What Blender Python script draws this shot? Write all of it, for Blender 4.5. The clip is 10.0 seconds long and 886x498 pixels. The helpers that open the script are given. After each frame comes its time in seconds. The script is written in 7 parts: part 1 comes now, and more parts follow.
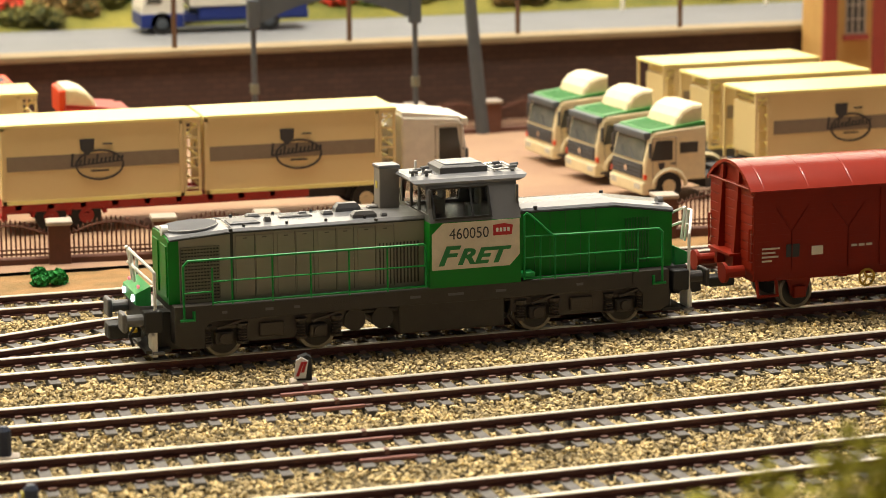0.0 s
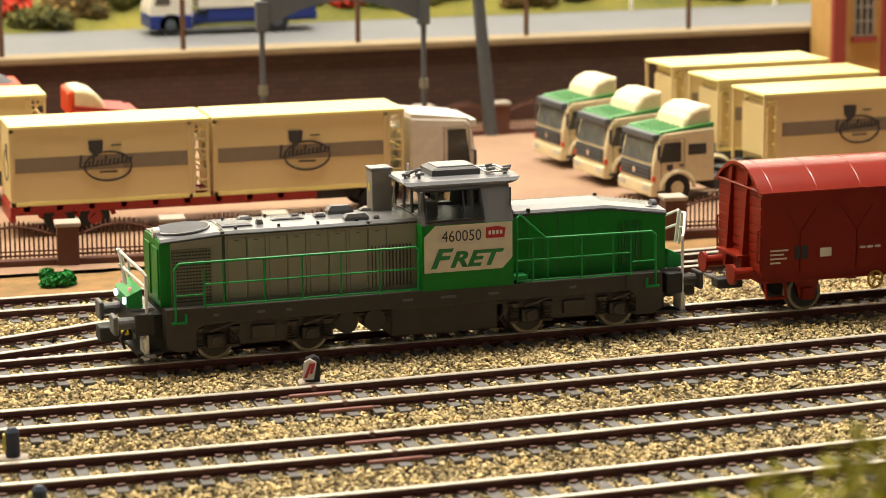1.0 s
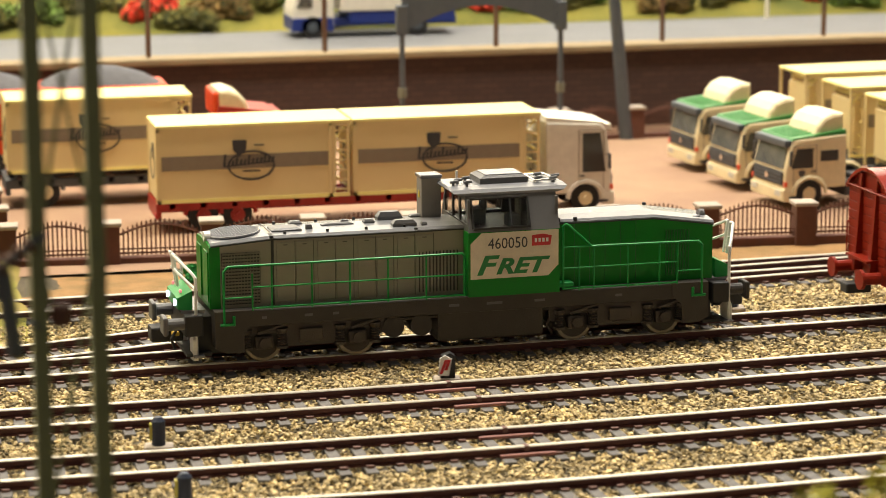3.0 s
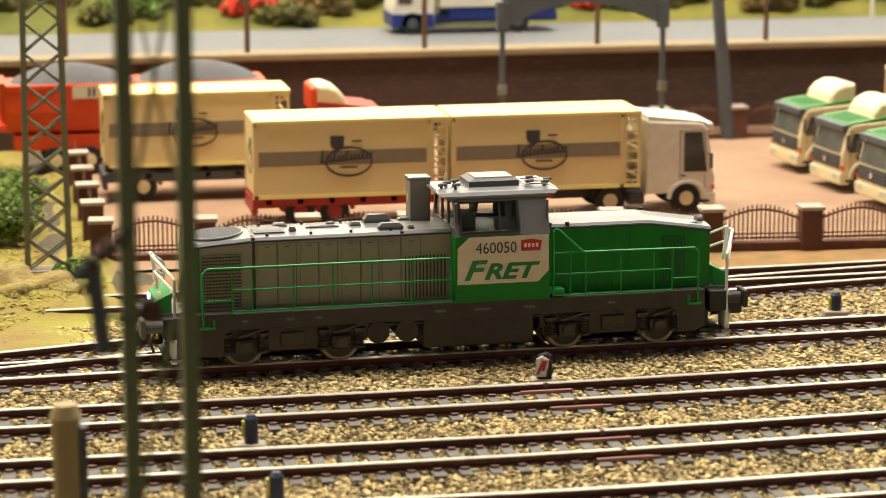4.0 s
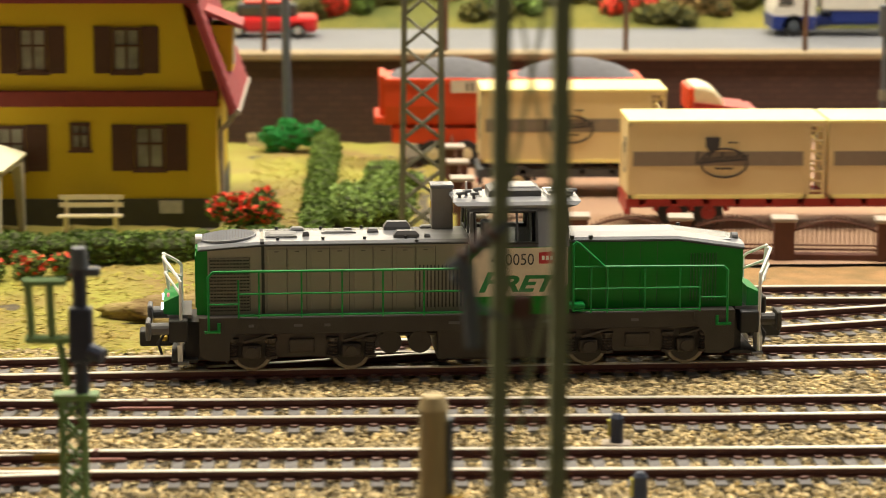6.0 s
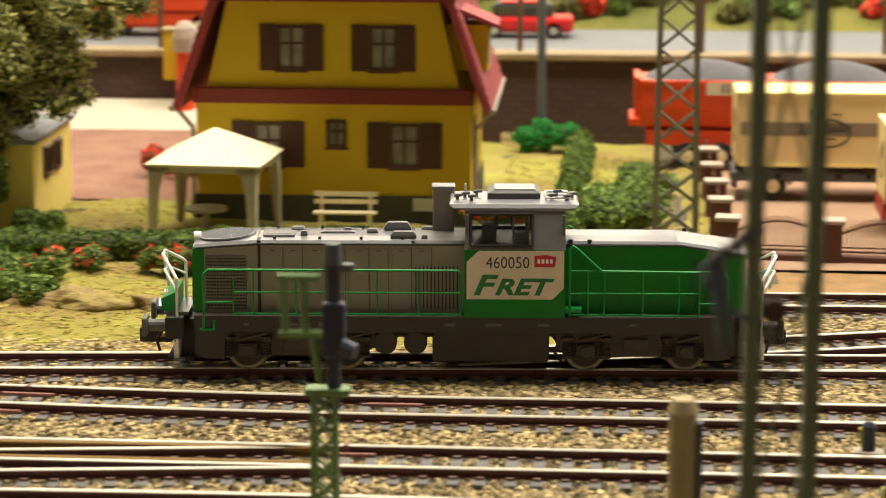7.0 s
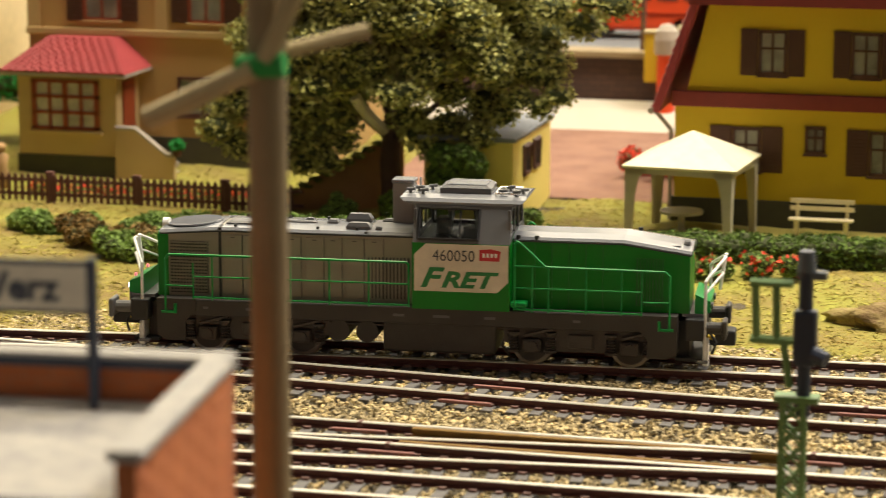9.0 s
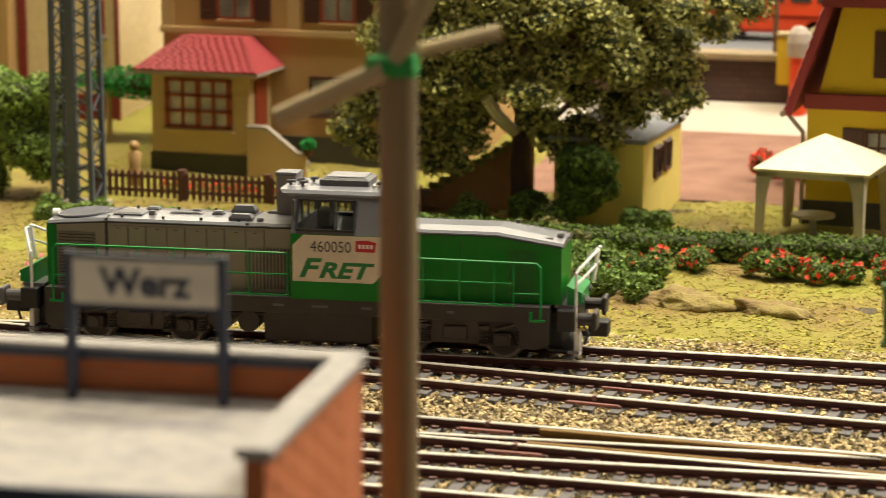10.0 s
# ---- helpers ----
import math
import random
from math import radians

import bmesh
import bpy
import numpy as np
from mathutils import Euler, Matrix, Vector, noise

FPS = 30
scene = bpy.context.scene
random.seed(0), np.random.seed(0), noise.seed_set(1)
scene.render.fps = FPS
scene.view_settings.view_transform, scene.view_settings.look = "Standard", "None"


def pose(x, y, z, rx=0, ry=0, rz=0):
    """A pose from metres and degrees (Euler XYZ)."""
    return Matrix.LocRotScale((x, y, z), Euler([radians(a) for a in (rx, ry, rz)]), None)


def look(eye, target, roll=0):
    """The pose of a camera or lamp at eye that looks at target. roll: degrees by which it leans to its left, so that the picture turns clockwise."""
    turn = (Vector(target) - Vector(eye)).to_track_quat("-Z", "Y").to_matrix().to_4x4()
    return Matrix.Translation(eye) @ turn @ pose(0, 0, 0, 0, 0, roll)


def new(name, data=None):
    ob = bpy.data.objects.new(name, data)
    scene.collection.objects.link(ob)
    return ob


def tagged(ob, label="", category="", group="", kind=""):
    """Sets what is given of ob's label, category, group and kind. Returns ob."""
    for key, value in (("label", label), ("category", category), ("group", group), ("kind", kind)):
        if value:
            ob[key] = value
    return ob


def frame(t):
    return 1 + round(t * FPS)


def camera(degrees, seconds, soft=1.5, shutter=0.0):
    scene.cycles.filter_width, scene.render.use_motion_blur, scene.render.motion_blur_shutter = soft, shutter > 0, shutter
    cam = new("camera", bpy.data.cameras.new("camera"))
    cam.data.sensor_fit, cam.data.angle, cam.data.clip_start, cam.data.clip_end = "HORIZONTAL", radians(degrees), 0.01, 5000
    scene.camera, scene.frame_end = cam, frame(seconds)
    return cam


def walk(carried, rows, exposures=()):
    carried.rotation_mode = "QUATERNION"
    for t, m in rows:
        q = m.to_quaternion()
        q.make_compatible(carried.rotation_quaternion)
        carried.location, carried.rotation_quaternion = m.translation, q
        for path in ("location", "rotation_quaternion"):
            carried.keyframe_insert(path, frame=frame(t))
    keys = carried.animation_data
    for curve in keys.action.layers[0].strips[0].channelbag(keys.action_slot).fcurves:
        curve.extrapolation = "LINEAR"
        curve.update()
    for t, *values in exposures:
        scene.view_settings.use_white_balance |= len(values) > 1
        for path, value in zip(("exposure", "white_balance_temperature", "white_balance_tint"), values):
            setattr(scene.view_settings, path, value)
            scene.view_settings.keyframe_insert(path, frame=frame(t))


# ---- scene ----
# A model railway at 1:87. Plan in millimetres (K turns them into metres): x along the tracks, y away from the camera,
# z = 0 at the rail tops.
K = 0.001
cam = camera(19.77, 10.0, soft=0.55, shutter=0.5)
cam.data.dof.use_dof = True
cam.data.dof.focus_distance = 0.71
cam.data.dof.aperture_fstop = 30.0

# seconds, eye, tilt, turn, lean
PATH = [
    (0.0, 0.0025, 0.0088, 0.1622, 78.755, -16.200, -0.508),
    (0.5, 0.0025, 0.0087, 0.1622, 78.758, -16.166, -0.495),
    (1.0, 0.0025, 0.0087, 0.1622, 78.794, -16.007, -0.500),
    (1.5, 0.0010, 0.0036, 0.1633, 78.824, -15.538, -0.471),
    (2.0, -0.0027, -0.0102, 0.1661, 78.839, -14.647, -0.455),
    (2.5, -0.0027, -0.0108, 0.1662, 78.842, -13.769, -0.402),
    (4.0, -0.0000, -0.0000, 0.1640, 78.806, -10.650, -0.113),
    (4.5, 0.0002, 0.0011, 0.1638, 78.803, -8.896, -0.062),
    (5.0, 0.0001, 0.0010, 0.1638, 78.780, -6.686, -0.014),
    (5.5, 0.0001, 0.0017, 0.1637, 78.769, -4.585, 0.125),
    (7.0, -0.0001, 0.0019, 0.1636, 78.775, 3.634, 0.136),
    (7.5, 0.0000, -0.0000, 0.1640, 78.788, 6.726, 0.133),
    (8.0, 0.0002, -0.0010, 0.1642, 78.796, 10.036, 0.130),
    (8.5, 0.0002, -0.0010, 0.1642, 78.814, 12.548, 0.090),
    (9.0, 0.0003, -0.0011, 0.1642, 78.815, 14.484, 0.081),
    (9.5, 0.0003, -0.0010, 0.1642, 78.825, 16.079, 0.087),
    (10.0, 0.0004, -0.0014, 0.1643, 78.827, 17.454, 0.058),
]
walk(cam, [(t, pose(x, y, z, tilt, 0, turn) @ pose(0, 0, 0, 0, 0, lean)) for t, x, y, z, tilt, turn, lean in PATH])

# ---- light: warm lamps hung in a row over the layout, and the dim hall around
world = bpy.data.worlds.new("hall")
scene.world = world
world.use_nodes = True
world.node_tree.nodes["Background"].inputs["Color"].default_value = (1.0, 0.86, 0.68, 1)
world.node_tree.nodes["Background"].inputs["Strength"].default_value = 0.13


def lamp(x, y, z, w, d, power, aim, colour=(1.0, 0.895, 0.74)):
    data = bpy.data.lights.new("layout_lamp", "AREA")
    data.shape, data.size, data.size_y, data.energy, data.color = "RECTANGLE", w, d, power, colour
    ob = new("layout_lamp", data)
    ob.matrix_world = look((x, y, z), aim)
    return ob


lamp(0.35, 0.94, 1.0, 0.5, 0.12, 11, (0.27, 0.82, 0), (1.0, 0.93, 0.84))
lamp(-0.38, 0.92, 1.0, 0.5, 0.12, 8.6, (-0.30, 0.78, 0), (1.0, 0.86, 0.55))
lamp(0.0, 0.74, 1.5, 1.4, 0.15, 17, (0.0, 0.66, 0))
scene.view_settings.exposure = 0.15


# ---- materials
def material(name, colour, rough=0.6, metal=0.0, second=None, scale=300.0, amount=0.5, bump=0.0, fine=2500.0, emit=0.0,
             spec=0.5, random_tint=0.0):
    """A surface whose colour wanders between two tones at two scales, with fine relief."""
    m = bpy.data.materials.new(name)
    m.use_nodes = True
    nt = m.node_tree
    b = nt.nodes["Principled BSDF"]
    b.inputs["Roughness"].default_value, b.inputs["Metallic"].default_value = rough, metal
    b.inputs["Specular IOR Level"].default_value = spec
    second = second or tuple(c * 0.75 for c in colour)
    co = nt.nodes.new("ShaderNodeTexCoord")
    n1, n2 = nt.nodes.new("ShaderNodeTexNoise"), nt.nodes.new("ShaderNodeTexNoise")
    n1.inputs["Scale"].default_value, n1.inputs["Detail"].default_value = scale, 4
    n2.inputs["Scale"].default_value, n2.inputs["Detail"].default_value = fine, 2
    for n in (n1, n2):
        nt.links.new(co.outputs["Object"], n.inputs["Vector"])
    add = nt.nodes.new("ShaderNodeMath")
    add.operation = "MULTIPLY_ADD"
    nt.links.new(n2.outputs["Fac"], add.inputs[0])
    add.inputs[1].default_value = 0.5
    nt.links.new(n1.outputs["Fac"], add.inputs[2])
    ramp = nt.nodes.new("ShaderNodeMapRange")
    ramp.inputs["From Min"].default_value, ramp.inputs["From Max"].default_value = 0.55, 0.95
    ramp.inputs["To Max"].default_value = amount
    nt.links.new(add.outputs[0], ramp.inputs["Value"])
    mix = nt.nodes.new("ShaderNodeMix")
    mix.data_type = "RGBA"
    mix.inputs["A"].default_value, mix.inputs["B"].default_value = (*colour, 1), (*second, 1)
    nt.links.new(ramp.outputs["Result"], mix.inputs["Factor"])
    out = mix.outputs["Result"]
    if random_tint:
        info = nt.nodes.new("ShaderNodeNewGeometry")
        hsv = nt.nodes.new("ShaderNodeHueSaturation")
        mr = nt.nodes.new("ShaderNodeMapRange")
        mr.inputs["To Min"].default_value, mr.inputs["To Max"].default_value = 1 - random_tint, 1 + random_tint
        nt.links.new(info.outputs["Random Per Island"], mr.inputs["Value"])
        nt.links.new(mr.outputs["Result"], hsv.inputs["Value"])
        nt.links.new(out, hsv.inputs["Color"])
        out = hsv.outputs["Color"]
    nt.links.new(out, b.inputs["Base Color"])
    if bump:
        bn = nt.nodes.new("ShaderNodeBump")
        bn.inputs["Strength"].default_value, bn.inputs["Distance"].default_value = bump, 0.0006
        nt.links.new(n2.outputs["Fac"], bn.inputs["Height"])
        nt.links.new(bn.outputs["Normal"], b.inputs["Normal"])
    if emit:
        b.inputs["Emission Color"].default_value, b.inputs["Emission Strength"].default_value = (*colour, 1), emit
    return m


def glass(name, tint=(0.85, 0.88, 0.87), rough=0.04):
    m = bpy.data.materials.new(name)
    m.use_nodes = True
    b = m.node_tree.nodes["Principled BSDF"]
    b.inputs["Base Color"].default_value = (*tint, 1)
    b.inputs["Roughness"].default_value, b.inputs["Transmission Weight"].default_value = rough, 1.0
    b.inputs["IOR"].default_value = 1.15
    return m


GREEN = material("loco_green", (0.002, 0.19, 0.014), 0.3, second=(0.002, 0.165, 0.012), scale=90, spec=0.25)
RAILGREEN = material("handrail_green", (0.006, 0.27, 0.05), 0.4, spec=0.3)
GREY = material("loco_grey", (0.27, 0.245, 0.195), 0.4, second=(0.235, 0.21, 0.165), scale=80)
CABGREY = material("cab_grey", (0.125, 0.125, 0.128), 0.45, second=(0.105, 0.105, 0.108), scale=80, spec=0.3)
ROOFGREY = material("roof_grey", (0.17, 0.175, 0.19), 0.24, second=(0.14, 0.145, 0.16), scale=120, spec=0.8)
STACKG = material("stack_warm_grey", (0.27, 0.25, 0.23), 0.5)
HATCH = material("hatch_dark_grey", (0.12, 0.12, 0.125), 0.4)
PANELW = material("panel_cream", (0.72, 0.64, 0.52), 0.5)
FRAME = material("underframe_dark", (0.042, 0.036, 0.031), 0.6, second=(0.026, 0.022, 0.02), scale=200, bump=0.2)
BOGIE = material("bogie_brown_grey", (0.062, 0.050, 0.042), 0.55, second=(0.035, 0.028, 0.024), scale=250, bump=0.25)
BLACK = material("black_rubber", (0.015, 0.015, 0.016), 0.55)
GAP = material("seam_dark", (0.03, 0.03, 0.03), 0.7)
SEAM = material("panel_seam_grey", (0.10, 0.09, 0.072), 0.6)
STEEL = material("bright_steel", (0.75, 0.72, 0.68), 0.25, metal=1.0)
DULLSTEEL = material("dull_steel", (0.20, 0.18, 0.16), 0.35, metal=0.8)
WHITE = material("white_paint", (0.82, 0.82, 0.8), 0.4)
INK = material("dark_ink", (0.05, 0.05, 0.055), 0.6)
LETTERGREEN = material("letter_green", (0.01, 0.2, 0.05), 0.5)
LOGORED = material("logo_red", (0.5, 0.02, 0.03), 0.5)
WAGONRED = material("wagon_red_brown", (0.23, 0.016, 0.005), 0.4, second=(0.17, 0.012, 0.004), scale=100, bump=0.05, spec=0.2)
WAGONROOF = material("wagon_roof_red", (0.26, 0.020, 0.008), 0.22, second=(0.22, 0.016, 0.007), scale=100, spec=0.7)
# Pale diffuse colour stands in for the sheen on the rail heads.
RAILTOP = material("rail_head_sheen", (0.74, 0.69, 0.59), 0.32, metal=0.35, second=(0.56, 0.51, 0.44), scale=150)
RAILSIDE = material("rail_side_rust", (0.10, 0.028, 0.024), 0.6, second=(0.05, 0.018, 0.02), scale=400, bump=0.2)
SLEEPER = material("sleeper_brown_grey", (0.165, 0.155, 0.145), 0.7, second=(0.085, 0.08, 0.08), scale=400, amount=0.9, bump=0.3)
CHAIR = material("rail_chair_rust", (0.2, 0.11, 0.09), 0.7, second=(0.12, 0.07, 0.06))
BALLAST = material("ballast_tan_stone", (0.62, 0.49, 0.25), 0.9, second=(0.22, 0.18, 0.11), scale=160, amount=0.8, random_tint=0.7)
BED = material("ballast_bed_earth", (0.12, 0.095, 0.055), 0.95, second=(0.05, 0.042, 0.028), scale=500, amount=0.9, bump=0.8, fine=1200)
YARD = material("yard_sandy_paving", (0.36, 0.23, 0.14), 0.9, second=(0.26, 0.15, 0.10), scale=30, amount=0.8, bump=0.3)
EARTH = material("garden_soil_orange", (0.36, 0.2, 0.08), 0.95, second=(0.2, 0.13, 0.05), scale=120, amount=0.9, bump=0.7)
GRASS = material("grass_turf", (0.31, 0.31, 0.045), 0.95, second=(0.22, 0.14, 0.05), scale=24, amount=1.0, bump=0.5, fine=1500)
ROADM = material("asphalt_light_grey", (0.17, 0.175, 0.185), 0.8, second=(0.13, 0.135, 0.14), scale=30, bump=0.2)
def brick_wall(name, dark, light, joint, course):
    """Small bricks in courses, for walls that stay far off."""
    m = material(name, dark, 0.85, second=light, scale=50, amount=0.9)
    nt = m.node_tree
    b = nt.nodes["Principled BSDF"]
    co, mp, br = nt.nodes.new("ShaderNodeTexCoord"), nt.nodes.new("ShaderNodeMapping"), nt.nodes.new("ShaderNodeTexBrick")
    mp.inputs["Rotation"].default_value = (math.radians(90), 0, 0)
    nt.links.new(co.outputs["Object"], mp.inputs["Vector"])
    nt.links.new(mp.outputs["Vector"], br.inputs["Vector"])
    br.inputs["Scale"].default_value = 1.0
    br.inputs["Brick Width"].default_value, br.inputs["Row Height"].default_value, br.inputs["Mortar Size"].default_value = course * 2.4, course, course * 0.09
    br.inputs["Color1"].default_value, br.inputs["Color2"].default_value, br.inputs["Mortar"].default_value = (*dark, 1), (*light, 1), (*joint, 1)
    mix = nt.nodes.new("ShaderNodeMix")
    mix.data_type, mix.blend_type = "RGBA", "MIX"
    mix.inputs["Factor"].default_value = 0.6
    old = b.inputs["Base Color"].links[0].from_socket
    nt.links.new(old, mix.inputs["A"])
    nt.links.new(br.outputs["Color"], mix.inputs["B"])
    nt.links.new(mix.outputs["Result"], b.inputs["Base Color"])
    bump = nt.nodes.new("ShaderNodeBump")
    bump.inputs["Strength"].default_value, bump.inputs["Distance"].default_value = 0.5, 0.0004
    bump.invert = True
    nt.links.new(br.outputs["Fac"], bump.inputs["Height"])
    nt.links.new(bump.outputs["Normal"], b.inputs["Normal"])
    return m


STONEW = brick_wall("retaining_wall_brown", (0.085, 0.045, 0.034), (0.055, 0.03, 0.024), (0.03, 0.02, 0.017), 0.0026)
COPING = material("coping_stone_tan", (0.30, 0.23, 0.13), 0.85, second=(0.22, 0.17, 0.10), scale=100, bump=0.3)
CREAM = material("container_cream", (0.80, 0.65, 0.34), 0.45, second=(0.73, 0.58, 0.29), scale=60)
# Yellow roof tone, with the lit top's brightness put into the colour.
CREAMTOP = material("container_yellow", (0.92, 0.82, 0.33), 0.4, second=(0.85, 0.70, 0.27), scale=60)
STRIPE = material("container_stripe_taupe", (0.27, 0.22, 0.16), 0.5)
TRUCKRED = material("chassis_red", (0.36, 0.018, 0.012), 0.4)
CABWHITE = material("cab_white", (0.78, 0.74, 0.64), 0.4)
CABCREAM = material("cab_cream", (0.80, 0.70, 0.45), 0.4)
CABGREEN = material("cab_roof_green", (0.04, 0.24, 0.05), 0.4)
TYRE = material("tyre_black", (0.02, 0.02, 0.02), 0.8)
ORANGE = material("tipper_orange", (0.75, 0.07, 0.015), 0.4, second=(0.65, 0.06, 0.012), scale=60)
COAL = material("grey_load", (0.13, 0.13, 0.14), 0.9, second=(0.08, 0.08, 0.09), scale=300, bump=0.6)
TINTED = material("tinted_glass", (0.10, 0.11, 0.11), 0.1, second=(0.2, 0.2, 0.18), scale=120, amount=0.8, spec=0.9)
BLUE = material("lorry_blue", (0.01, 0.03, 0.2), 0.4)
HOUSEY = material("house_ochre_plaster", (0.62, 0.43, 0.014), 0.8, second=(0.54, 0.37, 0.012), scale=40, bump=0.15)
HOUSEB = material("house_base_dark", (0.06, 0.055, 0.03), 0.85, second=(0.04, 0.035, 0.02), scale=200)
TILE = material("roof_tile_red", (0.31, 0.036, 0.04), 0.65, second=(0.22, 0.026, 0.03), scale=150, bump=0.2)
TRIM = material("trim_dark_red", (0.2, 0.02, 0.015), 0.6)
SHUTTER = material("shutter_brown", (0.085, 0.03, 0.016), 0.6, second=(0.06, 0.02, 0.012))
CURTAIN = material("curtain_grey", (0.6, 0.56, 0.48), 0.8, second=(0.26, 0.24, 0.2), scale=120, amount=0.9)
PANE = material("dark_window", (0.05, 0.05, 0.045), 0.12, spec=0.8)
TENT = material("canopy_cream_plastic", (0.82, 0.76, 0.52), 0.5)
TENTLEG = material("canopy_leg_plastic", (0.5, 0.46, 0.34), 0.55)
SHEDY = material("shed_yellow_plaster", (0.78, 0.64, 0.17), 0.8, second=(0.68, 0.54, 0.13), scale=60, bump=0.2)
VILLA = material("villa_tan_plaster", (0.45, 0.28, 0.10), 0.8, second=(0.38, 0.23, 0.08), scale=50, bump=0.2)
VILLATRIM = material("villa_trim_light", (0.50, 0.35, 0.15), 0.8, second=(0.42, 0.29, 0.12), scale=60)
WINRED = material("window_frame_redbrown", (0.28, 0.05, 0.015), 0.5)
FENCE = material("fence_rust_brown", (0.15, 0.06, 0.035), 0.6, second=(0.1, 0.04, 0.025))
POSTB = material("fence_post_brick", (0.14, 0.055, 0.035), 0.8, second=(0.09, 0.04, 0.03), scale=400, bump=0.3)
CAPST = material("post_cap_stone", (0.40, 0.34, 0.28), 0.8)
PICKET = material("picket_brown", (0.11, 0.04, 0.03), 0.7)
BARK = material("bark_dark", (0.085, 0.048, 0.04), 0.9, second=(0.04, 0.024, 0.02), scale=200, bump=0.6)
LEAF = material("leaf_olive", (0.38, 0.37, 0.12), 0.85, second=(0.25, 0.25, 0.07), scale=40, random_tint=0.5)
HEDGE = material("hedge_green", (0.125, 0.20, 0.028), 0.85, second=(0.065, 0.11, 0.016), scale=60, random_tint=0.5)
THICKET = material("thicket_olive", (0.20, 0.19, 0.05), 0.9, second=(0.10, 0.09, 0.03), scale=50, random_tint=0.5)
DRYBUSH = material("undergrowth_brown", (0.26, 0.16, 0.05), 0.9, second=(0.16, 0.13, 0.04), scale=50, random_tint=0.5)
BUSH = material("bush_green", (0.21, 0.31, 0.07), 0.85, second=(0.12, 0.19, 0.04), scale=60, random_tint=0.5)
BIGBUSH = material("fresh_bush_green", (0.29, 0.42, 0.10), 0.85, second=(0.17, 0.28, 0.06), scale=60, random_tint=0.45)
BRIGHTG = material("vivid_green_foam", (0.02, 0.28, 0.05), 0.85, second=(0.02, 0.2, 0.04), random_tint=0.3)
FLOWER = material("red_blossom", (0.75, 0.07, 0.03), 0.8, random_tint=0.3)
MASTG = material("mast_grey_green", (0.19, 0.19, 0.14), 0.6, second=(0.14, 0.14, 0.1))
MASTO = material("mast_olive_green", (0.18, 0.20, 0.10), 0.6, second=(0.13, 0.15, 0.075))
MASTD = material("mast_blue_grey", (0.085, 0.1, 0.12), 0.5, second=(0.06, 0.075, 0.09))
WOODP = material("pale_wood_post", (0.42, 0.33, 0.17), 0.7, second=(0.33, 0.25, 0.12), scale=150)
BROWNP = material("brown_post", (0.25, 0.18, 0.09), 0.6, second=(0.2, 0.14, 0.07))
SIGGREEN = material("signal_green", (0.13, 0.24, 0.08), 0.5)
BRICK = material("platform_brick_orange", (0.50, 0.16, 0.05), 0.75, second=(0.40, 0.11, 0.035), scale=120, amount=0.8, bump=0.2, random_tint=0.2)
PLASTERG = material("platform_coping_grey", (0.45, 0.42, 0.37), 0.85, second=(0.27, 0.26, 0.26), scale=260, amount=0.7, bump=0.4)
PARAPET = brick_wall("parapet_brick", (0.50, 0.15, 0.05), (0.40, 0.11, 0.035), (0.30, 0.17, 0.10), 0.0019)
SIGNW = material("sign_white", (0.66, 0.6, 0.5), 0.55)
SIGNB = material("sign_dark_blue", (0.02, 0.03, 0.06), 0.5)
LIGHTW = material("headlight_glow", (0.8, 0.85, 1.0), 0.3, emit=3.5)
LIGHTR = material("tail_light_glow", (1.0, 0.25, 0.3), 0.3, emit=0.6)
GLASS = glass("clear_glazing")


# ---- building helpers (millimetres in, metres out)
def box(bm, x0, x1, y0, y1, z0, z1, bevel=0.0):
    r = bmesh.ops.create_cube(bm, size=1.0)["verts"]
    bmesh.ops.scale(bm, vec=(x1 - x0, y1 - y0, z1 - z0), verts=r)
    bmesh.ops.translate(bm, vec=((x0 + x1) / 2, (y0 + y1) / 2, (z0 + z1) / 2), verts=r)
    if bevel:
        es = list({e for v in r for e in v.link_edges})
        bmesh.ops.bevel(bm, geom=es, offset=bevel, segments=2, profile=0.5, affect="EDGES")
    return bm


def rod(bm, a, b, r, n=8, r2=None):
    a, b = Vector(a), Vector(b)
    d = b - a
    m = Matrix.Translation((a + b) / 2) @ d.to_track_quat("Z", "Y").to_matrix().to_4x4()
    bmesh.ops.create_cone(bm, cap_ends=True, segments=n, radius1=r, radius2=r if r2 is None else r2, depth=d.length, matrix=m)
    return bm


def tube(bm, pts, r, n=6):
    """A bent rod as one skin, its corners mitred."""
    pts = [Vector(p) for p in pts]
    steps = [(b - a).normalized() for a, b in zip(pts, pts[1:])]
    side = steps[0].orthogonal().normalized()
    rings = []
    for i, p in enumerate(pts):
        a, b = steps[max(i - 1, 0)], steps[min(i, len(steps) - 1)]
        along = (a + b).normalized() if (a + b).length > 1e-6 else b
        side = (side - along * side.dot(along)).normalized()
        up = along.cross(side)
        wide = min(1.35, 1.0 / max(0.3, along.dot(b)))
        rings.append([p + (side * math.cos(q) + up * math.sin(q)) * r * wide for q in (2 * math.pi * k / n for k in range(n))])
    return loft(bm, rings)


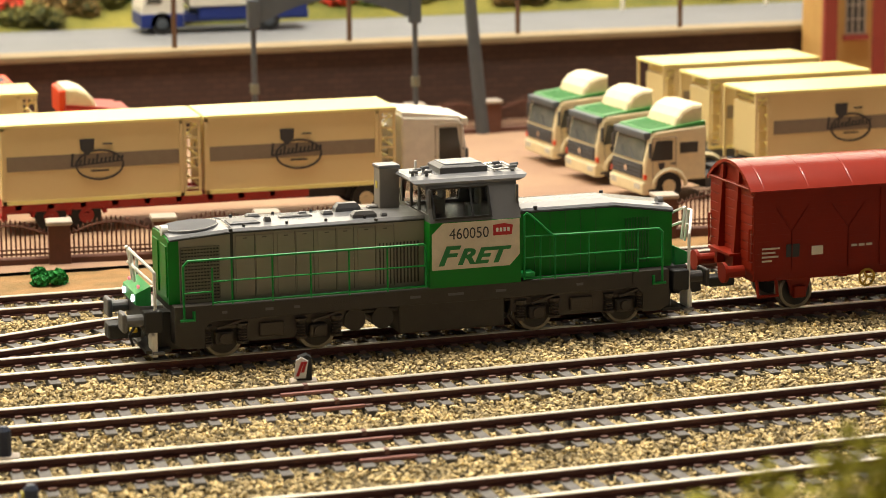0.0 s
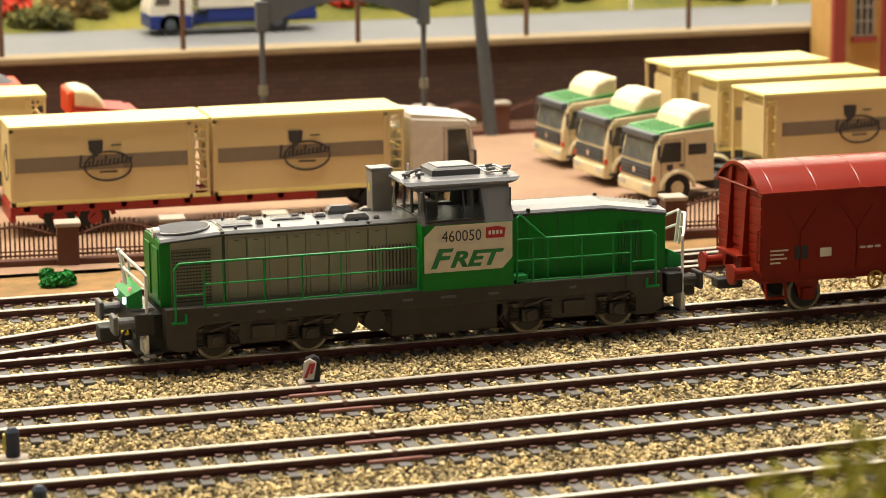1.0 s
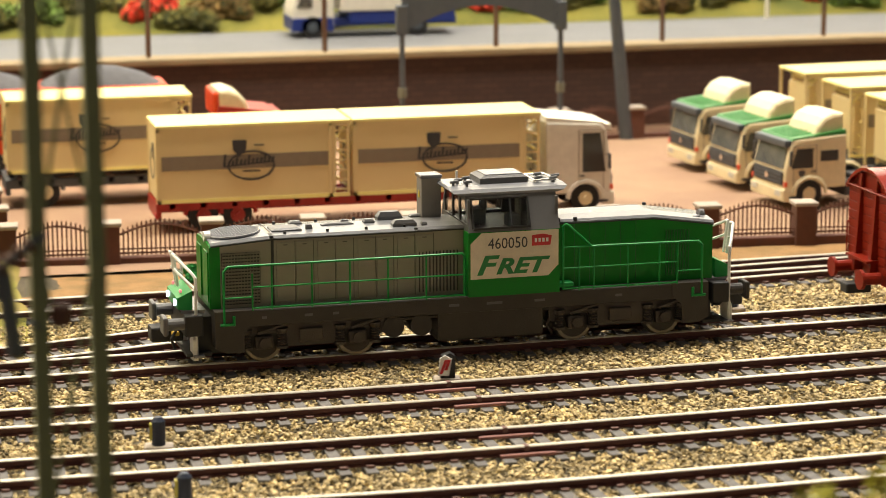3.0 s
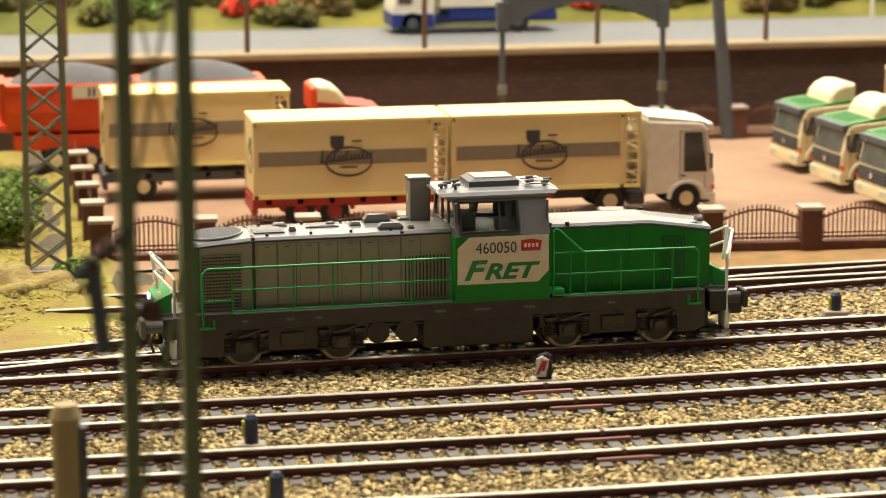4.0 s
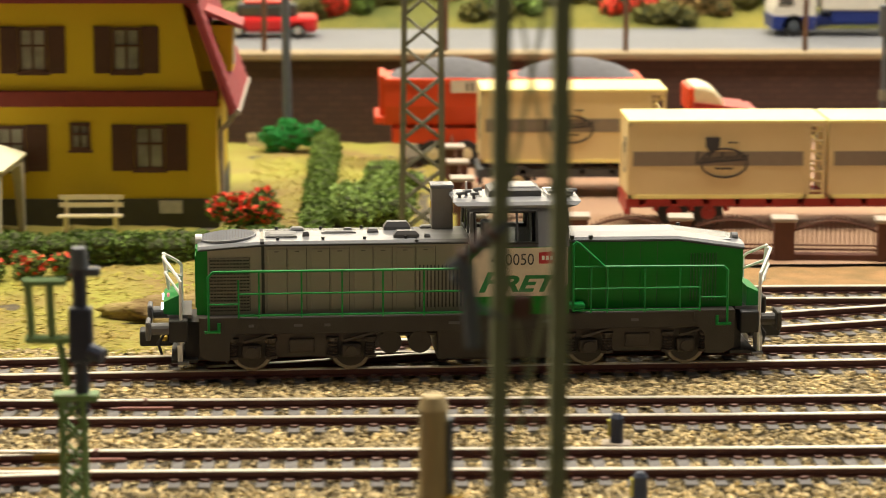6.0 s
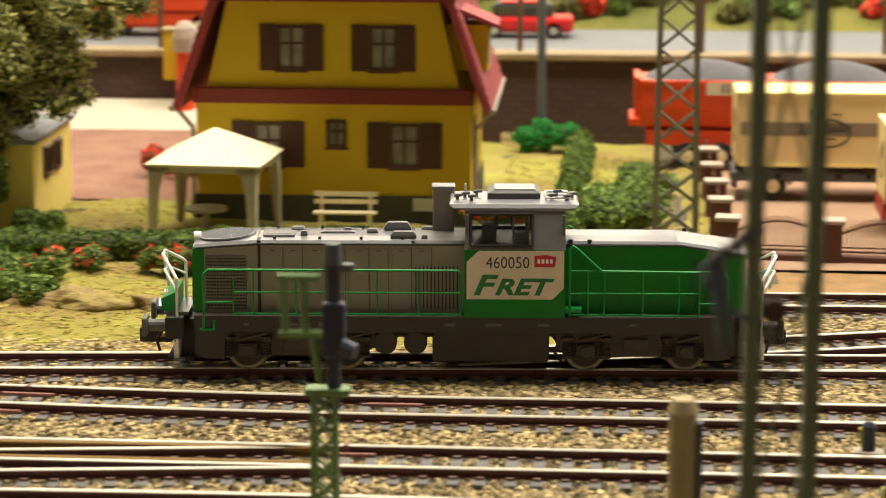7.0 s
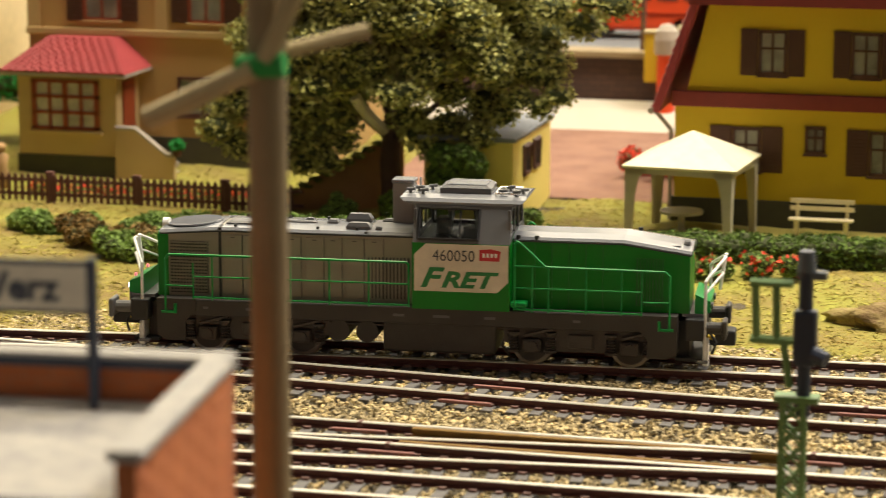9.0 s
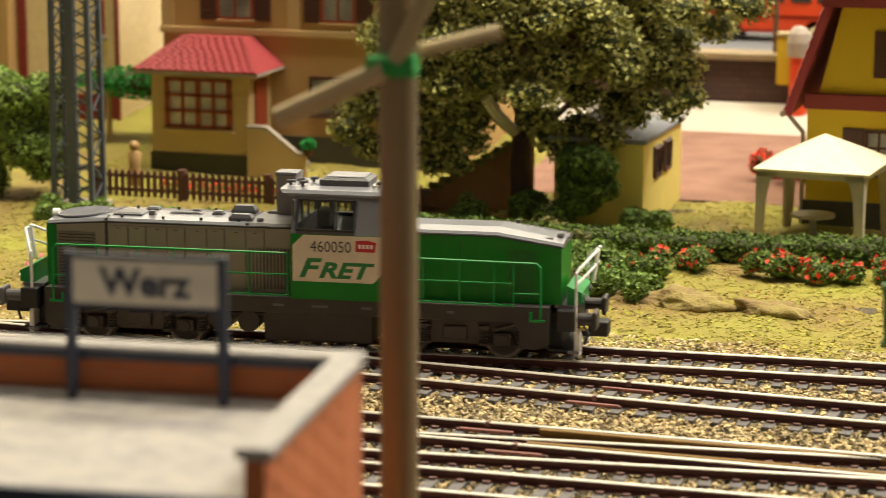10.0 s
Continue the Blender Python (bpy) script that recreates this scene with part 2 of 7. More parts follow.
def prism(bm, poly, lo, hi, axis="y"):
    """Extrude a polygon: axis y takes (x, z) points, x takes (y, z), z takes (x, y)."""
    def p(a, b, c):
        return {"y": (a, c, b), "x": (c, a, b), "z": (a, b, c)}[axis]
    v0 = [bm.verts.new(p(a, b, lo)) for a, b in poly]
    v1 = [bm.verts.new(p(a, b, hi)) for a, b in poly]
    bm.faces.new(v0)
    bm.faces.new(v1[::-1])
    for i in range(len(poly)):
        j = (i + 1) % len(poly)
        bm.faces.new((v0[j], v0[i], v1[i], v1[j]))
    bmesh.ops.recalc_face_normals(bm, faces=bm.faces)
    return bm


def loft(bm, rings, caps=True):
    """Join rings of equal length into one skin."""
    rows = [[bm.verts.new(p) for p in ring] for ring in rings]
    n = len(rows[0])
    for a, b in zip(rows, rows[1:]):
        for i in range(n):
            j = (i + 1) % n
            bm.faces.new((a[i], a[j], b[j], b[i]))
    if caps:
        bm.faces.new(rows[0][::-1])
        bm.faces.new(rows[-1])
    bmesh.ops.recalc_face_normals(bm, faces=bm.faces)
    return bm


def fresh():
    return bmesh.new()


def mesh_of(name, bm, mat, smooth=False):
    bmesh.ops.scale(bm, vec=(K, K, K), verts=bm.verts)
    me = bpy.data.meshes.new(name)
    bm.to_mesh(me)
    bm.free()
    me.materials.append(mat)
    if smooth:
        for p in me.polygons:
            p.use_smooth = True
    return me


def part(name, bm, mat, parent=None, label="", smooth=False):
    """One mesh object under a thing or a part."""
    ob = new(name, mesh_of(name, bm, mat, smooth))
    ob.parent = parent
    return tagged(ob, label)


def share(name, me, parent, x, y, z, turn=0.0):
    """Another object on a mesh that is already there."""
    ob = new(name, me)
    ob.parent = parent
    ob.matrix_basis = pose(x * K, y * K, z * K, 0, 0, turn)
    return ob


def thing(name, x, y, z, turn, label, category, group=""):
    ob = new(name)
    ob.empty_display_size = 0.005
    ob.matrix_basis = pose(x * K, y * K, z * K, 0, 0, turn)
    return tagged(ob, label, category, group)


def solid(name, bm, mat, label, category, kind="", x=0, y=0, z=0, turn=0, smooth=False, group=""):
    ob = part(name, bm, mat, None, "", smooth)
    ob.matrix_basis = pose(x * K, y * K, z * K, 0, 0, turn)
    return tagged(ob, label, category, group, kind)


def writing(name, text, size, mat, parent, x, y, z, shear=0.0, width=1.0, rx=90, rz=0, bold=0.0):
    """Letters as a thin mesh of the built-in font, their baseline's left end at x, y, z."""
    cu = bpy.data.curves.new(name, "FONT")
    cu.body, cu.size, cu.shear, cu.extrude, cu.offset, cu.resolution_u = text, size * K, shear, 0.05 * K, bold * K, 3
    tmp = bpy.data.objects.new(name, cu)
    scene.collection.objects.link(tmp)
    me = bpy.data.meshes.new_from_object(tmp.evaluated_get(bpy.context.evaluated_depsgraph_get()))
    bpy.data.objects.remove(tmp)
    me.transform(Matrix.Diagonal((width, 1, 1, 1)))
    me.materials.clear()
    me.materials.append(mat)
    ob = new(name, me)
    ob.parent = parent
    ob.matrix_basis = pose(x * K, y * K, z * K, rx, 0, rz)
    return ob


def scatter_skin(name, verts, faces, mat):
    me = bpy.data.meshes.new(name)
    me.from_pydata([tuple(v) for v in np.asarray(verts) * K], [], [tuple(f) for f in faces])
    me.materials.append(mat)
    return me


rng = np.random.default_rng(7)

# ---- plan of the tracks
def spline(points):
    xs, ys = [p[0] for p in points], [p[1] for p in points]

    def f(x):
        if x <= xs[0]:
            return ys[0] + (ys[1] - ys[0]) / (xs[1] - xs[0]) * (x - xs[0])
        if x >= xs[-1]:
            return ys[-1] + (ys[-1] - ys[-2]) / (xs[-1] - xs[-2]) * (x - xs[-1])
        i = max(j for j in range(len(xs) - 1) if xs[j] <= x)
        h = xs[i + 1] - xs[i]
        def slope(j):
            a, b = max(j - 1, 0), min(j + 1, len(xs) - 1)
            return (ys[b] - ys[a]) / (xs[b] - xs[a])
        s = (x - xs[i]) / h
        return ((2 * s**3 - 3 * s**2 + 1) * ys[i] + (s**3 - 2 * s**2 + s) * h * slope(i)
                + (3 * s**2 - 2 * s**3) * ys[i + 1] + (s**3 - s**2) * h * slope(i + 1))
    return f


lane_a = spline([(-420, 630), (-330, 643.5), (-250, 653.4), (-178, 660.9), (-107, 666.2), (-40, 670.2), (20, 673.3), (80, 676.2), (193, 680.8), (330, 685.5), (480, 690)])
lane_z1 = spline([(-90, lane_a(-90)), (-60, 670.5), (-20, 679), (80, 705), (110, 716), (210, 740), (250, 747.5), (330, 757), (450, 766)])
lane_z2 = spline([(0, 754), (120, 757), (250, 758), (450, 770)])
lane_b = spline([(-330, 639), (-200, 630), (-90, 623), (0, 622.5), (160, 623.5), (450, 640)])
lane_c = spline([(-330, 577), (-180, 576), (0, 575), (160, 575), (450, 592)])
lane_d = spline([(-330, 530), (-90, 534), (0, 532), (150, 527), (450, 545)])
lane_x = spline([(-330, 553), (-200, 560), (-120, 568), (-60, 574), (-10, 575.5)])


def heading(f, x):
    return math.degrees(math.atan2(f(x + 2) - f(x - 2), 4))


def rail_mesh(name, f, x0, x1, off, parent):
    """One rail: a foot, a web and a head whose bright running surface has its sheen painted in."""
    section = [(-1.0, -2.3), (1.0, -2.3), (1.0, -1.95), (0.3, -1.6), (0.3, -0.95), (0.9, -0.85), (0.9, -0.25), (0.75, 0.0),
               (-0.75, 0.0), (-0.9, -0.25), (-0.9, -0.85), (-0.3, -0.95), (-0.3, -1.6), (-1.0, -1.95)]
    bm, n = fresh(), max(2, int((x1 - x0) / 12))
    rows = []
    for i in range(n + 1):
        x = x0 + (x1 - x0) * i / n
        a = math.radians(heading(f, x))
        px, py = x - math.sin(a) * off, f(x) + math.cos(a) * off
        rows.append([bm.verts.new((px - math.sin(a) * u, py + math.cos(a) * u, w)) for u, w in section])
    k = len(section)
    for a, b in zip(rows, rows[1:]):
        for j in range(k):
            fc = bm.faces.new((a[j], a[(j + 1) % k], b[(j + 1) % k], b[j]))
            fc.material_index = 1 if j in (6, 7, 8) else 0
    for end in (rows[0], rows[-1][::-1]):
        bm.faces.new(end)
    bmesh.ops.recalc_face_normals(bm, faces=bm.faces)
    ob = part(name, bm, RAILSIDE, parent)
    ob.data.materials.append(RAILTOP)
    return ob


bm = box(fresh(), -1.5, 1.5, -14.5, 14.5, -4.4, -2.35, 0.25)
for sy in (-1, 1):
    for d in (-1.6, 1.6):
        box(bm, -0.9, 0.9, sy * 8.6 + d - 0.7, sy * 8.6 + d + 0.7, -2.4, -1.75)
SLEEPER_MESH = mesh_of("sleeper", bm, SLEEPER)
SLEEPER_MESH.materials.append(CHAIR)
for p in SLEEPER_MESH.polygons:
    if p.center.z > -2.34 * K:
        p.material_index = 1


def track(f, x0, x1, label, step=6.6, gauge=8.7):
    t = tagged(new("railway_track"), label, "railway track", "tracks of the yard", "structure")
    for s in (-1, 1):
        rail_mesh("rail", f, x0, x1, s * gauge, t)
    n = int((x1 - x0) / step)
    for i in range(n):
        x = x0 + (i + 0.5) * step + rng.uniform(-0.3, 0.3)
        share("sleeper", SLEEPER_MESH, t, x, f(x), rng.uniform(-0.15, 0.05), heading(f, x) + rng.uniform(-1, 1))
    return t


JOINER = material("joiner_pink_brown", (0.30, 0.13, 0.11), 0.6)
CHECK = material("check_rail_ochre", (0.2, 0.11, 0.02), 0.85, second=(0.13, 0.07, 0.015))


def joiners(t, f, places):
    """Painted rail joints: a short plate along the rail foot and a bright fishplate."""
    for x, side in places:
        a = heading(f, x)
        bm = box(fresh(), -7, 7, -2.4, -1.2, -2.4, -1.5, 0.2)
        ob = part("joint_plate", bm, JOINER, t)
        ob.matrix_basis = pose(x * K, (f(x) + side * 8.7) * K, 0, 0, 0, a)
        ob = part("fishplate", box(fresh(), -0.6, 0.6, -1.1, 1.1, -1.2, 0.12, 0.1), CHAIR, t)
        ob.matrix_basis = pose(x * K, (f(x) + side * 8.7) * K, 0, 0, 0, a)


TRACK_LABEL = "model railway track with rusty rails on brown sleepers"
track(lane_a, -400, 480, "main model railway track with rusty rails carrying the locomotive")
track(lane_z1, -40, 480, "diverging model railway track with rusty rails beside the fence")
track(lane_z2, 20, 480, TRACK_LABEL + " nearest the fence")
tb = track(lane_b, -400, 480, TRACK_LABEL + " in tan ballast")
joiners(tb, lane_b, ((146, 1), (150, -1), (-148, 1), (-153, -1), (-52, 1)))
tc = track(lane_c, -400, 480, TRACK_LABEL + " in tan ballast")
joiners(tc, lane_c, ((149, 1), (150, -1), (-172, 1), (-60, 1), (-160, -1)))
for side in (-6.2, 6.2):
    cr = rail_mesh("check_rail", lambda x: lane_c(x) + side, -158, -66, 0, tc)
    cr.data.materials[0] = cr.data.materials[1] = CHECK
track(lane_d, -400, 480, TRACK_LABEL + " at the layout edge")
track(lane_x, -400, -64, "turnout track whose rails run into another track")

# ---- ground: one sheet from the layout edge to the back, rising to the road behind the retaining wall
def garden_rise(x, y):
    """The gravel yard and street climb to the foot of the wall west of the house."""
    k = min(1.0, max(0.0, (-110 - x) / 40.0))
    return k * (7.5 * min(1.0, max(0.0, (y - 905) / 127.0)) + 10.5 * min(1.0, max(0.0, (y - 1032) / 37.0)))


def ground_z(x, y):
    bank = garden_rise(x, y)
    if x < 60 and 690 < y < 1060:
        s = min(1.0, max(0.0, (y - 712 - max(0, x) * 0.6) / 70.0))
        bank += 2.2 * s * min(1.0, (60 - x) / 40.0)
        bank += 5.0 * math.exp(-((x - 5) / 34.0) ** 2 - ((y - 765) / 24.0) ** 2)
    return -4.0 + bank + (0.0 if y < 772 or x < 30 else 2.2 * min(1.0, (y - 772) / 10.0))


def sheet(name, x0, x1, y0, y1, nx, ny, fz, mat, label, category):
    bm = fresh()
    g = [[bm.verts.new((x0 + (x1 - x0) * i / nx, y0 + (y1 - y0) * j / ny, fz(x0 + (x1 - x0) * i / nx, y0 + (y1 - y0) * j / ny)))
          for i in range(nx + 1)] for j in range(ny + 1)]
    for j in range(ny):
        for i in range(nx):
            bm.faces.new((g[j][i], g[j][i + 1], g[j + 1][i + 1], g[j + 1][i]))
    return solid(name, bm, mat, label, category, "structure", smooth=True)


sheet("ground", -760, 900, 280, 1075, 166, 160, ground_z, BED, "tan ballast and earth ground of the model railway layout", "ground")


def bumpy(x, y, a, s):
    return a * noise.noise(Vector((x / s, y / s, 3.1)))


# yard paving, garden lawn and the strip of soil before the fence, each just above the ground
sheet("yard_paving", 42, 900, 802, 1068, 40, 16, lambda x, y: -0.6 + bumpy(x, y, 0.15, 40), YARD,
      "sandy pink paved lorry yard behind the fence", "yard")
sheet("soil_strip", 30, 900, 768, 801, 120, 8, lambda x, y: -1.5 + bumpy(x, y, 0.6, 8), EARTH,
      "orange-brown scatter of soil before the fence", "soil")
def lawn_edge(x):
    """The turf reaches the near track's ballast, and gives way where tracks fan out."""
    s = min(1.0, max(0.0, (x + 90) / 60))
    return (lane_a(x) + 20) * (1 - s) + 706 * s


sheet("lawn", -760, 52, 660, 1068, 160, 96,
      lambda x, y: ground_z(x, y) + 0.9 + bumpy(x, y, 1.6, 30) + bumpy(x, y, 0.8, 7) - (3.0 if x > 44 else 0)
      - (2.6 if (-262 < x < -120 and y > 911) or (-420 < x < -60 and y > 1030) else 0)
      - max(0.0, (lawn_edge(x) - y) / 5.0), GRASS,
      "yellow-green grass bank and lawn", "lawn")
sheet("side_street", -420, -60, 1030, 1069, 40, 14, lambda x, y: ground_z(x, y) + 0.9 + bumpy(x, y, 0.2, 40), material(
    "pale_street", (0.50, 0.45, 0.37), 0.9, second=(0.42, 0.37, 0.30), scale=30, bump=0.2), "pale street behind the yellow house", "street")
sheet("garden_yard", -262, -120, 911, 1033, 30, 30, lambda x, y: ground_z(x, y) + 1.0 + bumpy(x, y, 0.3, 15), material(
    "red_gravel", (0.29, 0.155, 0.105), 0.95, second=(0.20, 0.10, 0.07), scale=80, amount=0.9, bump=0.5), "reddish gravel yard by the shed", "yard")

# retaining wall with coping, the road on top and the bank behind
W0 = 1070
wall = solid("wall_retaining", box(fresh(), -760, 900, W0, W0 + 12, -4, 33), STONEW, "dark brown brick retaining wall along the road",
             "wall", "structure")
part("coping", box(fresh(), -760, 900, W0 - 2, W0 + 13, 33, 36, 0.6), COPING, wall, "tan stone coping")
sheet("road", -760, 900, W0 + 13, 1172, 20, 6, lambda x, y: 35.0, ROADM, "grey asphalt road behind the retaining wall", "road")
part("road_line", box(fresh(), -760, 900, W0 + 19, W0 + 20.4, 34.8, 35.15), CAPST, bpy.data.objects["road"], "worn white edge line")


def bank_z(x, y):
    s = (y - 1172) / 330
    return 35 + 118 * s + bumpy(x, y, 7 * min(1, s * 6), 45) + bumpy(x, y, 2.5 * min(1, s * 6), 12)


BANKG = material("bank_meadow", (0.23, 0.20, 0.03), 0.95, second=(0.08, 0.095, 0.016), scale=24, amount=1.0, bump=0.9, fine=900)
sheet("hillside", -900, 1100, 1172, 1500, 160, 40, bank_z, BANKG, "green and yellow meadow bank behind the road", "hillside")
# Unseen glowing panel, added so roofs and rails have brightness to reflect.
solid("backdrop", box(fresh(), -1500, 1700, 1500, 1510, -50, 900), material("reflection_glow", (0.80, 0.73, 0.60), 0.95, emit=2.5),
      "unseen glowing pale panel behind the layout, added for reflections", "backdrop", "structure")


# ---- the diesel locomotive (its own millimetres: x along, near side at -y)
def locomotive():
    L = thing("diesel_locomotive", 193, lane_a(193), 0, 0, "green and grey four-axle diesel locomotive on the main track", "locomotive")
    # frame
    bm = box(fresh(), -70, 71, -13.6, 13.6, 10.6, 15.3, 0.4)
    prism(bm, [(-71, 15.3), (-60, 15.3), (-60, 12), (-63, 9), (-63, 3.6), (-68, 3.6), (-71, 5)], -14.0, 14.0)
    prism(bm, [(72, 15.3), (61, 15.3), (61, 12), (64, 9), (64, 3.6), (69, 3.6), (72, 5)], -14.0, 14.0)
    part("frame", bm, FRAME, L, "dark grey underframe")
    for sx in (-1, 1):
        bm = box(fresh(), sx * 70 - 5, sx * 70 + 5, -8, 8, 2.6, 13)
        box(bm, sx * 76.5 - 2.5, sx * 76.5 + 2.5, -12.5, 12.5, 8.5, 14.4, 0.4)
        box(bm, sx * 75 - 3.5, sx * 75 + 3.5, -11, 11, 2.6, 3.4)
        part("buffer_beam", bm, BLACK, L)
    for sx in (-1, 1):
        for sy in (-1, 1):
            bm = rod(fresh(), (sx * 78, sy * 10.1, 11.8), (sx * 83.6, sy * 10.1, 11.8), 1.7, 14)
            box(bm, sx * 84.4 - 0.7, sx * 84.4 + 0.7, sy * 10.1 - 3.3, sy * 10.1 + 3.3, 9.2, 14.4, 0.6)
            part("buffer", bm, CABGREY if sx < 0 else FRAME, L)
    for sx in (-1, 1):
        bm = box(fresh(), sx * 82.5 - 4.5, sx * 82.5 + 4.5, -3.2, 3.2, 5.4, 9.6, 0.6)
        part("coupling", bm, BLACK, L)
    # bogies and wheels
    for cx in (-44, 46):
        side = [(cx - 21, 10.2), (cx - 21, 6.4), (cx - 18.5, 5.4), (cx - 17.6, 8.0), (cx - 8.8, 8.0), (cx - 7.6, 4.0), (cx + 7.6, 4.0),
                (cx + 8.8, 8.0), (cx + 17.6, 8.0), (cx + 18.5, 5.4), (cx + 21, 6.4), (cx + 21, 10.2)]
        bm = prism(fresh(), side, -11.6, -10.2)
        prism(bm, side, 10.2, 11.6)
        box(bm, cx - 4, cx + 4, -10.4, 10.4, 4.4, 8.4, 0.6)
        bogie = part("bogie", bm, BOGIE, L, "dark brown-grey four-wheel bogie")
        for wx in (-13.2, 13.2):
            for s in (-1, 1):
                bm = box(fresh(), cx + wx - 2.6, cx + wx + 2.6, s * 11.4 - 1.0, s * 11.4 + 1.0, 3.6, 7.4, 0.7)
                rod(bm, (cx + wx, s * 12, 5.5), (cx + wx, s * 13.2, 5.5), 1.5, 12)
                part("axle_box", bm, BOGIE, bogie)
                for d in (-5.0, 5.0):
                    coil = [(1.7, 3.8), (1.7, 4.5)] + [(1.4 if k % 2 else 0.95, 4.7 + k * 0.4) for k in range(10)] + [(1.7, 8.8), (1.7, 9.4)]
                    bm = loft(fresh(), [[(cx + wx + d + r * math.cos(a), s * 12.0 + r * math.sin(a), z) for a in np.linspace(0, 2 * math.pi, 11)[:-1]] for r, z in coil])
                    part("coil_spring", bm, BOGIE, bogie)
                part("damper", rod(fresh(), (cx + wx - 2, s * 12.8, 8.4), (cx + wx + 6, s * 12.8, 10.6), 0.55, 6), BOGIE, bogie)
        for s in (-1, 1):
            bm = box(fresh(), cx - 3.4, cx + 3.4, s * 12 - 0.7, s * 12 + 0.7, 5.2, 9.0, 0.4)
            part("bogie_pivot", bm, BOGIE, bogie)
            part("sand_pipe", tube(fresh(), [(cx - 20, s * 11.4, 9), (cx - 21.5, s * 10.6, 5), (cx - 19.6, s * 9.6, 2.2)], 0.45, 6), BOGIE, bogie)
    for wx in (-57.2, -30.9, 32.6, 59.3):
        ax = rod(fresh(), (wx, -8, 5.4), (wx, 8, 5.4), 1.0, 8)
        for s in (-1, 1):
            rod(ax, (wx, s * 8.0, 5.4), (wx, s * 10.2, 5.4), 4.5, 28)
        w = part("wheelset", ax, FRAME, L)
        for s in (-1, 1):
            bm = fresh()
            rings = []
            for r, u in ((4.5, 7.4), (5.9, 7.4), (5.95, 7.9), (5.45, 8.2), (5.35, 10.3), (4.5, 10.35)):
                rings.append([(wx + r * math.cos(a), s * u, 5.4 + r * math.sin(a)) for a in np.linspace(0, 2 * math.pi, 33)[:-1]])
            loft(bm, rings + [rings[0]], caps=False)
            part("tyre", bm, DULLSTEEL, w, "steel tyre")
    # tanks between the bogies
    part("fuel_tank", box(fresh(), -8, 23, -12.6, 12.6, 2.6, 11.4, 0.7), FRAME, L)
    for tx in (-20.5, -12.5):
        part("air_tank", rod(fresh(), (tx, -12, 7.6), (tx, 12, 7.6), 3.1, 18), FRAME, L)
    bm = tube(fresh(), [(-24, -11, 9.6), (-8, -11, 9.6)], 0.6, 6)
    part("underfloor_pipe", tube(fresh(), [(23, -11, 9.8), (28, -11, 9.8), (30, -11, 8)], 0.6, 6), FRAME, L)
    part("underfloor_pipe", bm, FRAME, L)
    # long hood
    bm = fresh()
    def hood_ring(x, e, t):
        return [(x, -9.6, 15.3), (x, -9.6, e), (x, -8.9, t - 0.3), (x, -4, t), (x, 4, t), (x, 8.9, t - 0.3), (x, 9.6, e), (x, 9.6, 15.3)]
    loft(bm, [hood_ring(-69.5, 32.7, 33.7), hood_ring(-54, 33.8, 34.8), hood_ring(0.5, 33.8, 34.8)])
    part("long_hood", bm, GREY, L, "warm grey long hood")
    bm = fresh()
    loft(bm, [[(x, y, z + 0.25) for x, y, z in hood_ring(xx, e, t)[1:-1]] + [(xx, 9.2, e - 0.4), (xx, -9.2, e - 0.4)]
              for xx, e, t in ((-71.2, 32.55, 33.55), (-54.6, 33.8, 34.8))])
    part("fan_roof", bm, ROOFGREY, L, "pale grey roof round the fan")
    bm = fresh()
    loft(bm, [[(x, y, z + 0.25) for x, y, z in hood_ring(xx, e, t)[1:-1]] + [(xx, 9.2, e - 0.4), (xx, -9.2, e - 0.4)]
              for xx, e, t in ((-53.6, 33.8, 34.8), (-13.4, 33.8, 34.8))])
    part("hood_roof", bm, ROOFGREY, L, "pale grey hood roof")
    bm = fresh()
    loft(bm, [[(x, y, z + 0.3) for x, y, z in hood_ring(xx, e, t)[1:-1]] + [(xx, 9.2, e - 0.4), (xx, -9.2, e - 0.4)]
              for xx, e, t in ((-13.0, 33.8, 34.8), (0.6, 33.8, 34.8))])
    part("hood_roof", bm, CABGREY, L, "mid grey hood roof by the cab")
    bm = fresh()
    loft(bm, [hood_ring(-71.6, 32.3, 33.3), hood_ring(-68.6, 32.6, 33.6)])
    for v in bm.verts:
        v.co.y *= 1.015
    part("hood_front", bm, GREEN, L, "green hood front")
    for yy in (-5.2, 5.2):
        bm = box(fresh(), -71.95, -71.5, yy - 3.4, yy + 3.4, 17, 31, 0.15)
        part("front_door", bm, GREEN, L)
    bm = fresh()
    bmesh.ops.create_circle(bm, cap_ends=True, segments=40, radius=7.4, matrix=Matrix.Translation((-63.4, 0, 34.35)) @ Matrix.Rotation(math.radians(-4.2), 4, "Y"))
    bmesh.ops.translate(bm, vec=(0, 0, 0.15), verts=bm.verts)
    fan = part("roof_fan", bm, FRAME, L, "round fan under wire mesh")
    bm = fresh()
    ring = []
    for i in range(40):
        a = 2 * math.pi * i / 40
        ring.append((-63.4 + 7.6 * math.cos(a), 7.6 * math.sin(a), 34.6 + 0.0733 * 7.6 * math.cos(a)))
    tube(bm, ring + [ring[0]], 0.35, 5)
    part("fan_rim", bm, ROOFGREY, fan)
    bm = fresh()
    for i in range(-9, 10):
        h = math.sqrt(max(0.0, 7.4**2 - (i * 0.78) ** 2))
        rod(bm, (-63.4 + i * 0.78, -h, 34.8 + 0.0733 * i * 0.78), (-63.4 + i * 0.78, h, 34.8 + 0.0733 * i * 0.78), 0.2, 4)
        rod(bm, (-63.4 - h, i * 0.78, 34.8 - 0.0733 * h), (-63.4 + h, i * 0.78, 34.8 + 0.0733 * h), 0.2, 4)
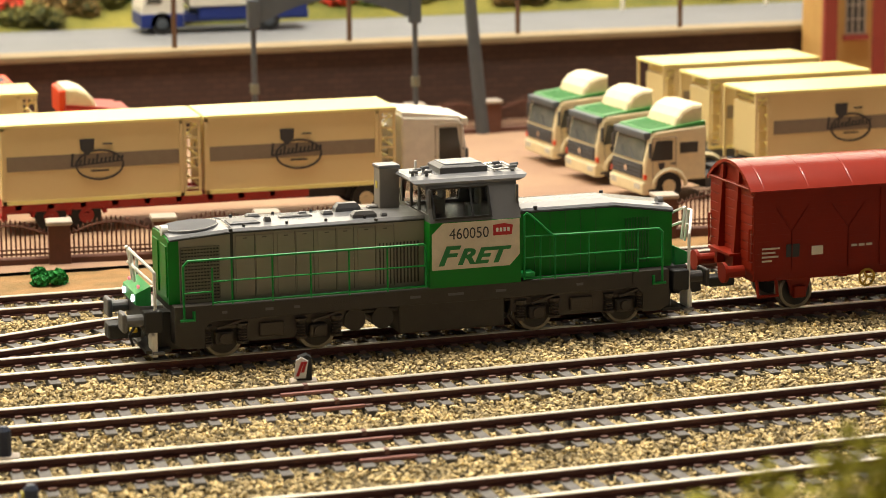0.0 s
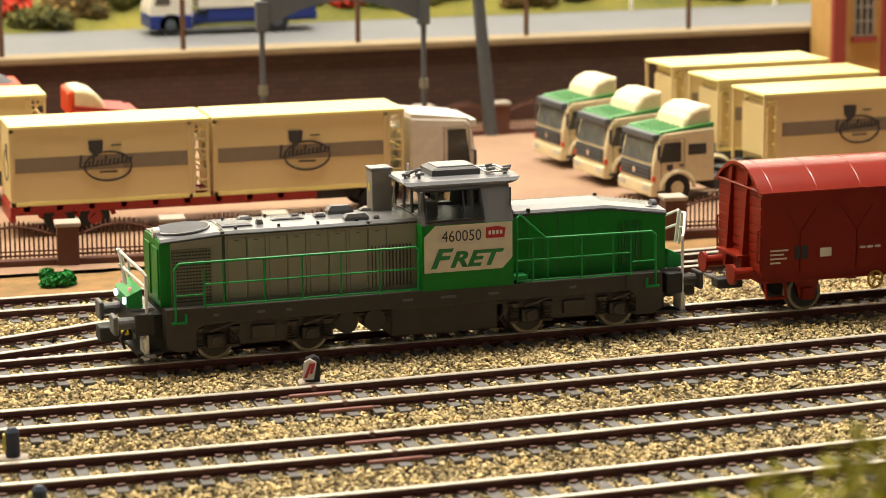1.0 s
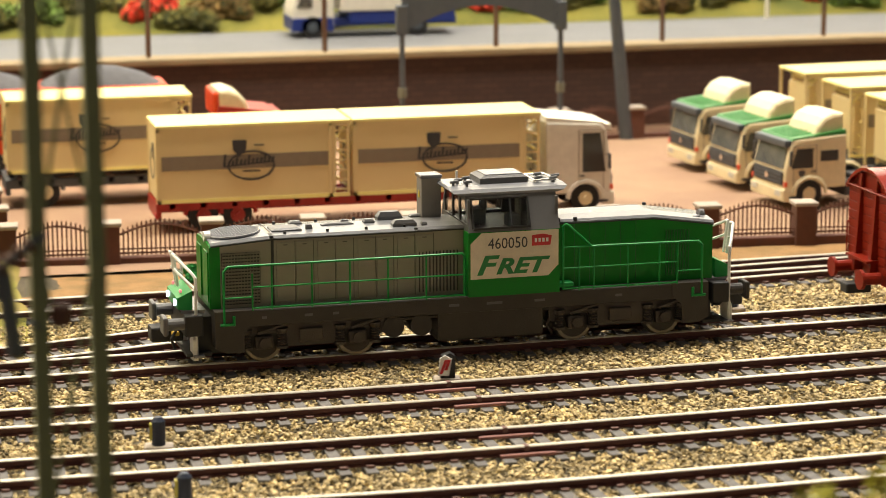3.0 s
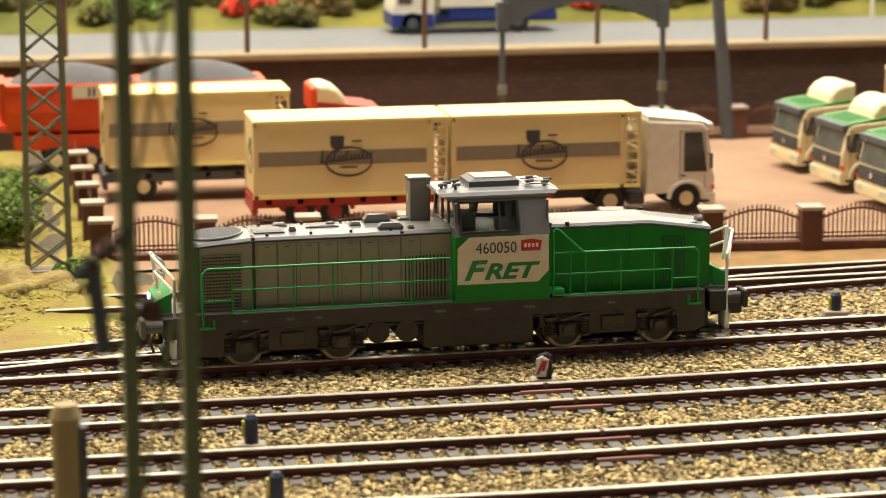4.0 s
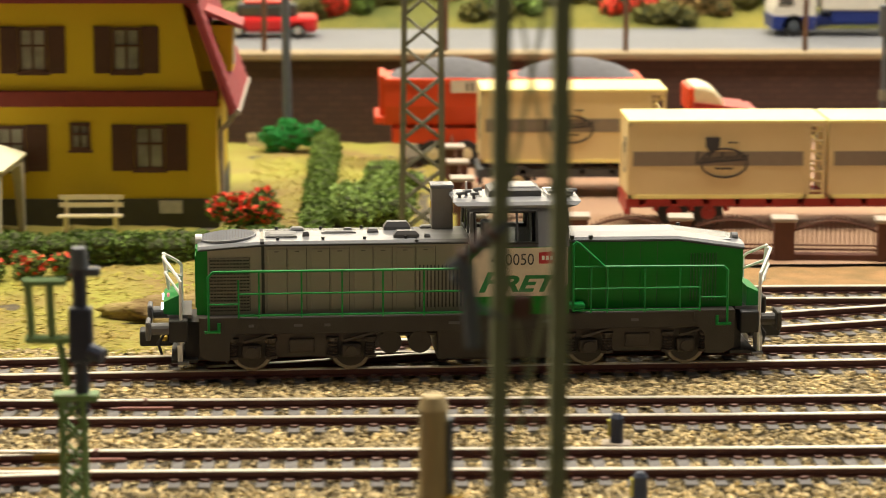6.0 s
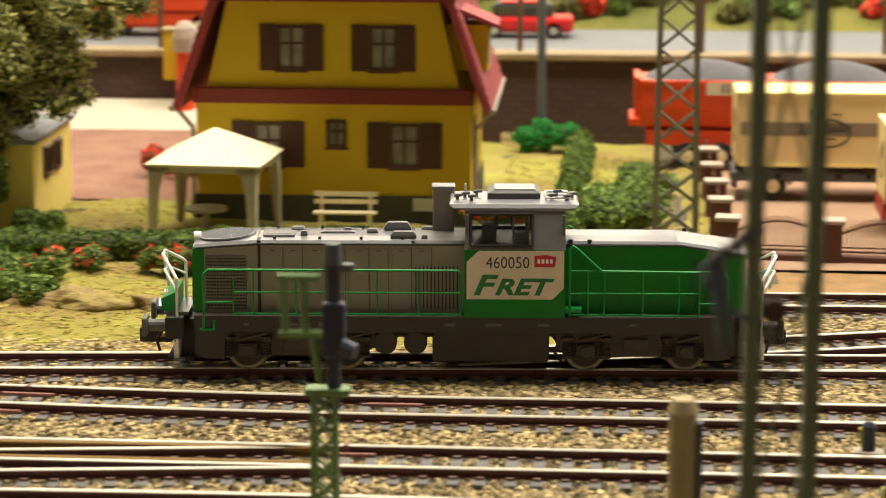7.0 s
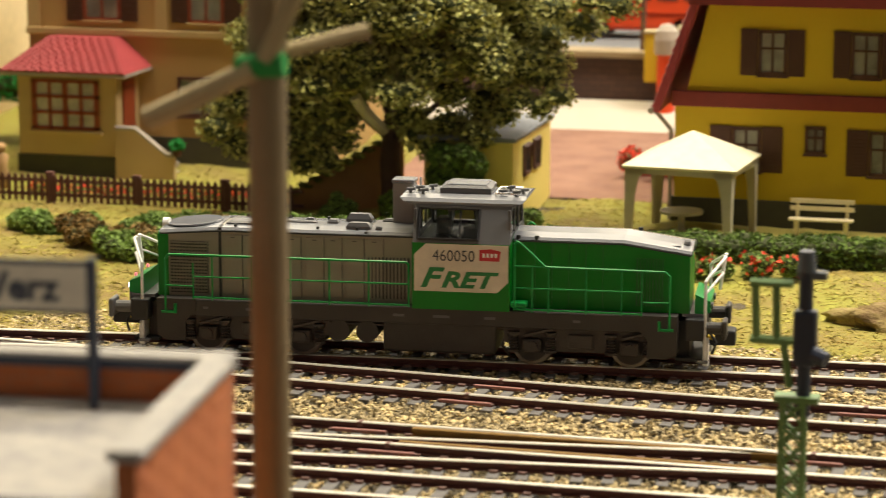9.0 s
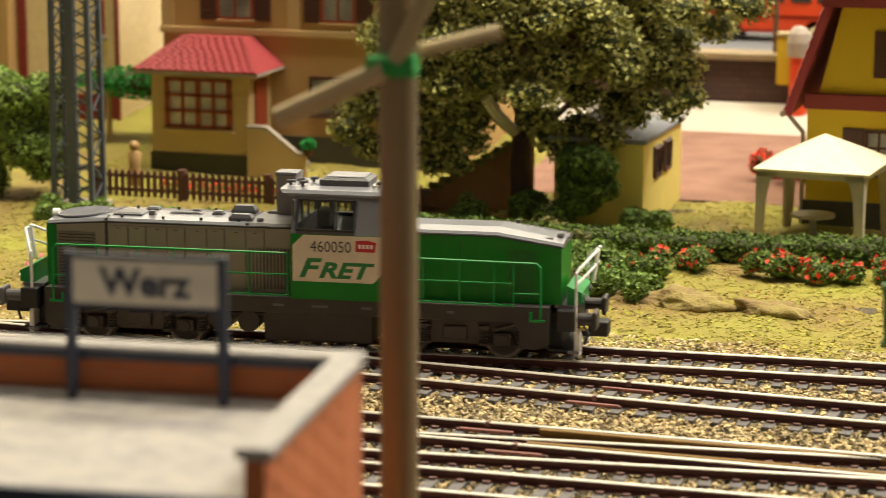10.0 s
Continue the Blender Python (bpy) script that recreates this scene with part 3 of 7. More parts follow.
    part("fan_mesh", bm, ROOFGREY, fan, "pale wire mesh")
    # dark seams and gutter lines round the hood roof
    for s in (-1, 1):
        part("roof_gutter", tube(fresh(), [(-71, s * 9.65, 32.55), (-54, s * 9.7, 33.75), (0.4, s * 9.7, 33.75)], 0.28, 4), GAP, L, "dark roof edge seam")
        part("roof_gutter", tube(fresh(), [(27.2, s * 9.4, 33.6), (57, s * 9.4, 33.6), (75, s * 9.4, 31)], 0.26, 4), GAP, L, "dark roof edge seam")
    for x in (-54.1, -13.2):
        part("roof_seam", box(fresh(), x - 0.5, x + 0.5, -9.4, 9.4, 33.6, 34.72), GAP, L)
    for x in (-50, -38, -27, -16):
        for y in (-7.6, 7.6):
            part("lifting_eye", rod(fresh(), (x, y, 34.4), (x, y, 35.5), 0.45, 7), BLACK, L)
    # small pale marks on the frame, too small to read
    for x, w in ((-58, 1.4), (-46, 2.2), (-38, 1.6), (-5, 3), (6, 4.5), (20, 3), (44, 2)):
        part("frame_mark", box(fresh(), x, x + w, -13.72, -13.6, 12.6, 13.3), CABGREY, L)
    # side doors and grilles
    for s in (-1, 1):
        part("side_seam", box(fresh(), -54.4, -53.6, s * 9.6 - 0.12, s * 9.6 + 0.12, 15.4, 33.9), GAP, L)
        bm = box(fresh(), -68.2, -57.4, s * 9.65 - 0.1, s * 9.65 + 0.1, 16.2, 30.6)
        g = part("radiator_grille", bm, GAP, L, "dark radiator grille behind horizontal louvres")
        bm = fresh()
        for i in range(16):
            z = 16.6 + i * 0.9
            box(bm, -68, -57.6, s * 9.85 - 0.16, s * 9.85 + 0.16, z, z + 0.45)
        for i in range(0, 13):
            box(bm, -68.1 + i * 0.87, -67.95 + i * 0.87, s * 9.95 - 0.12, s * 9.95 + 0.12, 16.3, 30.5)
        part("louvre", bm, material("louvre_bronze", (0.2, 0.18, 0.14), 0.5) if s < 0 else FRAME, g)
        xs = [-53.2, -47.6, -42.4, -41.6, -36.3, -31.1, -30.2, -24.8, -19.7, -19.0, -13.6, -8.2]
        for i in range(11):
            a, b = xs[i], xs[i + 1]
            if b - a < 2:
                continue
            d = part("side_door", box(fresh(), a + 0.25, b - 0.2, s * 9.6 - 0.28, s * 9.6 + 0.28, 16.2, 32.8, 0.12), GREY, L)
            part("door_seam", box(fresh(), b - 0.17, b + 0.02, s * 9.65 - 0.12, s * 9.65 + 0.12, 16, 33), SEAM, d)
            part("latch", box(fresh(), (a + b) / 2 - 0.6, (a + b) / 2 + 0.6, s * 9.95 - 0.1, s * 9.95 + 0.1, 32.0, 32.25), SEAM, d)
        bm = fresh()
        for i in range(12):
            x = -12.6 + i * 1.0
            box(bm, x, x + 0.35, s * 9.7 - 0.25, s * 9.7 + 0.25, 16.5, 28)
        part("vent_grille", bm, FRAME, L, "fine vertical vent slats")
    # roof fittings
    for x, y, w, d, h in ((-49, -2, 4.2, 3.4, 0.7), (-44.5, 5, 1.8, 1.4, 0.8), (-42.4, -3.4, 0.9, 0.9, 1.2), (-33.5, 0.5, 4.6, 1.0, 0.5),
                          (-31, 2.0, 1.2, 0.8, 1.0), (-24.3, 1.0, 1.5, 1.3, 1.0), (-15.8, -5.8, 3.4, 1.4, 1.6), (-17.6, 4.5, 3.6, 1.6, 2.2),
                          (-10.2, -6.5, 0.8, 0.8, 0.8), (-9, 6, 2.2, 1.2, 0.7)):
        bm = fresh()
        rings = [[(x + sx * w * k, y + sy * d * k, z) for sx, sy in ((-1, -1), (1, -1), (1, 1), (-1, 1))]
                 for k, z in ((1.0, 34.2), (1.0, 35.1 + h * 0.4), (0.72, 35.1 + h))]
        part("roof_hatch", loft(bm, rings), HATCH if h > 0.4 else ROOFGREY, L)
    bm = box(fresh(), -8.2, -2.4, 3.6, 9.2, 34, 46.6, 0.35)
    ch = part("exhaust_stack", bm, STACKG, L, "warm grey square exhaust stack")
    part("stack_cap", box(fresh(), -8.5, -2.1, 3.3, 9.5, 46.2, 47.2, 0.3), ROOFGREY, ch)
    part("warning_plate", box(fresh(), -8.35, -8.15, 5.5, 6.9, 40.5, 42.5), material("plate_yellow", (0.6, 0.5, 0.05), 0.5), ch)
    for s in (-1,):
        part("roof_lamp", rod(fresh(), (-71.8, -2.6, 34.3), (-70.0, -2.6, 34.3), 1.5, 14), WHITE, L, "white roof headlamp")
        part("roof_lamp", rod(fresh(), (74.4, -2.6, 32.9), (72.8, -2.6, 32.9), 1.5, 14), CABGREY, L)
    # short hood
    bm = fresh()
    def short_ring(x, e, t):
        return [(x, -9.3, 15.3), (x, -9.3, e), (x, -8.6, e + 0.7), (x, -4, t), (x, 4, t), (x, 8.6, e + 0.7), (x, 9.3, e), (x, 9.3, 15.3)]
    loft(bm, [short_ring(26.5, 33.6, 35), short_ring(57, 33.6, 35), short_ring(74.8, 31, 32.2)])
    part("short_hood", bm, GREEN, L, "bright green short hood")
    bm = fresh()
    loft(bm, [[(x, y, z + 0.3) for x, y, z in short_ring(xx, e, t)[1:-1]] + [(xx, 8.8, e - 0.3), (xx, -8.8, e - 0.3)]
              for xx, e, t in ((27.2, 33.7, 35.1), (57, 33.7, 35.1), (75.2, 31.1, 32.3))])
    part("hood_roof", bm, ROOFGREY, L, "pale grey sloping hood roof")
    part("roof_hatch", box(fresh(), 66.5, 72, -6.5, -1, 32.4, 33.2, 0.2), ROOFGREY, L)
    part("roof_hatch", box(fresh(), 63, 65.4, -5, -2.4, 33, 33.9, 0.2), GAP, L)
    for x, y in ((33.5, -8.7), (28.5, -8.7), (60, 8)):
        part("lifting_eye", rod(fresh(), (x, y, 34), (x, y, 35.2), 0.6, 8), BLACK, L)
    for s in (-1, 1):
        bm = fresh()
        for i in range(9):
            box(bm, 60.5 + i * 0.85, 60.85 + i * 0.85, s * 9.35 - 0.2, s * 9.35 + 0.2, 17, 30)
        for i in range(5):
            box(bm, 33 + i * 4.6, 33.15 + i * 4.6, s * 9.32 - 0.1, s * 9.32 + 0.1, 15.8, 33.2)
        part("vent_grille", bm, material("vent_dark_green", (0.002, 0.12, 0.012), 0.4), L)
    # cab
    bm = prism(fresh(), [(-14.7, 15.2), (-14.7, 33.4), (14.7, 33.4), (14.7, 15.2)], 0.4, 27, "x")
    part("cab_lower", bm, GREEN, L, "green lower cab side")
    part("cab_floor", box(fresh(), 1.2, 26.2, -13.4, 13.4, 33.35, 33.6), FRAME, L, "dark cab interior")
    cab_y = lambda z: 14.7 - (z - 33.4) * 0.42
    for s in (-1, 1):
        for x0, x1, z0, z1 in ((0.6, 2.0, 34.6, 42.0), (18.2, 27, 34.6, 42.0), (0.6, 27, 33.4, 34.6), (0.6, 27, 42.0, 43.4)):
            ring = lambda z: [(x0, s * cab_y(z), z), (x1, s * cab_y(z), z), (x1, s * (cab_y(z) - 1.0), z), (x0, s * (cab_y(z) - 1.0), z)]
            part("cab_panel", loft(fresh(), [ring(z0), ring(z1)]), CABGREY, L, "grey sloped upper cab side")
    for x in (0.7, 26.2):
        bm = fresh()
        for z0, z1, w0, w1 in ((33.4, 35.4, 14, 13), (42, 43.4, 10.6, 10.2)):
            prism(bm, [(-w0, z0), (w0, z0), (w1, z1), (-w1, z1)], x, x + 0.7, "x")
        for yy in (-12.6, -4, 3.2, 11.8):
            box(bm, x, x + 0.7, yy - 0.5, yy + 0.5, 35, 42.4)
        part("end_window_frame", bm, CABGREY, L)
        part("end_window", prism(fresh(), [(-13, 35), (13, 35), (10.4, 42.4), (-10.4, 42.4)], x + 0.25, x + 0.45, "x"), GLASS, L)
    for s in (-1, 1):
        bm = fresh()
        fr = [(2.0, 34.4), (18.3, 34.4), (18.3, 42.3), (2.0, 42.3)]
        loop = [(x, s * (cab_y(z) + 0.15), z) for x, z in fr]
        tube(bm, loop + [loop[0]], 0.42, 4)
        tube(bm, [(13.2, s * (cab_y(34.5) + 0.1), 34.5), (13.2, s * (cab_y(42.2) + 0.1), 42.2)], 0.35, 4)
        w = part("side_window", bm, BLACK, L, "dark framed side window")
        bm = fresh()
        q = [(x, s * (cab_y(z) - 0.3), z) for x, z in fr]
        loft(bm, [q, [(x, y - s * 0.15, z) for x, y, z in q]])
        part("pane", bm, GLASS, w)
        bm = box(fresh(), 1.6, 18.8, s * 10.95 - 0.5, s * 10.95 + 0.8 * s + 0.4, 42.3, 42.9)
        part("window_visor", bm, CABGREY, w)
    bm = box(fresh(), 5, 9, -3, 3, 33.4, 38, 0.5)
    box(bm, 8.2, 9.4, -2.4, 2.4, 37, 42, 0.4)
    box(bm, 13.5, 17.5, -9, -5, 33.4, 37, 0.5)
    box(bm, 16.6, 17.6, -9, -5, 36.5, 41.6, 0.4)
    part("cab_seat", bm, material("seat_grey", (0.2, 0.21, 0.2), 0.7), L, "grey seats and desk inside the cab")
    bm = fresh()
    rr = lambda w, z, x0, x1: [(x0, -w, z), (x1, -w, z), (x1, w, z), (x0, w, z)]
    loft(bm, [rr(10.8, 43.2, 0, 27.6), rr(10.9, 43.9, -2.6, 29.6), rr(10.0, 44.8, -3.6, 30.6), rr(6.5, 45.4, -3.2, 30.2)])
    rf = part("cab_roof", bm, ROOFGREY, L, "light grey overhanging cab roof")
    bm = fresh()
    loft(bm, [rr(5.4, 45.2, 6.5, 20.5), rr(5.4, 46.9, 6.5, 20.5), rr(4.6, 47.6, 8, 19.4)])
    part("roof_box", bm, CABGREY, rf, "roof air conditioning box")
    part("roof_box_lid", box(fresh(), 8.2, 19.2, -4.5, 4.5, 47.5, 47.9, 0.2), ROOFGREY, rf)
    for x, y in ((-1.5, -6), (0.5, -3), (2.2, -7), (3.6, 0), (23.5, -5), (25, 1), (27.4, -6.5), (29, -3)):
        bm = rod(fresh(), (x, y, 45), (x, y, 46.4), 0.45, 8)
        rod(bm, (x - 0.9, y, 46.4), (x + 1.4, y, 46.6), 0.45, 8)
        part("roof_horn", bm, CABGREY, rf)
    part("antenna", rod(fresh(), (0.6, -2, 45), (0.6, -2, 49), 0.35, 6), WHITE, rf)
    part("roof_rack", tube(fresh(), [(22, -7, 45.2), (22, -7, 46), (28, -7, 46), (28, 3, 46), (22, 3, 46), (22, -7, 46)], 0.25), STEEL, rf)
    # lettered side panels
    for s in (-1, 1):
        bm = prism(fresh(), [(1.0, 20.2), (23.6, 20.2), (26.6, 23.2), (26.6, 33.2), (4.2, 33.2), (1.0, 30.2)], s * 14.75 - 0.08, s * 14.75 + 0.08)
        pnl = part("name_panel", bm, PANELW, L, "cream lettering panel")
        if s < 0:
            writing("running_number", "460050", 4.4, INK, pnl, 6.0, -14.88, 28.6, width=0.88)
            writing("letter", "F", 7.4, LETTERGREEN, pnl, 2.5, -14.88, 21.5, shear=0.32, width=1.35, bold=0.22)
            writing("letters", "RET", 6.0, LETTERGREEN, pnl, 8.2, -14.88, 21.5, shear=0.32, width=1.36, bold=0.22)
            bm = prism(fresh(), [(18.8, 28.9), (24.2, 28.9), (24.6, 31.6), (22, 32.2), (18.8, 31.9)], -14.92, -14.84)
            lg = part("badge", bm, LOGORED, pnl, "red badge")
            bm = fresh()
            for i in range(4):
                box(bm, 19.6 + i * 1.1, 20.3 + i * 1.1, -14.98, -14.9, 29.9, 31.0)
            part("badge_bar", bm, WHITE, lg)
    part("cab_step", box(fresh(), 27, 31.5, -14.2, -10, 16.2, 17.6, 0.4), RAILGREEN, L)
    # green railings along both walkways
    for s in (-1, 1):
        y = s * 14.1
        bm = tube(fresh(), [(-68.5, y, 11.4), (-68.5, y, 26.3), (-67.2, y, 27.7), (-1.3, y, 27.7), (-0.6, y, 27), (-0.6, y, 15.5)], 0.34)
        r1 = part("walkway_railing", bm, RAILGREEN, L, "thin green walkway railing")
        bm = tube(fresh(), [(-68.5, y, 19), (-60.6, y, 19)], 0.27)
        tube(bm, [(-60.6, y, 21.7), (-0.6, y, 21.7)], 0.27)
        tube(bm, [(-60.6, y, 15.9), (-0.6, y, 15.9)], 0.34)
        tube(bm, [(-69.6, y, 11.6), (-65.8, y, 11.6), (-65.8, y, 14)], 0.45)
        part("railing_bar", bm, RAILGREEN, r1)
        for x in (-60.6, -55.2, -44.0, -33.3, -22.5, -11.6):
            part("stanchion", rod(fresh(), (x, y, 15.2), (x, y, 27.7 if x > -60 else 25.5), 0.27, 6), RAILGREEN, r1)
        bm = tube(fresh(), [(28.2, y, 15.6), (28.2, y, 33.6), (28.9, y, 34.4), (29.8, y, 34), (36.6, y, 27.7), (68.6, y, 27.4), (69.8, y, 26.3), (69.9, y, 11.4)], 0.34)
        r2 = part("walkway_railing", bm, RAILGREEN, L, "thin green walkway railing")
        bm = tube(fresh(), [(28.2, y, 21.7), (62.4, y, 21.7)], 0.27)
        tube(bm, [(62.4, y, 19), (69.9, y, 19)], 0.27)
        tube(bm, [(28.2, y, 27.7), (36.6, y, 27.7)], 0.27)
        tube(bm, [(28.2, y, 15.9), (62.4, y, 15.7)], 0.34)
        tube(bm, [(67.2, y, 14), (67.2, y, 11.6), (71, y, 11.6)], 0.45)
        part("railing_bar", bm, RAILGREEN, r2)
        for x in (33, 37.4, 47.5, 57, 62.4):
            part("stanchion", rod(fresh(), (x, y, 15.2), (x, y, 27.6), 0.27, 6), RAILGREEN, r2)
    # ends: step plate, green light box, white handrails, snow plough
    for e, dx in ((-1, 0), (1, 0)):
        part("end_platform", box(fresh(), min(e * 73, e * 79.5), max(e * 73, e * 79.5), -9, 9, 14.4, 15.2), ROOFGREY, L)
        bm = fresh()
        loft(bm, [[(e * 76.2, -8.4, 14.6), (e * 76.2, 8.4, 14.6), (e * 76.2, 8.4, 20.5), (e * 76.2, -8.4, 20.5)],
                  [(e * 80.4, -8.4, 15.6), (e * 80.4, 8.4, 15.6), (e * 80.4, 8.4, 18.6), (e * 80.4, -8.4, 18.6)]])
        nose = part("light_box", bm, RAILGREEN, L, "bright green sloped light box")
        for y in (-6, 6):
            part("headlight", rod(fresh(), (e * 80.2, y, 17.1), (e * 81.0, y, 17.1), 0.95, 14), LIGHTW if e < 0 else CABGREY, nose,
                 "glowing headlight" if e < 0 else "unlit headlight")
            if e < 0:
                part("tail_lamp", rod(fresh(), (-78.8, y, 20.1), (-79.4, y, 20.1), 0.55, 10), LIGHTR, nose, "small pinkish lamp")
        for y in (-1, 1):
            px = 75.8 if e < 0 else 79.2
            pts = [(e * px, y * 11.5, 3), (e * px, y * 11.5, 24.6), (e * (px + 0.8), y * 10.4, 25.8), (e * (px + 4.6), y * 2.6, 29.6), (e * (px + 4.4), y * 1.2, 29.6),
                   (e * (px + 3.2), y * 1.2, 20.5)]
            hr = part("end_handrail", tube(fresh(), pts, 0.42, 6), WHITE, L, "white end handrail")
            part("lower_bar", tube(fresh(), [(e * px, y * 11.5, 21.4), (e * (px + 4.2), y * 2.6, 25.4), (e * (px + 3.6), y * 1.2, 25.4)], 0.36, 6), WHITE, hr)
            part("footstep", box(fresh(), min(e * (px - 2), e * (px + 1)), max(e * (px - 2), e * (px + 1)), y * 11.4 - 1.6, y * 11.4 + 1.6, 2.6, 3.2), ROOFGREY, hr)
        bm = prism(fresh(), [(-11.6, 1.6), (-6.5, 1.2), (-6.0, 6.4), (-9.5, 9), (-11.6, 7.5)], min(e * (px - 0.4), e * (px + 1)), max(e * (px - 0.4), e * (px + 1)), "x")
        prism(bm, [(11.6, 1.6), (6.5, 1.2), (6.0, 6.4), (9.5, 9), (11.6, 7.5)], min(e * (px - 0.4), e * (px + 1)), max(e * (px - 0.4), e * (px + 1)), "x")
        part("snow_plough", bm, WHITE, L, "white plough plates")
        bm = tube(fresh(), [(e * 80, -6, 10), (e * 82, -6.5, 7), (e * 81, -7, 4)], 0.4)
        tube(bm, [(e * 80, 4, 10), (e * 82, 4.5, 6), (e * 80.5, 5, 3.6)], 0.4)
        part("brake_hose", bm, BLACK, L)
        part("hose_tap", box(fresh(), min(e * 79.5, e * 81.5), max(e * 79.5, e * 81.5), -5.6, -3.4, 7.4, 8.6, 0.3), material("tap_yellow", (0.6, 0.42, 0.03), 0.5), L)
    return L


LOCO = locomotive()


def covered_wagon(x, y, turn):
    W = thing("covered_goods_wagon", x, y, 0, turn, "red-brown covered goods wagon standing on the main track", "goods wagon")
    n = 28
    arc = [(-15.6 + 31.2 * i / n, 36.2 + 7.0 * (1 - (abs(i - n / 2) / (n / 2)) ** 2.2)) for i in range(n + 1)]
    body = part("body", box(fresh(), 0, 118, -15, 15, 12, 36.4), WAGONRED, W)
    bm = prism(fresh(), [(-15, 36)] + [(a * 0.96, b - 0.5) for a, b in arc] + [(15, 36)], 0.2, 117.8, "x")
    part("gable", bm, WAGONRED, W)
    bm = prism(fresh(), arc + [(a * 0.97, b - 0.9) for a, b in arc[::-1]], -1.2, 119.2, "x")
    roof = part("roof", bm, WAGONROOF, W, "curved glossy red-brown roof", smooth=False)
    for i in range(9):
        part("roof_rib", tube(fresh(), [(3 + i * 14, a, b - 0.02) for a, b in arc], 0.14, 4), WAGONROOF, roof)
    part("sole_bar", box(fresh(), 1, 117, -12.8, 12.8, 9.2, 12.2, 0.3), WAGONRED, W)
    part("door_rail", box(fresh(), 0, 118, -15.7, -14.9, 35.2, 36.0), WAGONRED, W)
    # end boards, posts and handrails
    for yy in (-5.5, 5.5):
        bm = fresh()
        loft(bm, [[(-2.6, yy - 0.9, 12), (0, yy - 0.9, 12), (0, yy + 0.9, 12), (-2.6, yy + 0.9, 12)],
                  [(-0.8, yy - 0.9, 41), (0, yy - 0.9, 41), (0, yy + 0.9, 41), (-0.8, yy + 0.9, 41)]])
        part("end_post", bm, WAGONRED, W)
    for i in range(9):
        for y0, y1 in ((-14.6, -6.6), (-4.4, 4.4), (6.6, 14.6)):
            part("end_plank", box(fresh(), -0.35, 0.1, y0, y1, 13 + i * 2.7, 15.4 + i * 2.7, 0.1), WAGONRED, W)
    part("end_rail", tube(fresh(), [(-0.9, -15, 36.6), (-0.9, 15, 36.6)], 0.35), WAGONRED, W)
    part("end_step", box(fresh(), -4.2, 0, -7.5, 7.5, 16.2, 16.9), WAGONRED, W)
    for yy in (-14, 14):
        part("grab_handle", tube(fresh(), [(0, yy, 16), (-1, yy, 16), (-1, yy, 25), (0, yy, 25)], 0.3), WAGONRED, W)
    # side boards, braces, door
    for i in range(13):
        part("side_plank", box(fresh(), 0.4, 117.6, -15.04, -14.9, 12.6 + i * 1.76, 14.3 + i * 1.76), WAGONRED, body)
    for a, b in ((7, 12), (17, 12), (25, 30), (35, 30), (66, 71), (76, 71)):
        part("side_brace", tube(fresh(), [(b, -15.15, 12.6), (b, -15.15, 24), (a, -15.15, 31)], 0.2, 4), WAGONRED, body)
    part("sliding_door", box(fresh(), 40, 60, -15.5, -15, 12.2, 35.2, 0.2), WAGONRED, W)
    # plates: writing too small to read
    for x0, x1, z0, z1, m in ((10.2, 14.4, 16.4, 20.2, GAP), (18.3, 21.9, 16.6, 19.2, CABWHITE)):
        part("plate", box(fresh(), x0, x1, -15.24, -15.1, z0, z1), m, W)
    for i, w in enumerate((5.6, 4.2, 5.2, 3.2)):
        part("lettering_bar", box(fresh(), 2.6, 2.6 + w, -15.22, -15.1, 19.0 - i * 1.2, 19.5 - i * 1.2), PANELW, W)
    for i in range(3):
        part("lettering_bar", box(fresh(), 31 + i * 2.4, 32.8 + i * 2.4, -15.22, -15.1, 18.2, 18.9), PANELW, W)
    # running gear
    for wx in (16, 102):
        bm = rod(fresh(), (wx, -8, 5.3), (wx, 8, 5.3), 1, 8)
        for s in (-1, 1):
            rod(bm, (wx, s * 7.6, 5.3), (wx, s * 9.8, 5.3), 4.4, 26)
        w = part("wheelset", bm, BLACK, W)
        for s in (-1, 1):
            rings = [[(wx + r * math.cos(a), s * u, 5.3 + r * math.sin(a)) for a in np.linspace(0, 2 * math.pi, 29)[:-1]]
                     for r, u in ((4.4, 7.4), (5.8, 7.4), (5.3, 8.0), (5.25, 9.9), (4.4, 9.95))]
            part("tyre", loft(fresh(), rings + [rings[0]], caps=False), DULLSTEEL, w)
            bm = prism(fresh(), [(wx - 4.6, 12), (wx + 4.6, 12), (wx + 2.2, 4.0), (wx - 2.2, 4.0)], s * 11.4 - 0.5, s * 11.4 + 0.5)
            box(bm, wx - 2, wx + 2, s * 12.2 - 0.8, s * 12.2 + 0.8, 3.6, 7.2, 0.4)
            prism(bm, [(wx - 9, 11), (wx, 8.4), (wx + 9, 11), (wx + 9, 11.7), (wx, 9.6), (wx - 9, 11.7)], s * 12 - 0.7, s * 12 + 0.7)
            part("axle_guard", bm, WAGONRED, W)
    for s in (-1, 1):
        bm = rod(fresh(), (-1, s * 10.1, 12.2), (-6.6, s * 10.1, 12.2), 1.8, 14)
        rod(bm, (-6.6, s * 10.1, 12.2), (-7.6, s * 10.1, 12.2), 3.0, 18)
        part("buffer", bm, WAGONRED, W)
    part("coupling", box(fresh(), -8, 0, -2.6, 2.6, 6.4, 9.4, 0.5), BLACK, W)
    part("shunter_step", tube(fresh(), [(2, -13, 10), (2, -14.4, 5.2), (8, -14.4, 5.2), (8, -13, 10)], 0.5), WAGONRED, W)
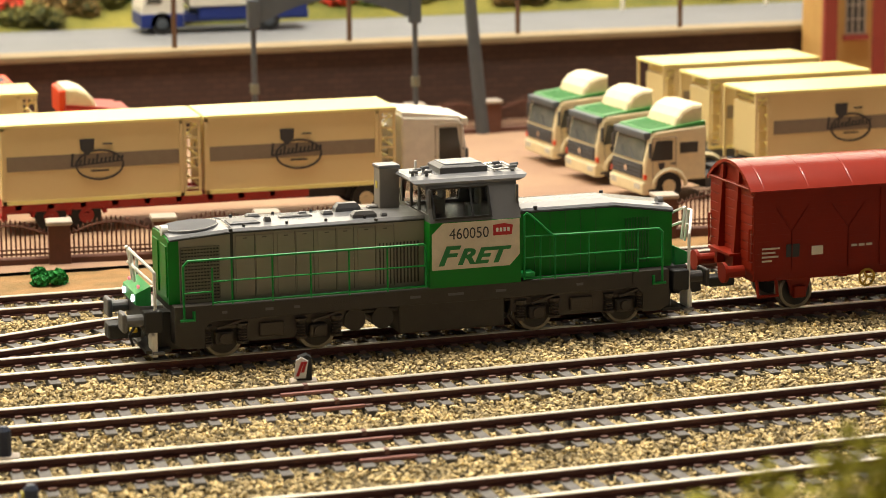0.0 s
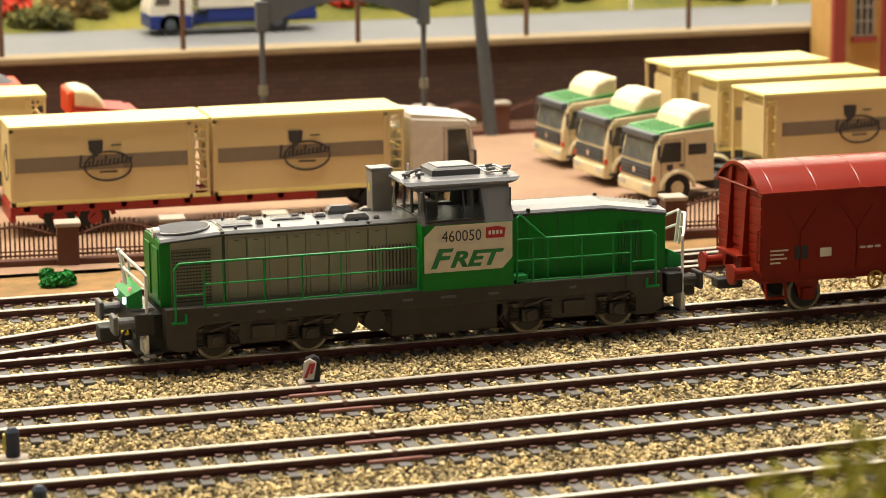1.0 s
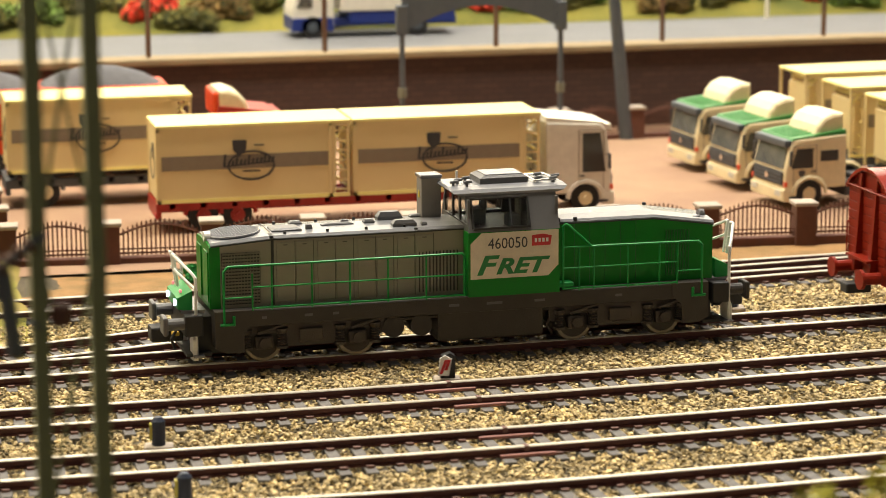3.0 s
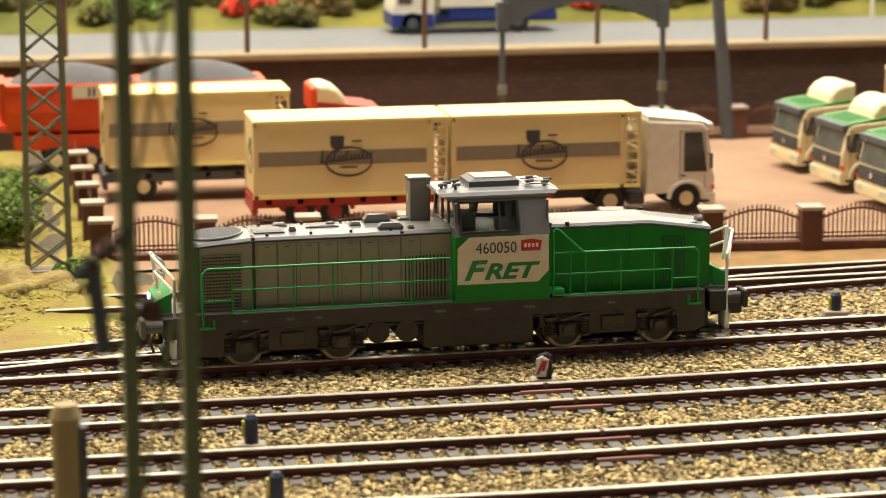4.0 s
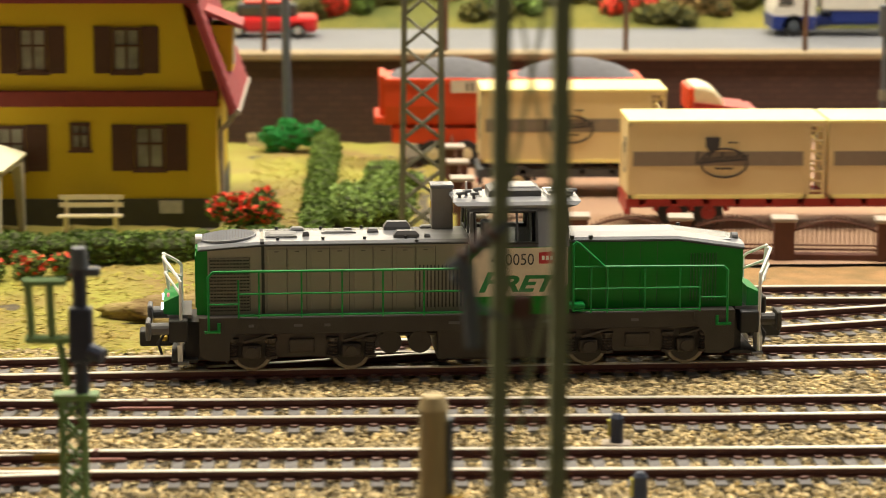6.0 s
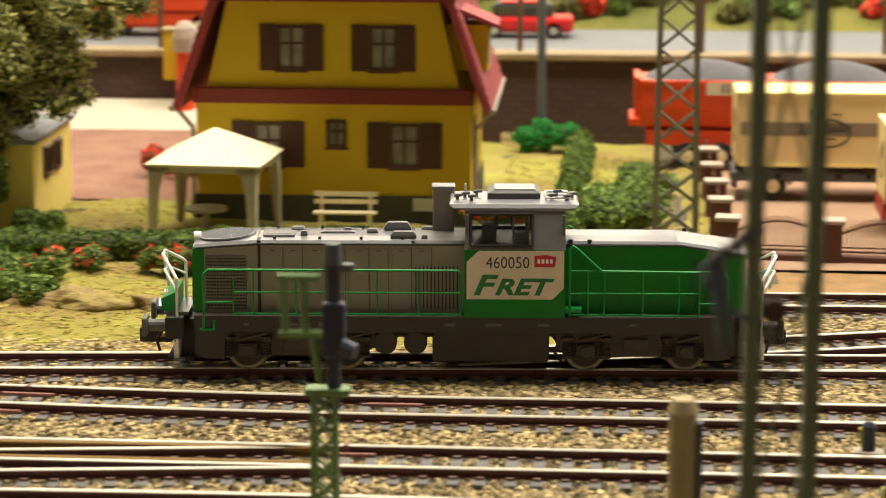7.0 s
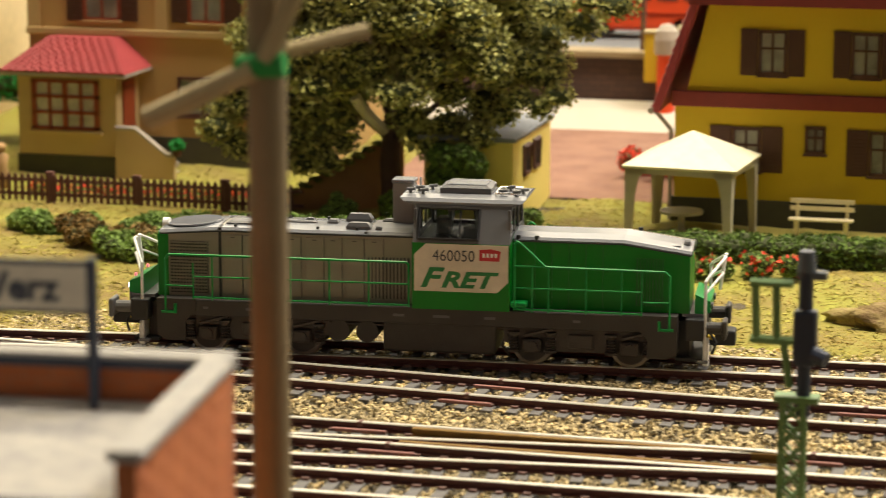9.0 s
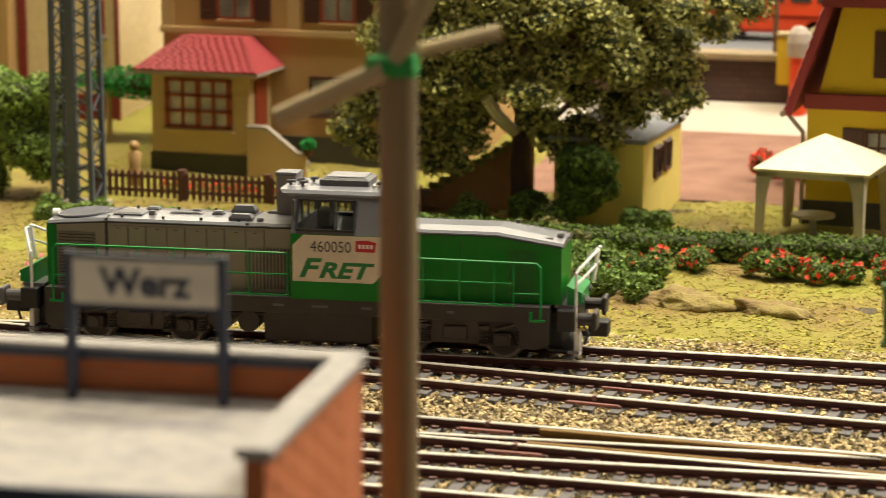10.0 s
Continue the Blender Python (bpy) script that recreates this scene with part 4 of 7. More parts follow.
    bm = tube(fresh(), [(36.5 + 2.4 * math.cos(a), -14.6, 8.6 + 2.4 * math.sin(a)) for a in np.linspace(0, 2 * math.pi, 15)], 0.35, 5)
    for a in (0, 2.1, 4.2):
        rod(bm, (36.5, -14.6, 8.6), (36.5 + 2.4 * math.cos(a), -14.6, 8.6 + 2.4 * math.sin(a)), 0.3, 5)
    part("brake_wheel", bm, material("handwheel_ochre", (0.55, 0.33, 0.03), 0.5), W, "ochre hand brake wheel")
    part("label_clip", box(fresh(), 27, 30, -14.9, -14.6, 9.4, 10.2), WAGONRED, W)
    return W


covered_wagon(286.4, lane_a(286.4), heading(lane_a, 330))



# ---- lorries, containers and the yard
def container(x, y, z, turn, rack_left=False):
    """A cream swap container: 68 long, 27 deep, 27 high, with an open ladder rack at one end."""
    C = thing("container", x, y, z, turn, "cream swap container with grey stripe and oval brewery emblem", "container", "cream containers")
    b0, b1 = (6, 68) if rack_left else (0, 62)
    part("body", box(fresh(), b0, b1, 0.3, 26.7, 0.6, 26.4, 0.3), CREAM, C)
    part("roof", box(fresh(), -0.3, 68.3, -0.2, 27.2, 26.2, 27.4, 0.3), CREAMTOP, C, "yellow roof panel")
    for xx in (b0 + 0.5, b1 - 0.9):
        part("corner_post", box(fresh(), xx - 0.5, xx + 0.7, -0.1, 1.0, 0, 26.6), CREAM, C)
    part("bottom_rail", box(fresh(), 0, 68, -0.1, 1.2, 0, 1.3), CREAMTOP, C)
    part("top_rail", box(fresh(), 0, 68, -0.1, 0.8, 25.2, 26.3), CREAM, C)
    part("stripe", box(fresh(), b0 + 1.6, b1 - 1.6, 0.16, 0.4, 11.4, 16.4), STRIPE, C, "taupe stripe")
    e = 0 if rack_left else 62
    for xx in (e + 0.4, e + 5.4):
        for yy in (0.2, 26):
            part("rack_post", box(fresh(), xx - 0.4, xx + 0.5, yy - 0.2, yy + 0.8, 0, 26.4), CREAM, C)
    for i in range(7):
        part("ladder_rung", box(fresh(), e + 0.5, e + 5.4, 0.2, 0.7, 2.2 + i * 3.5, 2.8 + i * 3.5), CREAM, C)
    for a, b in ((20.6, 25.8),):
        part("rack_brace", tube(fresh(), [(e + 0.6, 0.4, a), (e + 5.2, 0.4, b)], 0.35, 4), CREAMTOP, C)
    for i in range(5):
        part("rack_rung", box(fresh(), e + 5.0, e + 5.5, 1, 26, 3 + i * 5, 3.7 + i * 5), CREAMTOP, C)
    # emblem: an oval ring, a shield and plain bars
    cx = (b0 + b1) / 2
    def oval(u, v):
        return [[((8 + d) * math.cos(a) * u, (5 + d) * math.sin(a), w) for d, w in ((-0.3, 0.3), (0.3, 0.3), (0.3, v), (-0.3, v))] for a in np.linspace(0, 2 * math.pi, 33)]
    bm = loft(fresh(), [[(cx + 2 + p, w, 12.4 + q) for p, q, w in r] for r in oval(1.0, -0.1)], caps=False)
    em = part("emblem_ring", bm, INK, C, "dark oval emblem")
    bm = prism(fresh(), [(cx - 4.6, 21.4), (cx + 0.4, 21.4), (cx + 0.2, 18), (cx - 2.1, 15.6), (cx - 4.4, 18)], -0.12, 0.25)
    part("emblem_shield", bm, INK, em)
    for i in range(13):
        a, z, hh = cx - 8.0 + i * 1.42, 12.2 + i * 0.1, (4.4 if i == 0 else 3.4 if i in (3, 6, 10) else 2.0)
        part("emblem_bar", prism(fresh(), [(a, z), (a + 0.75, z), (a + 1.25, z + hh), (a + 0.5, z + hh)], -0.08, 0.3), INK, em)
    part("emblem_bar", prism(fresh(), [(cx - 7.6, 12.1), (cx + 9.4, 13.3), (cx + 9.5, 13.8), (cx - 7.5, 12.6)], -0.06, 0.3), INK, em)
    part("emblem_bar", box(fresh(), cx - 1, cx + 5, -0.08, 0.3, 10.2, 10.7), INK, em)
    part("emblem_bar", box(fresh(), cx + 3.2, cx + 6.6, -0.08, 0.3, 19.3, 19.7), INK, em)
    if not rack_left:
        part("emblem_ring", loft(fresh(), [[(w - 0.1, 13.5 + p, 12.4 + q) for p, q, w in r] for r in oval(0.75, -0.1)], caps=False), INK, C)
        part("emblem_shield", box(fresh(), -0.2, 0.1, 9, 13, 14.5, 20), INK, C)
        for yy in (1, 26):
            part("door_bar", box(fresh(), -0.35, 0.2, yy - 0.6, yy + 0.6, 0, 26.4), CREAM, C)
    else:
        part("front_cooler", box(fresh(), 2.6, 6.2, 3, 24, 3, 22, 0.6), CREAM, C)
    return C


def road_wheel(parent, x, y, r=5.2, w=3.4, hub=CABCREAM):
    s = -1 if y < 0 else 1
    t = part("wheel", rod(fresh(), (x, y - s * w, r), (x, y, r), r, 20), TYRE, parent)
    bm = rod(fresh(), (x, y - 0.2 * s, r), (x, y + 0.25 * s, r), r * 0.5, 14)
    rod(bm, (x, y + 0.2 * s, r), (x, y + 0.9 * s, r), r * 0.2, 8)
    part("hub", bm, hub, t)


def trailer(x, y, turn, length, colour, label, axles=(16, 28), hub=CABCREAM):
    """Chassis under containers: local x from its tail, y centred."""
    T = thing("container_trailer", x, y, 0, turn, label, "semi-trailer", "container lorries")
    for y0 in (-9, 6):
        part("chassis_beam", box(fresh(), 0, length, y0, y0 + 3, 6.2, 9.8, 0.3), colour, T)
    for i in range(int(length / 11)):
        part("cross_member", box(fresh(), 4 + i * 11, 6 + i * 11, -13.2, 13.2, 8.2, 10.2), colour, T)
    for y0 in (-13.2, 12.2):
        part("side_rail", box(fresh(), 0, length, y0, y0 + 1.0, 7.4, 10.1, 0.2), colour, T)
    part("tail_beam", box(fresh(), -0.6, 1.2, -13, 13, 4.4, 10, 0.3), colour, T)
    for a in axles:
        for s in (-1, 1):
            road_wheel(T, a, s * 13, hub=hub)
            arc = [(a + 6.6 * math.cos(q), s * 12.4, 5.2 + 5.6 * math.sin(q)) for q in np.linspace(0.1, math.pi - 0.1, 9)]
            part("mudguard", tube(fresh(), arc, 0.9, 5), colour, T)
    part("tail_lamp", box(fresh(), -0.9, -0.4, -12, -8, 5, 6.4), LOGORED, T)
    return T


def tractor(x, y, turn, body, roof, label, spoiler=None, high=0.0):
    """A cab-over lorry: front at local x = 0 facing -x, y centred."""
    T = thing("lorry_tractor", x, y, 0, turn, label, "lorry", "lorry cabs")
    h = 28 + high
    prof = [(0.4, 4), (0, 9), (0.2, 14.4), (2.4, h - 2.4), (3.6, h - 0.6), (5, h), (25, h + 1.2), (25, 7), (15, 7), (14, 9.6), (11.6, 11), (8.4, 11), (6, 9.6), (5, 4)]
    bm = prism(fresh(), prof, -13.4, 13.4)
    es = [e for e in bm.edges if abs(e.verts[0].co.y - e.verts[1].co.y) < 0.01]
    bmesh.ops.bevel(bm, geom=es, offset=0.9, segments=2, profile=0.5, affect="EDGES")
    part("cab", bm, body, T, smooth=False)
    q = lambda s, z: (s * z)
    ws = [(0.2, 14.6), (2.1, h - 3.2)]
    bm = fresh()
    loft(bm, [[(ws[0][0] - 0.35, -11.6, ws[0][1]), (ws[0][0] - 0.35, 11.6, ws[0][1]), (ws[1][0] - 0.35, 11.2, ws[1][1]), (ws[1][0] - 0.35, -11.2, ws[1][1])],
              [(ws[0][0] + 0.8, -11.6, ws[0][1]), (ws[0][0] + 0.8, 11.6, ws[0][1]), (ws[1][0] + 0.8, 11.2, ws[1][1]), (ws[1][0] + 0.8, -11.2, ws[1][1])]])
    part("windscreen", bm, TINTED, T)
    grille = part("grille", box(fresh(), -0.5, 1.2, -11.8, 11.8, 8.4, 13.6, 0.3), INK, T, "black radiator grille")
    for zz in (9.4, 10.8, 12.2):
        part("grille_bar", box(fresh(), -0.75, -0.4, -11.2, 11.2, zz, zz + 0.35), MASTD, grille)
    part("grille_badge", rod(fresh(), (-0.5, 0, 11), (-0.95, 0, 11), 1.2, 12), STEEL, grille)
    for yy in (-5.5, 1.5):
        part("wiper", tube(fresh(), [(-0.4, yy, 14.9), (0.4, yy + 5, 18.6)], 0.2, 4), INK, T)
    part("bumper", box(fresh(), -0.9, 3.4, -13.6, 13.6, 2.6, 7.4, 0.8), body, T)
    for s in (-1, 1):
        part("headlight", box(fresh(), -1.1, -0.7, s * 9.6 - 2.2, s * 9.6 + 2.2, 4.6, 6.6), material("lamp_lens", (0.6, 0.6, 0.55), 0.15), T)
        bm = prism(fresh(), [(2.6, 14.8), (11.2, 14.8), (11.2, h - 3.6), (4.6, h - 3.6)], s * 13.45 - 0.2, s * 13.45 + 0.2)
        part("side_window", bm, PANE, T)
        if high <= 0:
            part("rear_window", box(fresh(), 14.2, 21.4, s * 13.45 - 0.2, s * 13.45 + 0.2, 17, h - 4.6, 0.1), PANE, T)
        part("door_line", tube(fresh(), [(3.4, s * 13.42, 8.6), (3.2, s * 13.42, h - 2.6), (12.6, s * 13.42, h - 2.4), (12.6, s * 13.42, 12.4)], 0.16, 4), STRIPE, T)
        part("door_handle", box(fresh(), 10.6, 12.2, s * 13.6 - 0.2, s * 13.6 + 0.2, 13.2, 13.8), INK, T)
        part("cab_step", box(fresh(), 1.6, 5.4, s * 13.2 - 0.6, s * 13.2 + 0.6, 3.6, 4.6), INK, T)
        part("indicator", box(fresh(), -0.2, 0.9, s * 13.2 - 0.5, s * 13.2 + 0.5, 8.2, 10), ORANGE, T)
        part("mirror", box(fresh(), 1.0, 2.0, s * 15.0 - 0.6, s * 15.0 + 0.6, 16, 21.5, 0.3), INK, T)
        part("mirror_arm", tube(fresh(), [(2.4, s * 13.2, 21), (1.5, s * 15, 21.5)], 0.25, 4), INK, T)
        road_wheel(T, 10, s * 13.2)
        road_wheel(T, 38, s * 13.2)
        arc = [(10 + 6.6 * math.cos(a), s * 13.3, 5.2 + 6.2 * math.sin(a)) for a in np.linspace(0, math.pi, 9)]
        part("wheel_arch", tube(fresh(), arc, 0.9, 5), body, T)
        arc = [(38 + 6.6 * math.cos(a), s * 11, 5.2 + 6.4 * math.sin(a)) for a in np.linspace(0.1, math.pi - 0.1, 9)]
        part("mudguard", tube(fresh(), arc, 1.1, 5), TYRE if high > 0 else CABCREAM, T)
    part("door_badge", prism(fresh(), [(5.6, 14), (8, 14), (8, 12.4), (6.8, 11.2), (5.6, 12.4)], -13.6, -13.4), INK, T)
    part("roof_panel", prism(fresh(), [(2.6, h - 0.6), (3.4, h + 0.2), (24.6, h + 2.6), (24.6, h + 0.6)], -13.0, 13.0), roof, T)
    if roof is CABGREEN:
        for yy in (-8, -4, 0, 4, 8):
            part("roof_rib", tube(fresh(), [(3.6, yy, h + 0.3), (15, yy, h + 1.6)], 0.35, 4), roof, T)
    part("sun_visor", box(fresh(), 0.2, 3.2, -12.6, 12.6, h - 3.0, h - 0.4, 0.5), MASTD if roof is CABGREEN else roof, T)
    if spoiler:
        bm = fresh()
        pr = [(12.5, h), (14, h + 4.2), (16.5, h + 7.0), (20.5, h + 8.6), (24.6, h + 8.4), (24.6, h)]
        prism(bm, pr, -11.4, 11.4)
        es = [e for e in bm.edges if abs(e.verts[0].co.y - e.verts[1].co.y) < 0.01]
        bmesh.ops.bevel(bm, geom=es, offset=1.4, segments=2, profile=0.5, affect="EDGES")
        part("roof_spoiler", bm, spoiler, T, "rounded cream roof spoiler")
    for yy in (-6, 3.6):
        part("chassis_beam", box(fresh(), 23, 58, yy, yy + 2.4, 5.4, 8.4), INK, T)
    part("fuel_tank", box(fresh(), 25.2, 31, -12.5, 12.5, 3.4, 8, 0.5), INK, T)
    part("coupling_plate", box(fresh(), 33, 43, -5, 5, 8.3, 9.6, 0.4), INK, T)
    if high > 0:
        part("air_hose", tube(fresh(), [(25.5, -4, 14), (28, -4, 11), (31, -4, 9.4)], 0.35, 5), INK, T)
        part("side_fairing", box(fresh(), 25, 27.6, -13, -5, 9, h - 4, 0.5), body, T)
    return T


# loaded lorry along the fence
trailer(96, 876, 0, 106, TRUCKRED, "red container trailer parked behind the fence", hub=TRUCKRED)
container(96, 862, 10.2, 0)
container(165.5, 862, 10.2, 0)
tractor(261, 877, 180, CABWHITE, CABWHITE, "white lorry tractor parked with its container trailer", high=4.5)
# second lorry behind it
trailer(48, 939, 0, 70, MASTD, "dark container trailer with cream wheel hubs", axles=(14,))
container(48.5, 925, 12.5, 0)
T2 = tractor(152, 943, 180, TRUCKRED, TRUCKRED, "red and cream lorry tractor behind the containers", spoiler=CABCREAM, high=3.5)
part("spoiler_back", box(fresh(), 23.5, 26.5, -11, 11, 30, 39.4, 1.0), ORANGE, T2, "red spoiler back")
# three lorries side by side
for x, y, tr in ((321, 864, 6), (318, 906, 5.5), (316.5, 951, 5)):
    tractor(x, y, tr, CABCREAM, CABGREEN, "cream lorry tractor with green roof and spoiler", spoiler=CABCREAM, high=-2.5)
for x, y, tr in ((366, 857, 3), (365.5, 900, 2.5), (364, 944, 2)):
    container(x, y - 4, 10.2, tr, rack_left=True)
    a = math.radians(tr)
    trailer(x + 2 - math.sin(a) * 9, y + 10, tr, 70, MASTD, "dark container trailer beside a cream tractor", axles=(44, 56))


def tipper():
    T = thing("tipper_lorry", 13, 1006, 0, 0, "orange-red tipper trailer heaped with dark grey load", "tipper lorry")
    prof = [(-12.5, 34), (-12.5, 24), (-9, 16), (9, 16), (12.5, 24), (12.5, 34)]
    part("tub", prism(fresh(), prof, 1, 102, "x"), ORANGE, T)
    part("tub_rim", box(fresh(), 0, 103, -13.2, 13.2, 33, 35, 0.4), ORANGE, T)
    part("tail_gate", prism(fresh(), [(-13.4, 36), (13.4, 36), (10, 18), (-10, 18)], -1, 1.2, "x"), ORANGE, T)
    part("hinge_arm", box(fresh(), -3, 1, -13.6, 13.6, 17, 20, 0.4), ORANGE, T)
    for i in range(8):
        part("tub_rib", box(fresh(), 8 + i * 12, 9.4 + i * 12, -13, -12.2, 24, 33), ORANGE, T)
    part("lettering_panel", box(fresh(), 27, 96, -13.35, -13.1, 29.4, 34.4), PANELW, T, "pale lettering panel")
    for i in range(5):
        for d in (0, 1.9):
            part("lettering_bar", box(fresh(), 33 + i * 5 + d, 33.9 + i * 5 + d, -13.5, -13.3, 30.2, 33.6), INK, T)
    bm = fresh()
    rows = []
    for i in range(27):
        x = 2 + i * 3.85
        hump = 8.0 * abs(math.sin(math.pi * (x - 2) / 50)) ** 0.7
        rows.append([(x, -12 + 2.4 * j, 34 + (hump + 0.6 * noise.noise(Vector((x * 0.2, j, 0)))) * math.sin(math.pi * (0.03 + 0.94 * j / 10)) ** 0.8) for j in range(11)])
    vs = [[bm.verts.new(p) for p in r] for r in rows]
    for a, b in zip(vs, vs[1:]):
        for j in range(10):
            bm.faces.new((a[j], a[j + 1], b[j + 1], b[j]))
    part("load", bm, COAL, T, "dark grey heaped load", smooth=True)
    part("chassis", box(fresh(), 4, 100, -11, 11, 9, 15, 0.4), ORANGE, T)
    for a in (20, 33, 46):
        for s in (-1, 1):
            road_wheel(T, a, s * 13)


tipper()


def road_lorry():
    T = thing("box_lorry", 191, 1150, 35, 0, "white and blue box lorry on the road", "lorry")
    part("chassis", box(fresh(), 1, 77, -11, 11, 5, 9, 0.4), BLUE, T)
    part("skirt", box(fresh(), 26, 76, -13, 13, 6, 12, 0.6), BLUE, T)
    part("box_body", box(fresh(), 22, 74, -13.4, 13.4, 12, 40, 0.5), CABWHITE, T)
    part("badge", box(fresh(), 33, 38, -13.7, -13.4, 21, 26), LOGORED, T)
    prof = [(0, 4), (0, 12), (2.4, 22), (5, 25), (19, 25), (19, 4)]
    part("cab", prism(fresh(), prof, -12.6, 12.6), CABWHITE, T)
    part("cab_skirt", box(fresh(), -0.4, 19, -12.9, 12.9, 3, 9.5, 0.6), BLUE, T)
    part("side_window", prism(fresh(), [(2, 14), (9, 14), (9, 21), (4, 21)], -12.8, -12.5), PANE, T)
    for a in (9, 58):
        for s in (-1, 1):
            road_wheel(T, a, s * 12.9, 5.0, hub=MASTD)


road_lorry()


def far_car(x, y, colour, length, height, label):
    C = thing("car", x, y, 35, 0, label, "car")
    part("body", box(fresh(), 0, length, -10, 10, 2.5, height * 0.6, 2.0), colour, C)
    part("cabin", box(fresh(), length * 0.18, length * 0.8, -8.6, 8.6, height * 0.5, height, 2.4), PANE, C)
    part("roof", box(fresh(), length * 0.26, length * 0.72, -8, 8, height - 0.6, height + 0.4, 0.4), colour, C)
    for a in (0.2, 0.8):
        for s in (-1, 1):
            road_wheel(C, length * a, s * 10, 3.6, 2.4, hub=STEEL)


CARRED = material("car_red", (0.6, 0.02, 0.02), 0.3)
far_car(-58, 1142, CARRED, 44, 16, "small red car on the road")


def bus(x, y):
    B = thing("bus", x, y, 35, 0, "orange-red bus on the road", "bus")
    part("body", box(fresh(), 0, 66, -13, 13, 4, 34, 2), ORANGE, B)
    for i in range(5):
        part("window", box(fresh(), 5 + i * 12, 14 + i * 12, -13.3, -12.9, 18, 29), PANE, B)
    part("stripe", box(fresh(), 1, 65, -13.25, -12.9, 11, 12.2), WAGONRED, B)
    for a in (14, 52):
        for s in (-1, 1):
            road_wheel(B, a, s * 13, 5)


bus(-232, 1136)


# ---- the arched iron fence with brick posts before the yard
def fence_panel(w):
    """Bars, rails and arched top between two posts: one part each."""
    bars = fresh()
    n = 17
    for i in range(n):
        x = 1.2 + (w - 2.4) * i / (n - 1)
        h = 8.6 + 3.4 * math.sin(math.pi * i / (n - 1))
        rod(bars, (x, 0, 1.8), (x, 0, h + 1.4), 0.3, 5)
        rod(bars, (x, 0, h + 1.4), (x, 0, h + 2.2), 0.42, 5, 0.05)
    return bars


def fence_rails(w):
    bm = tube(fresh(), [(0, 0, 2.6), (w, 0, 2.6)], 0.38, 5)
    tube(bm, [(0, 0, 4.0), (w, 0, 4.0)], 0.28, 5)
    tube(bm, [(w * i / 12, 0, 8.8 + 3.4 * math.sin(math.pi * i / 12)) for i in range(13)], 0.42, 5)
    return bm


def yard_fence(x0, y0, turn, n, label, step=33.6):
    F = thing("yard_fence", x0, y0, 0, turn, label, "fence")
    panel, rails = mesh_of("bar_panel", fence_panel(step - 7), FENCE), mesh_of("panel_rails", fence_rails(step - 7), FENCE)
    pm = mesh_of("post", box(fresh(), -3.5, 3.5, -3.5, 3.5, -2.5, 12.2, 0.3), POSTB)
    bm = box(fresh(), -4.2, 4.2, -4.2, 4.2, 12.0, 13.4, 0.4)
    cm = mesh_of("post_cap", bm, CAPST)
    for i in range(n + 1):
        p = share("post", pm, F, i * step, 0, 0)
        share("post_cap", cm, p, 0, 0, 0)
        if i < n:
            share("bar_panel", panel, F, i * step + 3.5, 0, 0)
            share("panel_rail", rails, F, i * step + 3.5, 0, 0)
    part("kerb", box(fresh(), -3, n * step + 3, -2.2, 2.2, -3, 1.4, 0.3), POSTB, F)
    return F


yard_fence(41, 820, -5.2, 12, "rust-brown arched iron fence with brick posts along the yard")
yard_fence(40, 854.4, 90, 5, "rust-brown iron fence with capped brick posts between garden and yard", step=36.4)
yard_fence(255, 1034, 0, 6, "rust-brown iron fence below the retaining wall")


# ---- garden plants
def lawn_height(x, y):
    return ground_z(x, y) + 0.9 + bumpy(x, y, 1.6, 30) + bumpy(x, y, 0.8, 7)


def leaf_mesh(name, blobs, count, size, mat, shell=0.55, flat=0.0):
    """Many small bent leaves scattered through a set of ellipsoids (x, y, z, rx, ry, rz)."""
    blobs = np.array(blobs, float)
    wts = (blobs[:, 3] * blobs[:, 4] * blobs[:, 5]) ** 0.7
    pick = rng.choice(len(blobs), count, p=wts / wts.sum())
    d = rng.normal(size=(count, 3))
    d /= np.linalg.norm(d, axis=1)[:, None]
    r = rng.uniform(shell, 1.03, count)[:, None]
    c = blobs[pick, :3] + d * r * blobs[pick, 3:6]
    u = rng.normal(size=(count, 3))
    u /= np.linalg.norm(u, axis=1)[:, None]
    nrm = d + rng.normal(size=(count, 3)) * 0.7
    v = np.cross(nrm, u)
    v /= np.linalg.norm(v, axis=1)[:, None] + 1e-9
    s = (size * rng.uniform(0.6, 1.3, count))[:, None]
    w = np.cross(u, v) * s * 0.35
    verts = np.stack([c - u * s, c - v * s * 0.7 + w, c + u * s, c + v * s * 0.7 + w], 1).reshape(-1, 3)
    idx = np.arange(count)[:, None] * 4
    faces = np.concatenate([idx + [0, 1, 2], idx + [0, 2, 3]])
    return scatter_skin(name, verts, faces, mat)


def hull(blobs, mat_name="hull"):
    bm = fresh()
    for x, y, z, a, b, c in blobs:
        bmesh.ops.create_icosphere(bm, subdivisions=2, radius=0.78, matrix=Matrix.Translation((x, y, z)) @ Matrix.Diagonal((a, b, c, 1)))
    return bm


# Shade between the leaves, put into a dark hull colour.
INNERSHADE = material("inner_shade", (0.05, 0.06, 0.018), 0.95, second=(0.03, 0.035, 0.012), scale=300)


